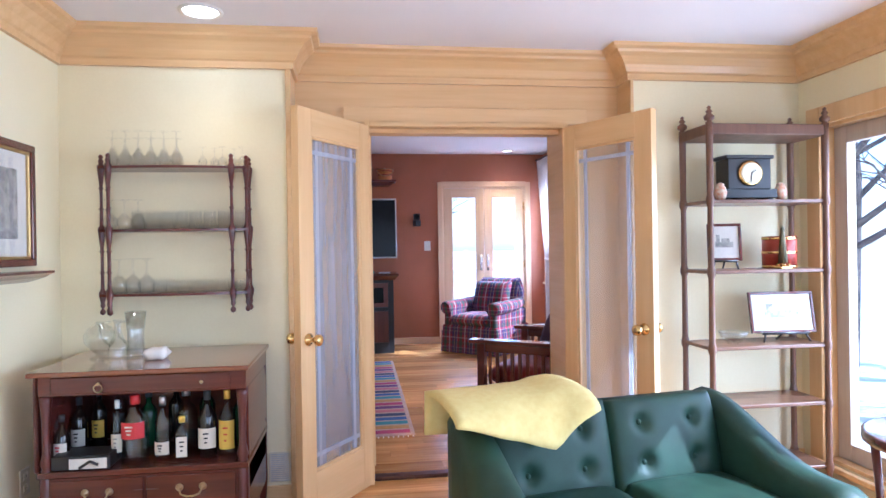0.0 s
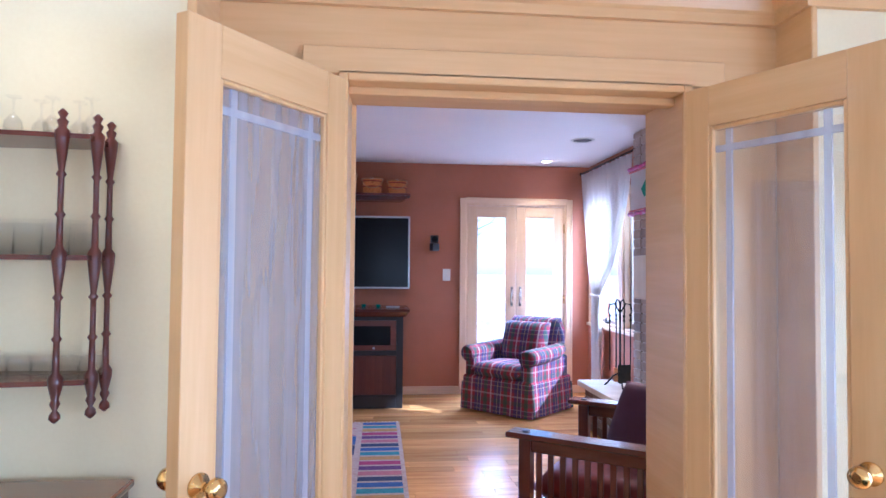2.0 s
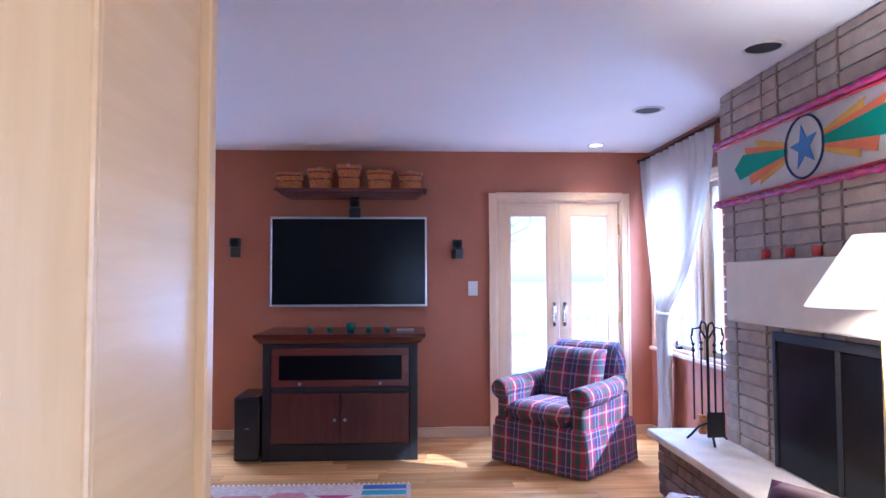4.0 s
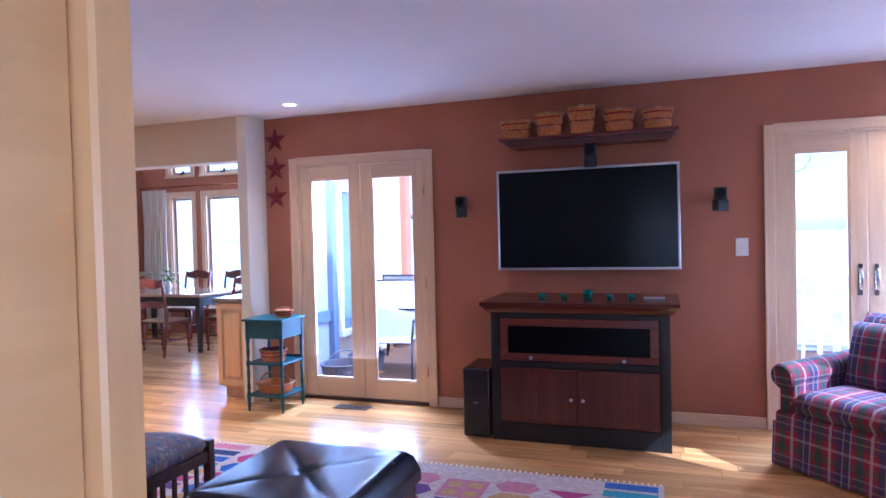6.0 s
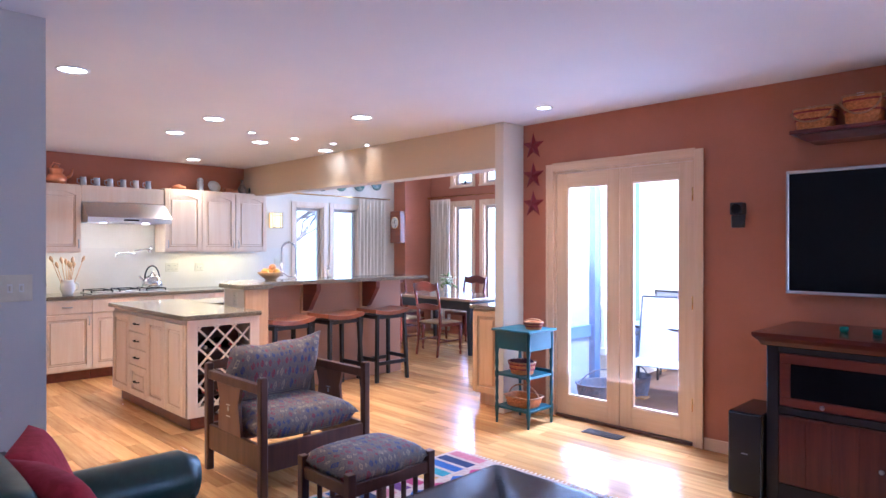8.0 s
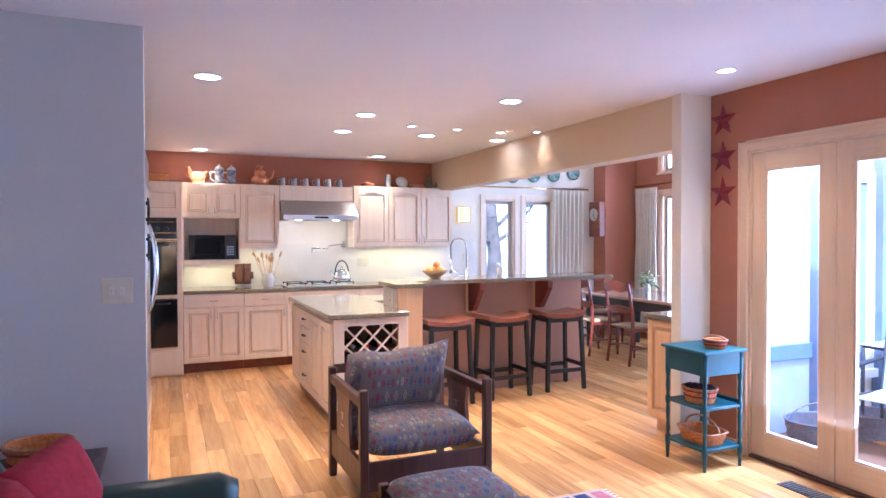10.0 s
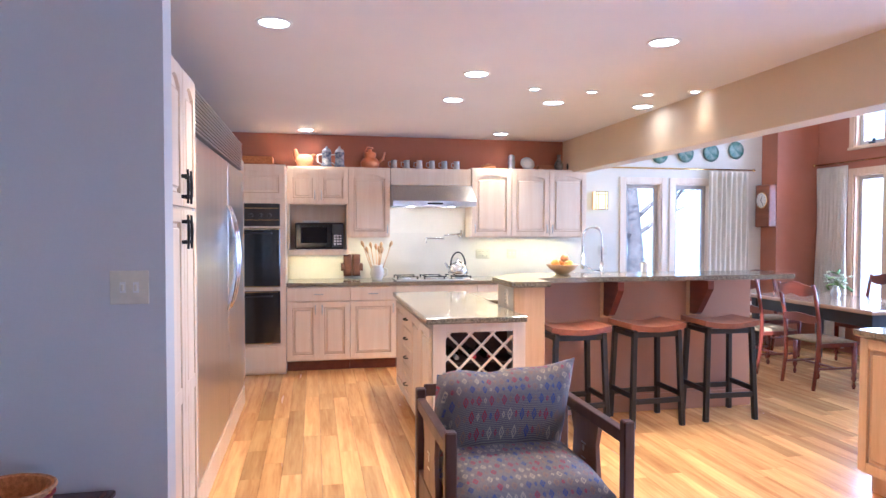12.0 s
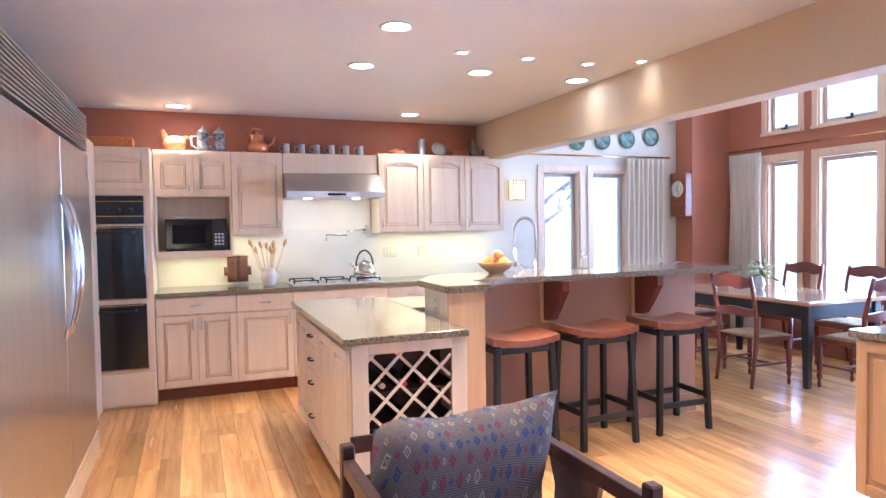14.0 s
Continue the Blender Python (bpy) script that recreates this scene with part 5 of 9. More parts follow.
for dy, lean in ((7.115, -10), (7.215, 9)):
    e = thing("oven_mitt", (KW + 0.03, dy, 1.0), "brown leather oven mitt hanging by the microwave niche", "oven mitt", "pair of oven mitts")
    bm = bmesh.new()
    add_pad(bm, 0.25, 0.092, 0.05, n=8, m=pose(0.02, 0, 0.08, 0, 90 + 0, lean) )
    add_pad(bm, 0.09, 0.05, 0.04, n=6, m=pose(0.02, -0.05 if lean < 0 else 0.05, 0.06, 0, 70, 0))
    part("mitt_body", bm, M_SADDLE, e)

pf = thing("pot_filler", (KW + 0.012, 8.44, 1.42), "chrome pot filler with a folding arm on the backsplash", "faucet")
bm = bmesh.new()
add_turned(bm, [(0.03, 0), (0.03, 0.01), (0.012, 0.012), (0.012, 0.05)], 14, m=pose(0, 0, 0, 0, 90, 0))
add_tube(bm, [(0.05, 0, -0.03), (0.05, 0, 0.06)], 0.012)
add_tube(bm, [(0.05, 0, 0.02), (0.12, -0.22, 0.0), (0.12, -0.22, -0.035), (0.06, -0.42, -0.03), (0.06, -0.42, -0.09)], 0.009)
part("arm", bm, M_CHROME, pf)

bl = thing("fruit_bowl", (-4.62, 8.72, 1.126), "tan ceramic bowl heaped with oranges and apples on the bar", "bowl")
bm = bmesh.new()
add_turned(bm, [(0.05, 0), (0.055, 0.01), (0.10, 0.04), (0.135, 0.08), (0.130, 0.082), (0.09, 0.045), (0.02, 0.02)], 24)
part("bowl", bm, shade("tan_glaze", (0.42, 0.27, 0.13), rough=0.25, bump=0.02), bl)
fm = [shade("orange_peel", (0.80, 0.30, 0.03), rough=0.4, bump=0.1, fine=300), shade("yellow_apple", (0.75, 0.55, 0.08), (0.6, 0.2, 0.05), rough=0.25, bump=0), shade("red_apple", (0.5, 0.05, 0.04), (0.6, 0.35, 0.08), rough=0.25, bump=0)]
for i, (x, y, z) in enumerate([(0, 0, 0.09), (0.06, 0.03, 0.085), (-0.05, 0.05, 0.085), (0.02, -0.07, 0.085), (-0.06, -0.03, 0.085), (0.02, 0.01, 0.13)]):
    bm = bmesh.new()
    bmesh.ops.create_uvsphere(bm, u_segments=14, v_segments=10, radius=0.036, matrix=Matrix.Translation((x, y, z)) @ Matrix.Diagonal((1, 1, 0.93, 1)))
    part("fruit", bm, fm[i % 3], bl, "", True)

fc = thing("kitchen_faucet", (-4.95, 9.22, 0.925), "tall chrome spring faucet at the sink", "faucet")
bm = bmesh.new()
add_turned(bm, [(0.03, 0), (0.028, 0.02), (0.016, 0.03), (0.016, 0.28)], 14)
part("column", bm, M_CHROME, fc)
arc = [(0, 0, 0.28)] + [(0, -0.09 + 0.09 * math.cos(a), 0.50 + 0.09 * math.sin(a)) for a in [math.pi * i / 10 for i in range(11)]] + [(0, -0.18, 0.36)]
bm = bmesh.new()
add_tube(bm, arc, 0.007)
part("hose", bm, M_PEWTER, fc)
bm = bmesh.new()
rings_total = 44
arcv = [Vector(p) for p in arc]
lens_ = [0]
for a, b in zip(arcv, arcv[1:]):
    lens_.append(lens_[-1] + (b - a).length)
for i in range(rings_total):
    s = lens_[-1] * (i + 0.5) / rings_total
    k = max(j for j in range(len(arcv) - 1) if lens_[j] <= s)
    p = arcv[k].lerp(arcv[k + 1], (s - lens_[k]) / (lens_[k + 1] - lens_[k]))
    d = (arcv[k + 1] - arcv[k]).normalized()
    add_turned(bm, [(0.010, -0.003), (0.014, 0), (0.010, 0.003)], 10, m=Matrix.Translation(p) @ d.to_track_quat("Z", "Y").to_matrix().to_4x4())
part("spring", bm, M_CHROME, fc, "bright coiled spring")
bm = bmesh.new()
add_turned(bm, [(0.014, 0.22), (0.018, 0.26), (0.016, 0.36)], 12, (0, -0.18, 0))
add_tube(bm, [(0, 0, 0.20), (0, -0.09, 0.21), (0, -0.17, 0.26)], 0.006)
part("spray_head", bm, M_CHROME, fc)
e = thing("soap_dispenser", (-4.72, 9.50, 1.126), "small white soap dispenser on the bar", "soap dispenser")
box("body", (-0.02, 0.02, -0.025, 0.025, 0, 0.09), M_CERAMIC, e, bevel=0.006)
bm = bmesh.new()
add_tube(bm, [(0, 0, 0.09), (0, 0, 0.12), (0, -0.03, 0.125)], 0.005)
part("pump", bm, M_CHROME, e)

# stools
def bar_stool(x, y, turn=0):
    e = thing("bar_stool", (x, y, 0), "backless bar stool with a reddish saddle seat and black legs", "stool", "stools at the breakfast bar", turn)
    bm = bmesh.new()
    n = 12
    sx, sy = 0.36, 0.46
    top, bot = [], []
    for i in range(n + 1):
        v = -sy / 2 + sy * i / n
        zt = 0.775 - 0.028 * math.cos(math.pi * v / sy) ** 1.0 + 0.012
        top.append([bm.verts.new((u, v, zt)) for u in (-sx / 2, 0, sx / 2)])
        bot.append([bm.verts.new((u, v, zt - 0.040)) for u in (-sx / 2, 0, sx / 2)])
    for i in range(n):
        for j in range(2):
            bm.faces.new((top[i][j], top[i][j + 1], top[i + 1][j + 1], top[i + 1][j]))
            bm.faces.new((bot[i][j + 1], bot[i][j], bot[i + 1][j], bot[i + 1][j + 1]))
        bm.faces.new((top[i][0], top[i + 1][0], bot[i + 1][0], bot[i][0]))
        bm.faces.new((top[i][2], bot[i][2], bot[i + 1][2], top[i + 1][2]))
    for g in (0, n):
        for j in range(2):
            bm.faces.new((top[g][j], top[g][j + 1], bot[g][j + 1], bot[g][j]) if g else (top[g][j + 1], top[g][j], bot[g][j], bot[g][j + 1]))
    part("seat", bm, M_SEATWOOD, e, "reddish curved wooden seat")
    for sx_ in (-1, 1):
        for sy_ in (-1, 1):
            bm = bmesh.new()
            add_box(bm, -0.019, 0.019, -0.019, 0.019, 0, 0.73, bevel=0.004)
            for v in bm.verts:
                k = 1 - v.co.z / 0.73
                v.co.x += sx_ * (0.145 + 0.025 * k)
                v.co.y += sy_ * (0.185 + 0.025 * k)
            part("leg", bm, M_BLACK, e)
    for z, k in ((0.20, 0.02), (0.70, 0.0)):
        for s in (-1, 1):
            box("stretcher", (-0.15, 0.15, s * (0.187 + k) - 0.010, s * (0.187 + k) + 0.010, z - 0.02 + (0.04 if z < 0.5 else 0), z + 0.02 + (0.04 if z < 0.5 else 0)), M_BLACK, e)
            box("stretcher", (s * (0.147 + k) - 0.010, s * (0.147 + k) + 0.010, -0.19, 0.19, z - 0.02, z + 0.02), M_BLACK, e)
    return e


st = bar_stool(-4.22, 8.64)
copy_thing(st, pose(-4.26, 9.27, 0, 0, 0, 2))
copy_thing(st, pose(-4.30, 9.93, 0, 0, 0, -2))

# things on top of the cabinets
def on_cabinet(name, y, label, cat, z=2.192, x=-6.95):
    return thing(name, (x, y, z), label, cat)


def turned_thing(name, y, prof, mat, label, cat, z=2.192, x=-6.95, seg=18):
    e = on_cabinet(name, y, label, cat, z, x)
    bm = bmesh.new()
    add_turned(bm, prof, seg)
    part("body", bm, mat, e)
    return e


for i in range(6):
    m_ = thing("pewter_mug", (-6.93, 7.63 + i * 0.145, 2.172), "pewter mug with a side handle on the cabinet top", "mug", "row of pewter mugs")
    bm = bmesh.new()
    add_turned(bm, [(0.038, 0), (0.040, 0.008), (0.035, 0.015), (0.031, 0.095), (0.034, 0.10), (0.030, 0.099), (0.028, 0.02)], 18)
    part("cup", bm, M_PEWTER, m_)
    bm = bmesh.new()
    add_tube(bm, [(0, -0.030, 0.08), (0, -0.062, 0.078), (0, -0.064, 0.035), (0, -0.034, 0.022)], 0.005)
    part("handle", bm, M_PEWTER, m_)
for y in (6.88, 7.02):
    m_ = thing("beer_stein", (-6.88, y, 2.172), "grey ceramic beer stein with a pewter lid", "stein", "pair of beer steins")
    m_.scale = (1.3, 1.3, 1.4)
    bm = bmesh.new()
    add_turned(bm, [(0.045, 0), (0.048, 0.01), (0.040, 0.02), (0.038, 0.10), (0.042, 0.11), (0.036, 0.118)], 18)
    part("cup", bm, shade("stein_glaze", (0.35, 0.34, 0.32), (0.08, 0.09, 0.14), 0.3, scale=30, bump=0), m_)
    bm = bmesh.new()
    add_turned(bm, [(0.040, 0.118), (0.034, 0.135), (0.012, 0.15), (0.006, 0.165)], 16)
    part("lid", bm, M_PEWTER, m_)
    bm = bmesh.new()
    add_tube(bm, [(0, -0.036, 0.10), (0, -0.075, 0.095), (0, -0.075, 0.04), (0, -0.038, 0.02)], 0.006)
    part("handle", bm, M_CERAMIC, m_)
hen = on_cabinet("clay_hen", 6.62, "orange clay hen figure on the cabinet", "ornament", 2.172)
hen.scale = (1.3, 1.15, 1.45)
bm = bmesh.new()
add_pad(bm, 0.09, 0.17, 0.10, (0, 0.02, 0.05), n=10, puff=0.6)
add_tube(bm, [(0, -0.045, 0.06), (0, -0.065, 0.11), (0, -0.07, 0.135)], [0.035, 0.024, 0.016])
add_tube(bm, [(0, 0.07, 0.06), (0, 0.11, 0.09), (0, 0.13, 0.085)], [0.03, 0.02, 0.008])
part("body", bm, M_CLAYPOT, hen)
cpot = on_cabinet("copper_kettle", 7.36, "copper kettle with a spout and lid", "kettle", 2.172)
cpot.scale = (1.35, 1.35, 1.35)
bm = bmesh.new()
add_turned(bm, [(0.06, 0), (0.075, 0.02), (0.080, 0.05), (0.06, 0.08), (0.045, 0.09), (0.055, 0.12), (0.05, 0.13), (0.02, 0.14), (0.015, 0.16)], 20)
part("body", bm, M_COPPER, cpot)
bm = bmesh.new()
add_tube(bm, [(0, 0.07, 0.05), (0, 0.11, 0.08), (0, 0.125, 0.14)], [0.014, 0.010, 0.007])
add_tube(bm, [(0, -0.045, 0.13), (0, -0.02, 0.18), (0, 0.03, 0.17)], 0.006)
part("spout", bm, M_COPPER, cpot)
tagged(box("wooden_box", (-6.72, -6.50, 5.95, 6.33, 2.152, 2.235), M_WICKER, bevel=0.006), "long low wooden box on the oven cabinet", "box")
turned_thing("clay_dish", 8.74, [(0.07, 0), (0.09, 0.02), (0.085, 0.045), (0.03, 0.06), (0.02, 0.07)], M_CLAYPOT, "orange clay lidded dish", "dish")
turned_thing("silver_stein", 9.02, [(0.045, 0), (0.045, 0.02), (0.035, 0.03), (0.045, 0.09), (0.035, 0.12), (0.042, 0.14), (0.03, 0.17), (0.01, 0.18)], M_PEWTER, "tall pewter lidded stein", "stein")
e = on_cabinet("shell_plate", 9.23, "white scalloped plate leaning on the wall", "plate")
bm = bmesh.new()
add_turned(bm, [(0.03, 0), (0.085, 0.012), (0.088, 0.016), (0.03, 0.008)], 14, m=pose(-0.05, 0, 0.075, 0, 65, 0))
part("body", bm, M_CERAMIC, e)
tagged(box("clay_planter", (-7.0, -6.88, 9.33, 9.52, 2.192, 2.25), M_CLAYPOT, bevel=0.01), "small rectangular clay planter", "planter")
turned_thing("stone_vase", 9.61, [(0.035, 0), (0.05, 0.03), (0.055, 0.08), (0.03, 0.12), (0.018, 0.16), (0.026, 0.19)], shade("mottled_stone", (0.3, 0.26, 0.2), (0.12, 0.10, 0.08), 0.3, scale=30), "mottled grey bottle vase", "vase")
turned_thing("dark_pot", 9.76, [(0.035, 0), (0.05, 0.04), (0.048, 0.08), (0.03, 0.11), (0.032, 0.12)], shade("blue_grey_glaze", (0.10, 0.14, 0.14), (0.05, 0.07, 0.07), 0.25), "small round blue-grey glazed pot", "pot")

# sconce
sc = thing("wall_sconce", (KW, 10.20, 1.85), "lit square art-glass wall sconce with dark bars", "wall lamp")
box("back_plate", (0, 0.02, -0.08, 0.08, -0.11, 0.11), M_BRASS, sc)
box("glass_shade", (0.02, 0.11, -0.075, 0.075, -0.105, 0.105), M_SCONCE, sc, "glowing amber glass")
bm = bmesh.new()
for y in (-0.077, -0.045, 0.045, 0.077):
    add_box(bm, 0.108, 0.114, y - 0.003, y + 0.003, -0.108, 0.108)
for z in (-0.108, -0.07, 0.07, 0.108):
    add_box(bm, 0.108, 0.116, -0.08, 0.08, z - 0.003, z + 0.003)
part("bars", bm, M_BLACK, sc, "dark metal bars")

# half-height cabinet by the post
hc = thing("buffet_cabinet", (0, 0, 0), "honey maple half-height cabinet with a dark granite top beside the post", "cabinet")
box("body", (-2.80, -2.465, 9.80, 10.75, 0.11, 0.885), M_HONEY, hc)
box("toe_kick", (-2.77, -2.47, 9.85, 10.7, 0, 0.11), M_HONEY, hc)
cab_door(hc, "y", 9.80, -2.80, -2.47, 0.12, 0.88, -1, mat=M_HONEY)
box("top", (-2.83, -2.462, 9.76, 10.78, 0.887, 0.925), M_GRANITE, hc, "dark granite top", bevel=0.006)

# ---- dining area ----
dt = thing("dining_table", (-5.38, 12.12, 0), "rectangular dining table with a light polished top and black legs", "table")
box("tabletop", (-0.85, 0.85, -0.50, 0.50, 0.725, 0.765), wood("pale_tabletop", (0.55, 0.36, 0.22), (0.45, 0.28, 0.16), "x", 0.12, coat=0.6), dt, "polished wooden top", bevel=0.01, seg=2)
for s in (-1, 1):
    box("apron", (-0.76, 0.76, s * 0.42 - 0.012, s * 0.42 + 0.012, 0.60, 0.725), M_BLACK, dt)
    box("apron", (s * 0.77 - 0.012, s * 0.77 + 0.012, -0.42, 0.42, 0.60, 0.725), M_BLACK, dt)
    for t in (-1, 1):
        bm = bmesh.new()
        add_box(bm, s * 0.77 - 0.04, s * 0.77 + 0.04, t * 0.42 - 0.04, t * 0.42 + 0.04, 0.0, 0.724, bevel=0.005)
        for v in bm.verts:
            if v.co.z < 0.3:
                v.co.x = s * 0.77 + (v.co.x - s * 0.77) * 0.6
                v.co.y = t * 0.42 + (v.co.y - t * 0.42) * 0.6
        part("leg", bm, M_BLACK, dt)


def dining_chair(x, y, turn):
    """Ladder-back chair; it faces +y before its turn."""
    e = thing("dining_chair", (x, y, 0), "dark cherry ladder-back dining chair with a woven rush seat", "chair", "chairs round the dining table", turn)
    W = 0.22
    for s in (-1, 1):
        bm = bmesh.new()
        add_tube(bm, [(s * 0.20, -0.235, 0.0), (s * 0.20, -0.20, 0.25), (s * 0.21, -0.19, 0.45), (s * 0.215, -0.20, 0.65), (s * 0.22, -0.245, 0.86), (s * 0.22, -0.275, 0.985)], [0.017, 0.018, 0.021, 0.019, 0.018, 0.016], 8)
        part("back_post", bm, M_CHERRYZ, e)
        bm = bmesh.new()
        add_turned(bm, [(0.010, 0), (0.018, 0.03), (0.009, 0.06), (0.024, 0.10), (0.014, 0.13), (0.022, 0.16), (0.023, 0.44)], 12, (s * 0.215, 0.19, 0))
        part("front_leg", bm, M_CHERRYZ, e)
        box("stretcher", (s * 0.207 - 0.009, s * 0.207 + 0.009, -0.19, 0.18, 0.19, 0.21), M_CHERRY, e)
        box("seat_rail", (s * 0.215 - 0.014, s * 0.215 + 0.014, -0.19, 0.20, 0.40, 0.44), M_CHERRY, e)
    for y_, z in ((0.0, 0.20),):
        box("stretcher", (-0.20, 0.20, y_ - 0.009, y_ + 0.009, z - 0.01, z + 0.01), M_CHERRY, e)
    box("seat_rail", (-0.215, 0.215, 0.185, 0.212, 0.40, 0.445), M_CHERRY, e)
    bm = bmesh.new()
    add_pad(bm, 0.45, 0.42, 0.05, (0, 0.005, 0.445), n=8)
    part("seat", bm, M_RUSH, e, "woven rush seat")
    for zc, h, amp, yy in ((0.66, 0.075, 0.02, -0.205), (0.93, 0.11, 0.035, -0.262)):
        bm = bmesh.new()
        n = 14
        fr_, bk = [], []
        for i in range(n + 1):
            u = -1 + 2 * i / n
            xx = u * 0.225
            top = zc + h / 2 + amp * (math.cos(u * math.pi) * 0.5)
            bot = zc - h / 2 + amp * 0.6 * (math.cos(u * math.pi * 2) * 0.5 + 0.2)
            cy = yy - 0.03 * (1 - u * u)
            fr_.append([bm.verts.new((xx, cy + 0.010, bot)), bm.verts.new((xx, cy + 0.010, top))])
            bk.append([bm.verts.new((xx, cy - 0.010, bot)), bm.verts.new((xx, cy - 0.010, top))])
        for i in range(n):
            bm.faces.new((fr_[i][0], fr_[i + 1][0], fr_[i + 1][1], fr_[i][1]))
            bm.faces.new((bk[i + 1][0], bk[i][0], bk[i][1], bk[i + 1][1]))
            bm.faces.new((fr_[i][1], fr_[i + 1][1], bk[i + 1][1], bk[i][1]))
            bm.faces.new((fr_[i + 1][0], fr_[i][0], bk[i][0], bk[i + 1][0]))
        for g in (0, n):
            bm.faces.new((fr_[g][0], fr_[g][1], bk[g][1], bk[g][0]))
        part("back_rail", bm, M_CHERRY, e)
    return e


M_CHERRYZ = wood("cherry_wood_upright", (0.20, 0.040, 0.022), (0.14, 0.028, 0.015), "z", 0.22, coat=0.4)
M_RUSH = shade("woven_rush", (0.40, 0.28, 0.14), (0.28, 0.18, 0.08), 0.7, scale=20, fine=150, bump=0.6)
dc = dining_chair(-5.0, 11.50, 0)
for x, y, t in ((-5.72, 11.48, -3), (-4.42, 12.06, 92), (-5.74, 12.78, 180), (-5.02, 12.79, 178), (-6.40, 12.1, -90)):
    copy_thing(dc, pose(x, y, 0, 0, 0, t))

va = thing("flower_vase", (-5.52, 12.16, 0.765), "silver vase of white and pale green flowers", "vase")
bm = bmesh.new()
add_turned(bm, [(0.035, 0), (0.03, 0.01), (0.05, 0.05), (0.035, 0.10), (0.025, 0.12), (0.035, 0.14)], 18)
part("vase", bm, M_PEWTER, va)
rng = random.Random(9)
bmf, bml = bmesh.new(), bmesh.new()
for i in range(34):
    d = Vector((rng.gauss(0, 0.07), rng.gauss(0, 0.07), 0.22 + rng.gauss(0, 0.045)))
    if i % 2:
        for k in range(6):
            a = k * math.pi / 3
            add_pad(bmf, 0.03, 0.022, 0.008, n=3, m=Matrix.Translation(d) @ Euler((rng.random(), rng.random(), a)).to_matrix().to_4x4() @ Matrix.Translation((0.014, 0, 0)))
    else:
        add_pad(bml, 0.07, 0.03, 0.004, n=3, m=Matrix.Translation(d) @ Euler((rng.uniform(-1, 1), rng.uniform(-1, 1), rng.uniform(0, 6))).to_matrix().to_4x4())
for i in range(8):
    add_tube(bml, [(0, 0, 0.1), (rng.gauss(0, 0.05), rng.gauss(0, 0.05), 0.22)], 0.0025, 5)
part("flowers", bmf, shade("white_petal", (0.80, 0.82, 0.62), rough=0.7, bump=0), va, "white petals")
part("leaves", bml, shade("flower_leaf", (0.20, 0.30, 0.08), rough=0.6, bump=0), va, "pale green leaves")

# wall clock
wc = thing("wall_clock", (-6.975, DIN_Y, 1.80), "reddish wooden wall clock with a white dial", "clock")
box("case", (-0.13, 0.13, -0.11, 0, -0.27, 0.27), M_SEATWOOD, wc, bevel=0.01)
box("case_back", (-0.125, 0.125, -0.005, 0.0, -0.275, 0.275), M_CHERRY, wc)
bm = bmesh.new()
add_turned(bm, [(0.105, 0), (0.105, 0.008), (0.098, 0.012)], 32, m=pose(0, -0.11, 0.07, 90))
part("bezel", bm, M_BRASS, wc)
bm = bmesh.new()
add_turned(bm, [(0.097, 0.008), (0.09, 0.010)], 32, m=pose(0, -0.113, 0.07, 90))
part("dial", bm, M_CERAMIC, wc, "white dial")
bm = bmesh.new()
for a, L in ((20, 0.055), (150, 0.08)):
    add_box(bm, -0.004, 0.004, -0.128, -0.125, -0.01, L, rot=Matrix.Translation((0, 0, 0.07)) @ Euler((0, radians(a), 0)).to_matrix().to_4x4())
for i in range(12):
    add_box(bm, -0.002, 0.002, -0.128, -0.125, 0.072, 0.086, rot=Matrix.Translation((0, 0, 0.07)) @ Euler((0, radians(30 * i), 0)).to_matrix().to_4x4())
part("clock_hand", bm, M_BLACK, wc)

# plates on the wall above the kitchen window
for y, z in ((11.02, 2.42), (11.38, 2.44), (11.74, 2.46), (12.10, 2.50)):
    e = thing("wall_plate_green", (KW, y, z + 0.02), "green glazed plate hung on the wall", "plate", "green plates on the wall")
    bm = bmesh.new()
    add_turned(bm, [(0.06, 0.004), (0.11, 0.018), (0.115, 0.022), (0.07, 0.012), (0.03, 0.010)], 26, m=pose(0, 0, 0, 0, 90, 0))
    part("plate", bm, M_PLATE, e)


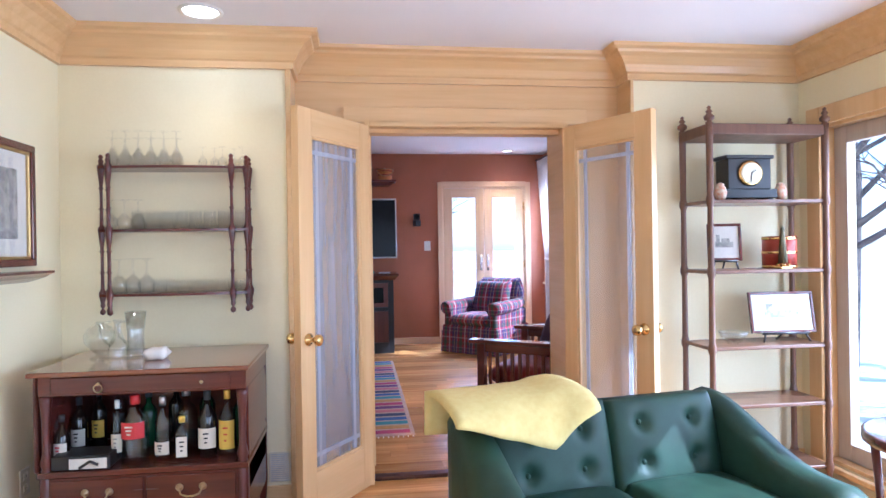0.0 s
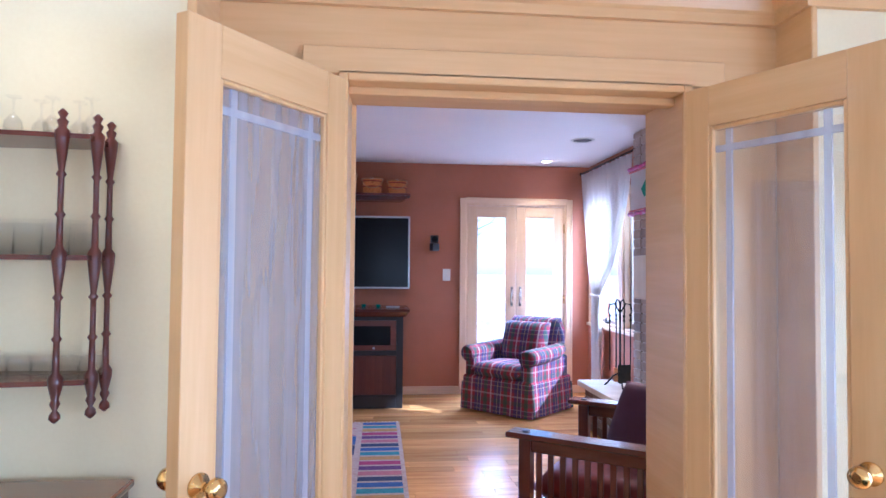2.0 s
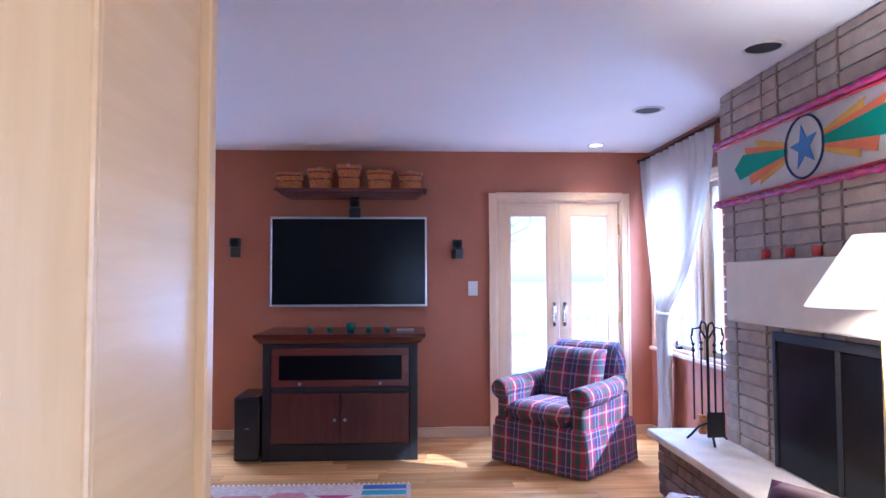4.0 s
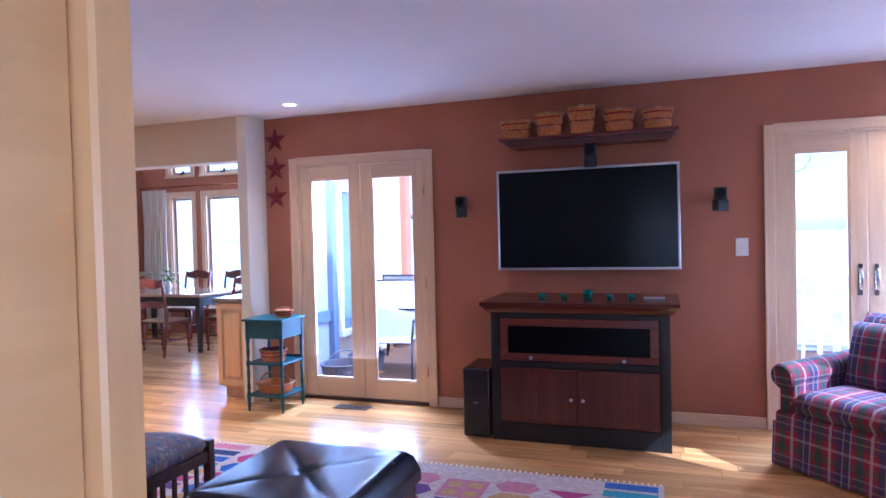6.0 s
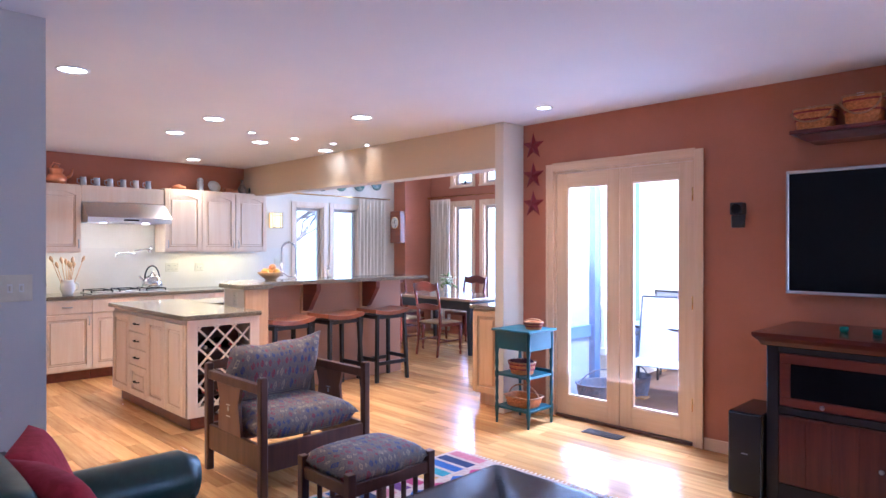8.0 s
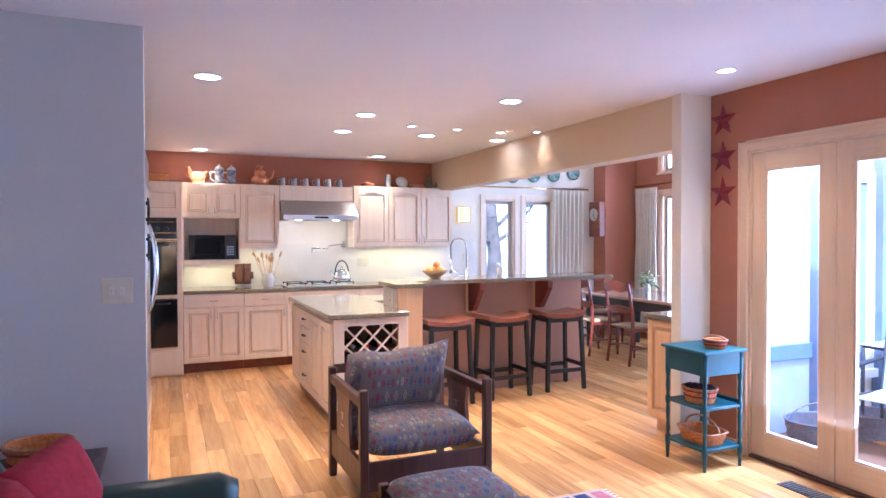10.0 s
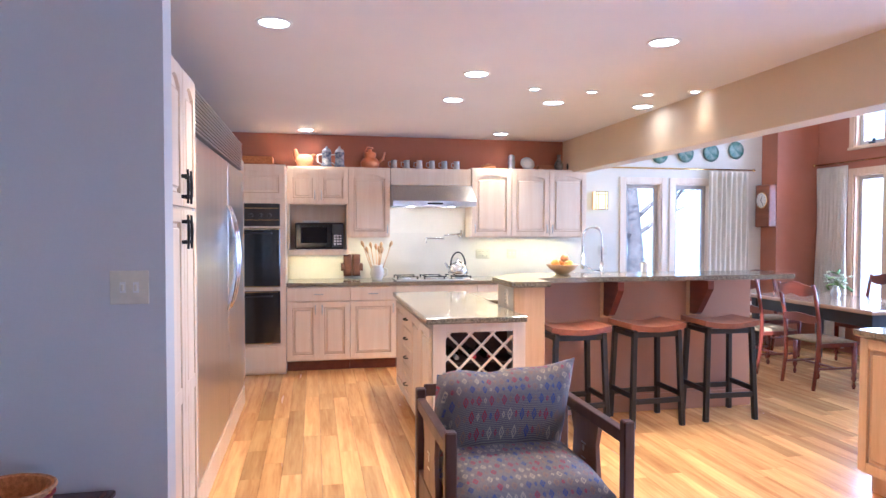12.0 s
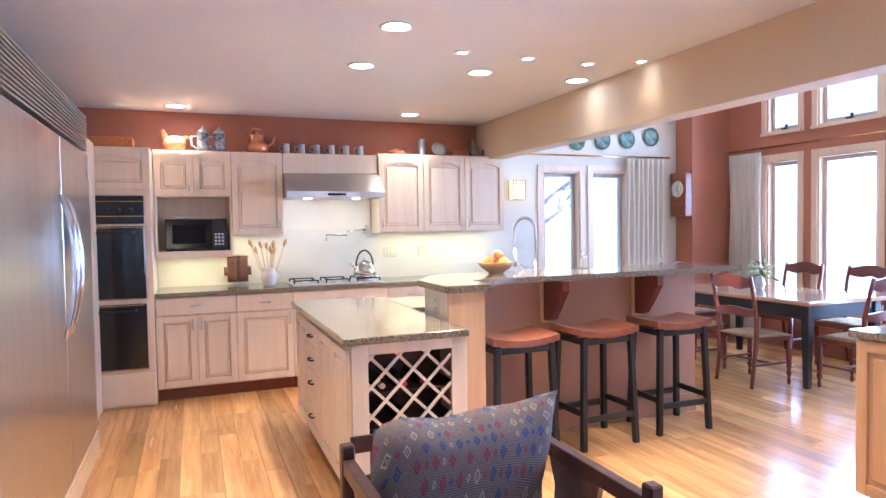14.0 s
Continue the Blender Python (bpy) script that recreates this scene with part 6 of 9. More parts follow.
def drape(name, axis, at, a0, a1, z0, z1, folds, mat, label, depth=0.03, group="", gather=None):
    """A hanging curtain in folds along axis; gather: (centre, half width, height) where it is tied back."""
    nx, nz = folds * 8, 24
    bm = bmesh.new()
    rng = random.Random(int(a0 * 100) & 1023)
    ph = [rng.uniform(0, 6.28) for _ in range(4)]
    grid = []
    for j in range(nz + 1):
        z = z0 + (z1 - z0) * j / nz
        row = []
        for i in range(nx + 1):
            u = i / nx
            b0, b1 = a0, a1
            if gather:
                c, hw, gz = gather
                if z >= gz:
                    k = ((z1 - z) / (z1 - gz)) ** 2.2
                    b0, b1 = a0 + (c - hw - a0) * k, a1 + (c + hw - a1) * k
                else:
                    k = (gz - z) / (gz - z0)
                    b0, b1 = c - hw - 0.05 * k, c + hw + 0.12 * k
            a = b0 + (b1 - b0) * u
            d = depth * (0.6 + 0.4 * math.sin(3 * z + ph[0])) * math.sin(u * folds * 2 * math.pi + 0.5 * math.sin(u * 9 + ph[1]) + 0.25 * math.sin(z * 2 + ph[2]))
            d += 0.008 * math.sin(u * 23 + z * 4 + ph[3])
            row.append(bm.verts.new((at + d, a, z) if axis == "x" else (a, at + d, z)))
        grid.append(row)
    for j in range(nz):
        for i in range(nx):
            f = bm.faces.new((grid[j][i], grid[j][i + 1], grid[j + 1][i + 1], grid[j + 1][i]))
            f.smooth = True
    ob = part(name, bm, mat)
    mod = ob.modifiers.new("thickness", "SOLIDIFY")
    mod.thickness = 0.003
    return tagged(ob, label, "curtain", group)


def rod(p0, p1, mat, label):
    bm = bmesh.new()
    add_tube(bm, [p0, p1], 0.010, 10)
    d = (Vector(p1) - Vector(p0)).normalized()
    for p, s in ((p0, -1), (p1, 1)):
        add_tube(bm, [tuple(Vector(p) + d * s * 0.0), tuple(Vector(p) + d * s * 0.02), tuple(Vector(p) + d * s * 0.04)], [0.010, 0.020, 0.006], 10)
    return tagged(part("curtain_rod", bm, mat), label, "curtain rod")


drape("curtain", "x", KW + 0.08, 11.68, 12.26, 0.06, 2.24, 8, M_CLOTHC, "cream pleated curtain drawn to the corner", 0.028)
drape("curtain", "y", DIN_Y2 - 0.08, -6.76, -6.30, 0.06, 2.27, 8, M_CLOTHC, "cream pleated curtain beside the tall windows", 0.028)
rod((KW + 0.08, 10.30, 2.26), (KW + 0.08, 12.30, 2.26), M_BRASS, "thin brass curtain rod above the kitchen windows")
rod((-6.80, DIN_Y2 - 0.08, 2.31), (-2.8, DIN_Y2 - 0.08, 2.31), M_BRASS, "thin brass curtain rod above the tall windows")

# ---- family room ----
tv = thing("television", (0.547, 9.985, 1.16), "large flat dark television in a silver frame, tilted on the wall", "television")
R = Euler((radians(2.0), 0, 0)).to_matrix().to_4x4()
box("screen", (-0.672, 0.672, -0.078, -0.072, 0.02, 0.775), M_SCREEN, tv, "dark glossy screen", bevel=0)
bm = bmesh.new()
for d in ((-0.69, 0.69, 0.775, 0.795), (-0.69, 0.69, 0, 0.02), (-0.69, -0.672, 0.02, 0.775), (0.672, 0.69, 0.02, 0.775)):
    add_box(bm, d[0], d[1], -0.085, -0.045, d[2], d[3], bevel=0.004)
part("bezel", bm, M_SILVER, tv, "silver frame")
box("body", (-0.67, 0.67, -0.072, -0.03, 0.02, 0.775), M_BLACK, tv)
box("bracket", (-0.25, 0.25, -0.03, 0, 0.2, 0.6), M_BLACK, tv)


def speaker(x, z, y=9.985):
    e = thing("wall_speaker", (x, y, z), "small black double-cube speaker on a wall bracket", "speaker", "wall speakers")
    box("bracket", (-0.015, 0.015, -0.06, 0, -0.03, 0.03), M_BLACK, e)
    box("upper_cube", (-0.042, 0.042, -0.14, -0.06, 0.002, 0.085), M_BLACK, e, bevel=0.006)
    box("lower_cube", (-0.042, 0.042, -0.14, -0.06, -0.085, -0.002), M_BLACK, e, bevel=0.006, rot=Matrix.Translation((0, -0.1, 0)) @ Euler((0, 0, radians(24))).to_matrix().to_4x4() @ Matrix.Translation((0, 0.1, 0)))
    bm = bmesh.new()
    add_turned(bm, [(0.032, 0), (0.026, 0.003)], 16, m=pose(0, -0.14, 0.043, 90))
    part("speaker_grille", bm, M_SCREEN, e)
    return e


sp = speaker(-0.438, 1.68)
copy_thing(sp, pose(1.506, 9.985, 1.665))
copy_thing(sp, pose(0.60, 9.985, 2.03))

sh = thing("wall_shelf", (0.577, 9.985, 2.115), "dark red wooden wall shelf with a curved edge above the television", "shelf")
box("board", (-0.655, 0.655, -0.24, 0, 0.05, 0.075), M_MAHOGR, sh, bevel=0.006, seg=2)
bm = bmesh.new()
add_prism(bm, [(-0.63, 0.05), (0.63, 0.05), (0.60, 0.02), (0.56, 0.0), (-0.56, 0.0), (-0.60, 0.02)], -0.21, -0.0)
part("apron", bm, M_MAHOG, sh)


def basket(name, at, rx, ry, h, label, handle=True, turn=0, group="", taper=0.82, square=False, band=True, lid=False, liner=None):
    """A woven splint basket with hoops, coloured bands and a bentwood handle."""
    e = thing(name, at, label, "basket", group, turn)
    seg, rows = 28, 7

    def pt(a, k, grow=0.0):
        c, s = math.cos(a), math.sin(a)
        if square:
            p = 4.0
            r = (abs(c) ** p + abs(s) ** p) ** (-1 / p)
            c, s = c * r, s * r
        f = taper + (1 - taper) * k
        return Vector((c * (rx * f + grow), s * (ry * f + grow), h * k))

    bm = bmesh.new()
    base_ring = [bm.verts.new(pt(2 * math.pi * i / seg, 0)) for i in range(seg)]
    bm.faces.new(base_ring[::-1])
    rings = [base_ring]
    for j in range(1, rows * 2 + 1):
        rings.append([bm.verts.new(pt(2 * math.pi * i / seg, j / rows / 2, 0.0035 if (i + j // 2) % 2 else -0.001)) for i in range(seg)])
    for a, b in zip(rings, rings[1:]):
        for i in range(seg):
            bm.faces.new((a[i], a[(i + 1) % seg], b[(i + 1) % seg], b[i]))
    ins = [bm.verts.new(pt(2 * math.pi * i / seg, 0.98, -0.008)) for i in range(seg)]
    bot = [bm.verts.new(pt(2 * math.pi * i / seg, 0.08, -0.008)) for i in range(seg)]
    for i in range(seg):
        j = (i + 1) % seg
        bm.faces.new((rings[-1][i], rings[-1][j], ins[j], ins[i]))
        bm.faces.new((ins[i], ins[j], bot[j], bot[i]))
    bm.faces.new(bot)
    part("body", bm, M_WICKER, e, "woven honey-brown splints")
    bm = bmesh.new()
    loop = [pt(2 * math.pi * i / seg, 0.97, 0.005) for i in range(seg + 1)]
    add_tube(bm, loop, 0.006, 6)
    part("rim", bm, M_WICKERRIM, e, "wrapped rim")
    if band:
        bm = bmesh.new()
        add_tube(bm, [pt(2 * math.pi * i / seg, 0.80, 0.004) for i in range(seg + 1)], 0.006, 5)
        add_tube(bm, [pt(2 * math.pi * i / seg, 0.45, 0.003) for i in range(seg + 1)], 0.006, 5)
        part("band", bm, M_WICKERRED, e, "red woven band")
    if handle:
        bm = bmesh.new()
        k = 1.0 if handle is True else handle
        if handle == "down":
            add_tube(bm, [(rx * 1.02 * math.cos(a), -ry * 1.06 - 0.004 if abs(math.cos(a)) < 0.97 else 0, h * 0.92 - 0.6 * h * math.sin(a)) for a in [math.pi * i / 12 for i in range(13)]], 0.006, 6)
        else:
            add_tube(bm, [(rx * 1.0 * math.cos(a), 0, h * 0.85 + (h * 0.9 * k) * math.sin(a)) for a in [math.pi * i / 12 for i in range(13)]], 0.007, 6)
        part("handle", bm, M_WICKERRIM, e, "bentwood handle")
    if liner:
        bm = bmesh.new()
        rr = random.Random(int(rx * 1000))
        for i in range(46):
            a, q = rr.uniform(0, 6.28), math.sqrt(rr.random()) * 0.8
            bmesh.ops.create_icosphere(bm, subdivisions=1, radius=rr.uniform(0.016, 0.026), matrix=Matrix.Translation((math.cos(a) * q * rx, math.sin(a) * q * ry, h * (0.88 + 0.12 * (1 - q)))))
        part("filling", bm, liner, e, "dark dried filling")
    return e


M_WICKERRIM = shade("wicker_rim", (0.50, 0.27, 0.12), (0.34, 0.16, 0.06), 0.5, scale=40, bump=0.3)
for x, rx, ry, h, sq, hd in ((0.045, 0.115, 0.09, 0.12, True, "down"), (0.305, 0.105, 0.09, 0.155, True, "down"), (0.555, 0.10, 0.095, 0.185, True, "down"), (0.82, 0.112, 0.095, 0.145, False, "down"), (1.09, 0.105, 0.09, 0.13, False, "down")):
    e = basket("shelf_basket", (x, 9.85, 2.191), rx, ry, h * 1.12, "honey-brown woven basket with red bands on the shelf above the television", hd, 0, "row of baskets on the shelf", square=sq)
    bm = bmesh.new()
    add_box(bm, -0.02, 0.02, -ry - 0.006, -ry - 0.002, h * 1.04, h * 1.14)
    part("tag", bm, M_CERAMIC, e, "small white tag")

# television cabinet
cn = thing("television_cabinet", (0, 0, 0), "black and cherry television cabinet with a dark glass flap", "cabinet")
cx0, cx1, cy = -0.05, 1.15, 9.27
box("body", (cx0, cx1, cy + 0.02, 9.96, 0.06, 0.90), M_BLACK, cn)
for d in ((cx0, cx0 + 0.065, cy, cy + 0.02, 0.0, 0.90), (cx1 - 0.065, cx1, cy, cy + 0.02, 0.0, 0.90), (cx0 + 0.065, cx1 - 0.065, cy, cy + 0.02, 0.0, 0.13), (cx0 + 0.065, cx1 - 0.065, cy, cy + 0.02, 0.525, 0.565), (cx0 + 0.065, cx1 - 0.065, cy, cy + 0.02, 0.87, 0.90)):
    box("face_frame", d, M_BLACK, cn)
flap = box("flap", (cx0 + 0.07, cx1 - 0.07, cy - 0.005, cy + 0.015, 0.57, 0.62), M_CHERRY, cn)
for d in ((cx0 + 0.07, cx1 - 0.07, 0.81, 0.865), (cx0 + 0.07, cx0 + 0.125, 0.62, 0.81), (cx1 - 0.125, cx1 - 0.07, 0.62, 0.81)):
    box("flap_rail", (d[0], d[1], cy - 0.005, cy + 0.015, d[2], d[3]), M_CHERRY, flap)
box("flap_glass", (cx0 + 0.125, cx1 - 0.125, cy + 0.002, cy + 0.008, 0.62, 0.81), M_SCREEN, flap, "dark glass", bevel=0)
for x in (0.24, 0.86):
    bm = bmesh.new()
    add_turned(bm, [(0.006, 0), (0.006, 0.012), (0.013, 0.02), (0.008, 0.028)], 12, m=pose(x, cy - 0.005, 0.595, 90))
    part("knob", bm, M_PEWTER, cn)
for a, b, kx in ((cx0 + 0.068, 0.548, 0.51), (0.552, cx1 - 0.068, 0.59)):
    d = box("door", (a, b, cy - 0.012, cy + 0.004, 0.135, 0.52), M_CHERRYDARK, cn, bevel=0.004)
    for i in range(4):
        q0, q1 = a + 0.012 + (b - a - 0.024) * i / 4, a + 0.012 + (b - a - 0.024) * (i + 1) / 4
        box("veneer_board", (q0 + 0.001, q1 - 0.001, cy - 0.0145, cy - 0.012, 0.147, 0.508), M_CHERRYDARK, d, bevel=0.001)
    bm = bmesh.new()
    add_turned(bm, [(0.006, 0), (0.006, 0.012), (0.013, 0.02), (0.008, 0.028)], 12, m=pose(kx, cy - 0.016, 0.32, 90))
    part("knob", bm, M_PEWTER, d)
bm = bmesh.new()
prof = [(0.0, 0.90), (0.02, 0.905), (0.035, 0.93), (0.06, 0.955), (0.062, 0.978)]
rings = []
for o, z in prof:
    rings.append([bm.verts.new(p) for p in ((cx0 - o, cy - o, z), (cx1 + o, cy - o, z), (cx1 + o, 9.96, z), (cx0 - o, 9.96, z))])
for a, b in zip(rings, rings[1:]):
    for i in range(4):
        bm.faces.new((a[i], a[(i + 1) % 4], b[(i + 1) % 4], b[i]))
bm.faces.new(rings[0][::-1])
bm.faces.new(rings[-1])
part("top", bm, M_MAHOG, cn, "dark red moulded top")
for x in (0.27, 0.43, 0.60, 0.75, 0.90):
    big = abs(x - 0.60) < 0.01
    e = thing("candle_cup", (x, 9.55, 0.979), "jade green glass candle cup on the television cabinet", "candle holder", "row of green candle cups")
    bm = bmesh.new()
    r, h = (0.034, 0.06) if big else (0.024, 0.03)
    add_turned(bm, [(r * 0.8, 0), (r, h * 0.4), (r, h), (r * 0.85, h), (r * 0.8, h * 0.3)], 16)
    part("cup", bm, M_JADE, e)
tagged(box("remote_control", (0.98, 1.12, 9.52, 9.56, 0.979, 0.992), M_SILVER, bevel=0.004), "slim grey remote control lying on the television cabinet", "remote control")
sub = thing("subwoofer", (-0.255, 9.24, 0), "black box subwoofer standing beside the television cabinet", "speaker")
box("body", (0, 0.195, 0, 0.40, 0.015, 0.50), M_BLACKG, sub, bevel=0.008)
box("front_panel", (0.008, 0.187, -0.006, 0.0, 0.03, 0.49), M_BLACK, sub, bevel=0.002)
box("badge", (0.08, 0.115, -0.008, -0.006, 0.26, 0.264), M_SILVER, sub, bevel=0)

# stars
for z in (2.362, 2.10, 1.844):
    e = thing("wall_star", (-2.25, 9.985, z), "dark red folded metal star on the terracotta wall", "wall star", "column of red stars")
    bm = bmesh.new()
    c = bm.verts.new((0, -0.035, 0))
    ring = []
    for i in range(10):
        a, r = math.pi / 2 + i * math.pi / 5, 0.125 if i % 2 == 0 else 0.05
        ring.append(bm.verts.new((r * math.cos(a), -0.004, r * math.sin(a))))
    bk = bm.verts.new((0, 0, 0))
    for i in range(10):
        bm.faces.new((c, ring[i], ring[(i + 1) % 10]))
        bm.faces.new((bk, ring[(i + 1) % 10], ring[i]))
    part("star", bm, M_REDSTAR, e)

# teal stand with baskets
ts = thing("side_stand", (-2.07, 9.62, 0), "teal painted three-tier wooden stand beside the post", "side table")
box("top", (-0.20, 0.20, -0.19, 0.19, 0.765, 0.785), M_TEAL, ts, bevel=0.006, seg=2)
box("drawer_box", (-0.175, 0.175, -0.165, 0.165, 0.62, 0.765), M_TEAL, ts)
box("shelf", (-0.175, 0.175, -0.165, 0.165, 0.395, 0.415), M_TEAL, ts)
box("shelf", (-0.175, 0.175, -0.165, 0.165, 0.125, 0.145), M_TEAL, ts)
box("shelf_rail", (-0.175, 0.175, 0.155, 0.165, 0.415, 0.44), M_TEAL, ts)
for s in (-1, 1):
    for t in (-1, 1):
        bm = bmesh.new()
        add_turned(bm, [(0.010, 0), (0.014, 0.08), (0.018, 0.12), (0.018, 0.15), (0.010, 0.17), (0.015, 0.20), (0.011, 0.25), (0.015, 0.34), (0.010, 0.37), (0.018, 0.39), (0.018, 0.42), (0.010, 0.44), (0.016, 0.50), (0.012, 0.56), (0.018, 0.60), (0.018, 0.765)], 12, (s * 0.165, t * 0.155, 0))
        part("leg", bm, M_TEAL, ts)
basket("small_basket", (-1.97, 9.62, 0.786), 0.075, 0.06, 0.06, "small woven basket with a handle on the teal stand", 0.6, 20, band=True)
basket("round_basket", (-2.06, 9.58, 0.416), 0.115, 0.10, 0.10, "round woven basket filled with dark potpourri on the teal stand", False, 0, liner=shade("dark_potpourri", (0.06, 0.015, 0.03), rough=0.8))
basket("tray_basket", (-2.06, 9.60, 0.146), 0.15, 0.11, 0.085, "long low woven basket with a tall handle on the teal stand", 1.3, 0, square=True, band=False)

# floor grilles
def floor_grille(x, y, sx, sy, mat, label):
    e = thing("floor_vent", (x, y, 0), label, "vent")
    bm = bmesh.new()
    add_box(bm, -sx, sx, -sy, sy, 0, 0.003)
    part("frame", bm, mat, e)
    bm = bmesh.new()
    for i in range(14):
        u = -sx + 0.015 + (2 * sx - 0.03) * i / 13
        add_box(bm, u - 0.003, u + 0.003, -sy + 0.01, sy - 0.01, 0.003, 0.007)
    part("slats", bm, M_PEWTER, e)


floor_grille(-1.42, 9.78, 0.16, 0.065, M_BLACK, "dark metal floor vent in front of the deck doors")

# kilim rug
rug = thing("kilim_rug", (-1.95, 5.76, 0), "multicoloured kilim rug with bars and hourglass motifs", "rug")
RX, RY = 3.05, 2.92
box("weave", (0, RX, 0, RY, 0.0015, 0.007), M_RUGBASE, rug, bevel=0.002)
RUGC = [shade("rug_" + n, c, tuple(k * 0.75 for k in c), 0.95, scale=40, fine=350, bump=0.5) for n, c in
        (("magenta", (0.38, 0.03, 0.12)), ("blue", (0.04, 0.10, 0.30)), ("purple", (0.12, 0.03, 0.14)), ("teal", (0.06, 0.25, 0.28)), ("pink", (0.50, 0.16, 0.18)), ("mustard", (0.50, 0.27, 0.07)), ("navy", (0.02, 0.03, 0.09)), ("clay", (0.40, 0.10, 0.05)))]
rbm = [bmesh.new() for _ in RUGC]
rng = random.Random(21)


def flat(k, pts, z=0.0085):
    vs = [rbm[k].verts.new((x, y, z)) for x, y in pts]
    rbm[k].faces.new(vs)


for i in range(2):
    for j in range(int(RY / 0.115)):
        y0 = 0.05 + j * 0.115
        if y0 + 0.09 > RY:
            continue
        for x0 in ((RX - 0.32,) if i == 0 else (0.03,)):
            k = (j * 5 + i * 3) % 7
            flat(k, [(x0, y0), (x0 + 0.29, y0), (x0 + 0.29, y0 + 0.085), (x0, y0 + 0.085)])
x = 0.36
col = 0
while x < RX - 0.36:
    w = 0.26
    y = 0.06
    while y < RY - 0.2:
        h = 0.15
        kind = (col + int(y * 3)) % 4
        a, b = rng.randrange(8), rng.randrange(8)
        if col % 2 == 0:
            flat(a, [(x + 0.05, y), (x + w - 0.05, y), (x + w, y + h / 2), (x + w - 0.05, y + h), (x + 0.05, y + h), (x, y + h / 2)])
            y += h + 0.02
        elif kind < 2:
            flat(a, [(x, y), (x + w, y), (x + w, y + h * 1.7), (x, y + h * 1.7)])
            for q in range(2):
                for p in range(2):
                    flat(b if b != a else (b + 1) % 8, [(x + 0.03 + q * 0.12, y + 0.02 + p * 0.12), (x + 0.11 + q * 0.12, y + 0.02 + p * 0.12), (x + 0.11 + q * 0.12, y + 0.10 + p * 0.12), (x + 0.03 + q * 0.12, y + 0.10 + p * 0.12)], 0.0092)
            y += h * 1.7 + 0.02
        else:
            flat(a, [(x, y), (x + w, y), (x + w / 2, y + h * 0.8)])
            flat(b, [(x, y + h * 1.6), (x + w / 2, y + h * 0.85), (x + w, y + h * 1.6)])
            y += h * 1.6 + 0.02
    x += w + 0.035
    col += 1
for b_, m_ in zip(rbm, RUGC):
    part("woven_motif", b_, m_, rug)["kind"] = "stuff"
bm = bmesh.new()
for i in range(90):
    for yy, s in ((0, -1), (RY, 1)):
        xx = RX * (i + 0.5) / 90
        add_box(bm, xx - 0.004, xx + 0.004, min(yy, yy + s * 0.03), max(yy, yy + s * 0.03), 0.002, 0.005)
part("fringe", bm, M_CLOTHC, rug, "short cream fringe")

# leather ottoman
ot = thing("ottoman", (-0.40, 7.36, 0), "large square black leather ottoman with a tufted centre", "ottoman")
box("frame", (-0.375, 0.375, -0.375, 0.375, 0.12, 0.30), M_OAK, ot, "dark wood frame")
bm = bmesh.new()
n = 30
grid = []
for i in range(n + 1):
    row = []
    for j in range(n + 1):
        u, v = -1 + 2 * i / n, -1 + 2 * j / n
        e_ = max(abs(u), abs(v))
        z = 0.43 - 0.10 * max(0, (e_ - 0.86) / 0.14) ** 2
        r2 = u * u + v * v
        z -= 0.035 * math.exp(-r2 / 0.006)
        z -= 0.010 * math.exp(-(abs(abs(u) - abs(v)) ** 2) / 0.0012) * min(1, 1.6 * (1 - e_) + 0.15)
        z += 0.006 * math.sin(9 * u + 2 * v) * math.exp(-r2 * 3)
        row.append(bm.verts.new((u * 0.395, v * 0.395, z)))
    grid.append(row)
for i in range(n):
    for j in range(n):
        f = bm.faces.new((grid[i][j], grid[i + 1][j], grid[i + 1][j + 1], grid[i][j + 1]))
        f.smooth = True
edge = [grid[i][0] for i in range(n + 1)] + [grid[n][j] for j in range(1, n + 1)] + [grid[i][n] for i in range(n - 1, -1, -1)] + [grid[0][j] for j in range(n - 1, 0, -1)]
low = [bm.verts.new((v.co.x, v.co.y, 0.28)) for v in edge]
for i in range(len(edge)):
    j = (i + 1) % len(edge)
    bm.faces.new((edge[j], edge[i], low[i], low[j]))
bm.faces.new(low)
part("cushion", bm, M_BLKLEATHER, ot, "black leather tufted top")
bm = bmesh.new()
bmesh.ops.create_uvsphere(bm, u_segments=12, v_segments=8, radius=0.016, matrix=Matrix.Translation((0, 0, 0.402)))
part("button", bm, M_BLKLEATHER, ot)
for s in (-1, 1):
    for t in (-1, 1):
        box("leg", (s * 0.35 - 0.025, s * 0.35 + 0.025, t * 0.35 - 0.025, t * 0.35 + 0.025, 0, 0.12), M_OAK, ot)

# open-arm oak chair with tapestry cushions: faces +x
mc = thing("armchair", (-2.49, 7.63, 0), "dark oak open-arm craftsman chair with tapestry seat and back cushion", "armchair")
HX, HY = 0.35, 0.375
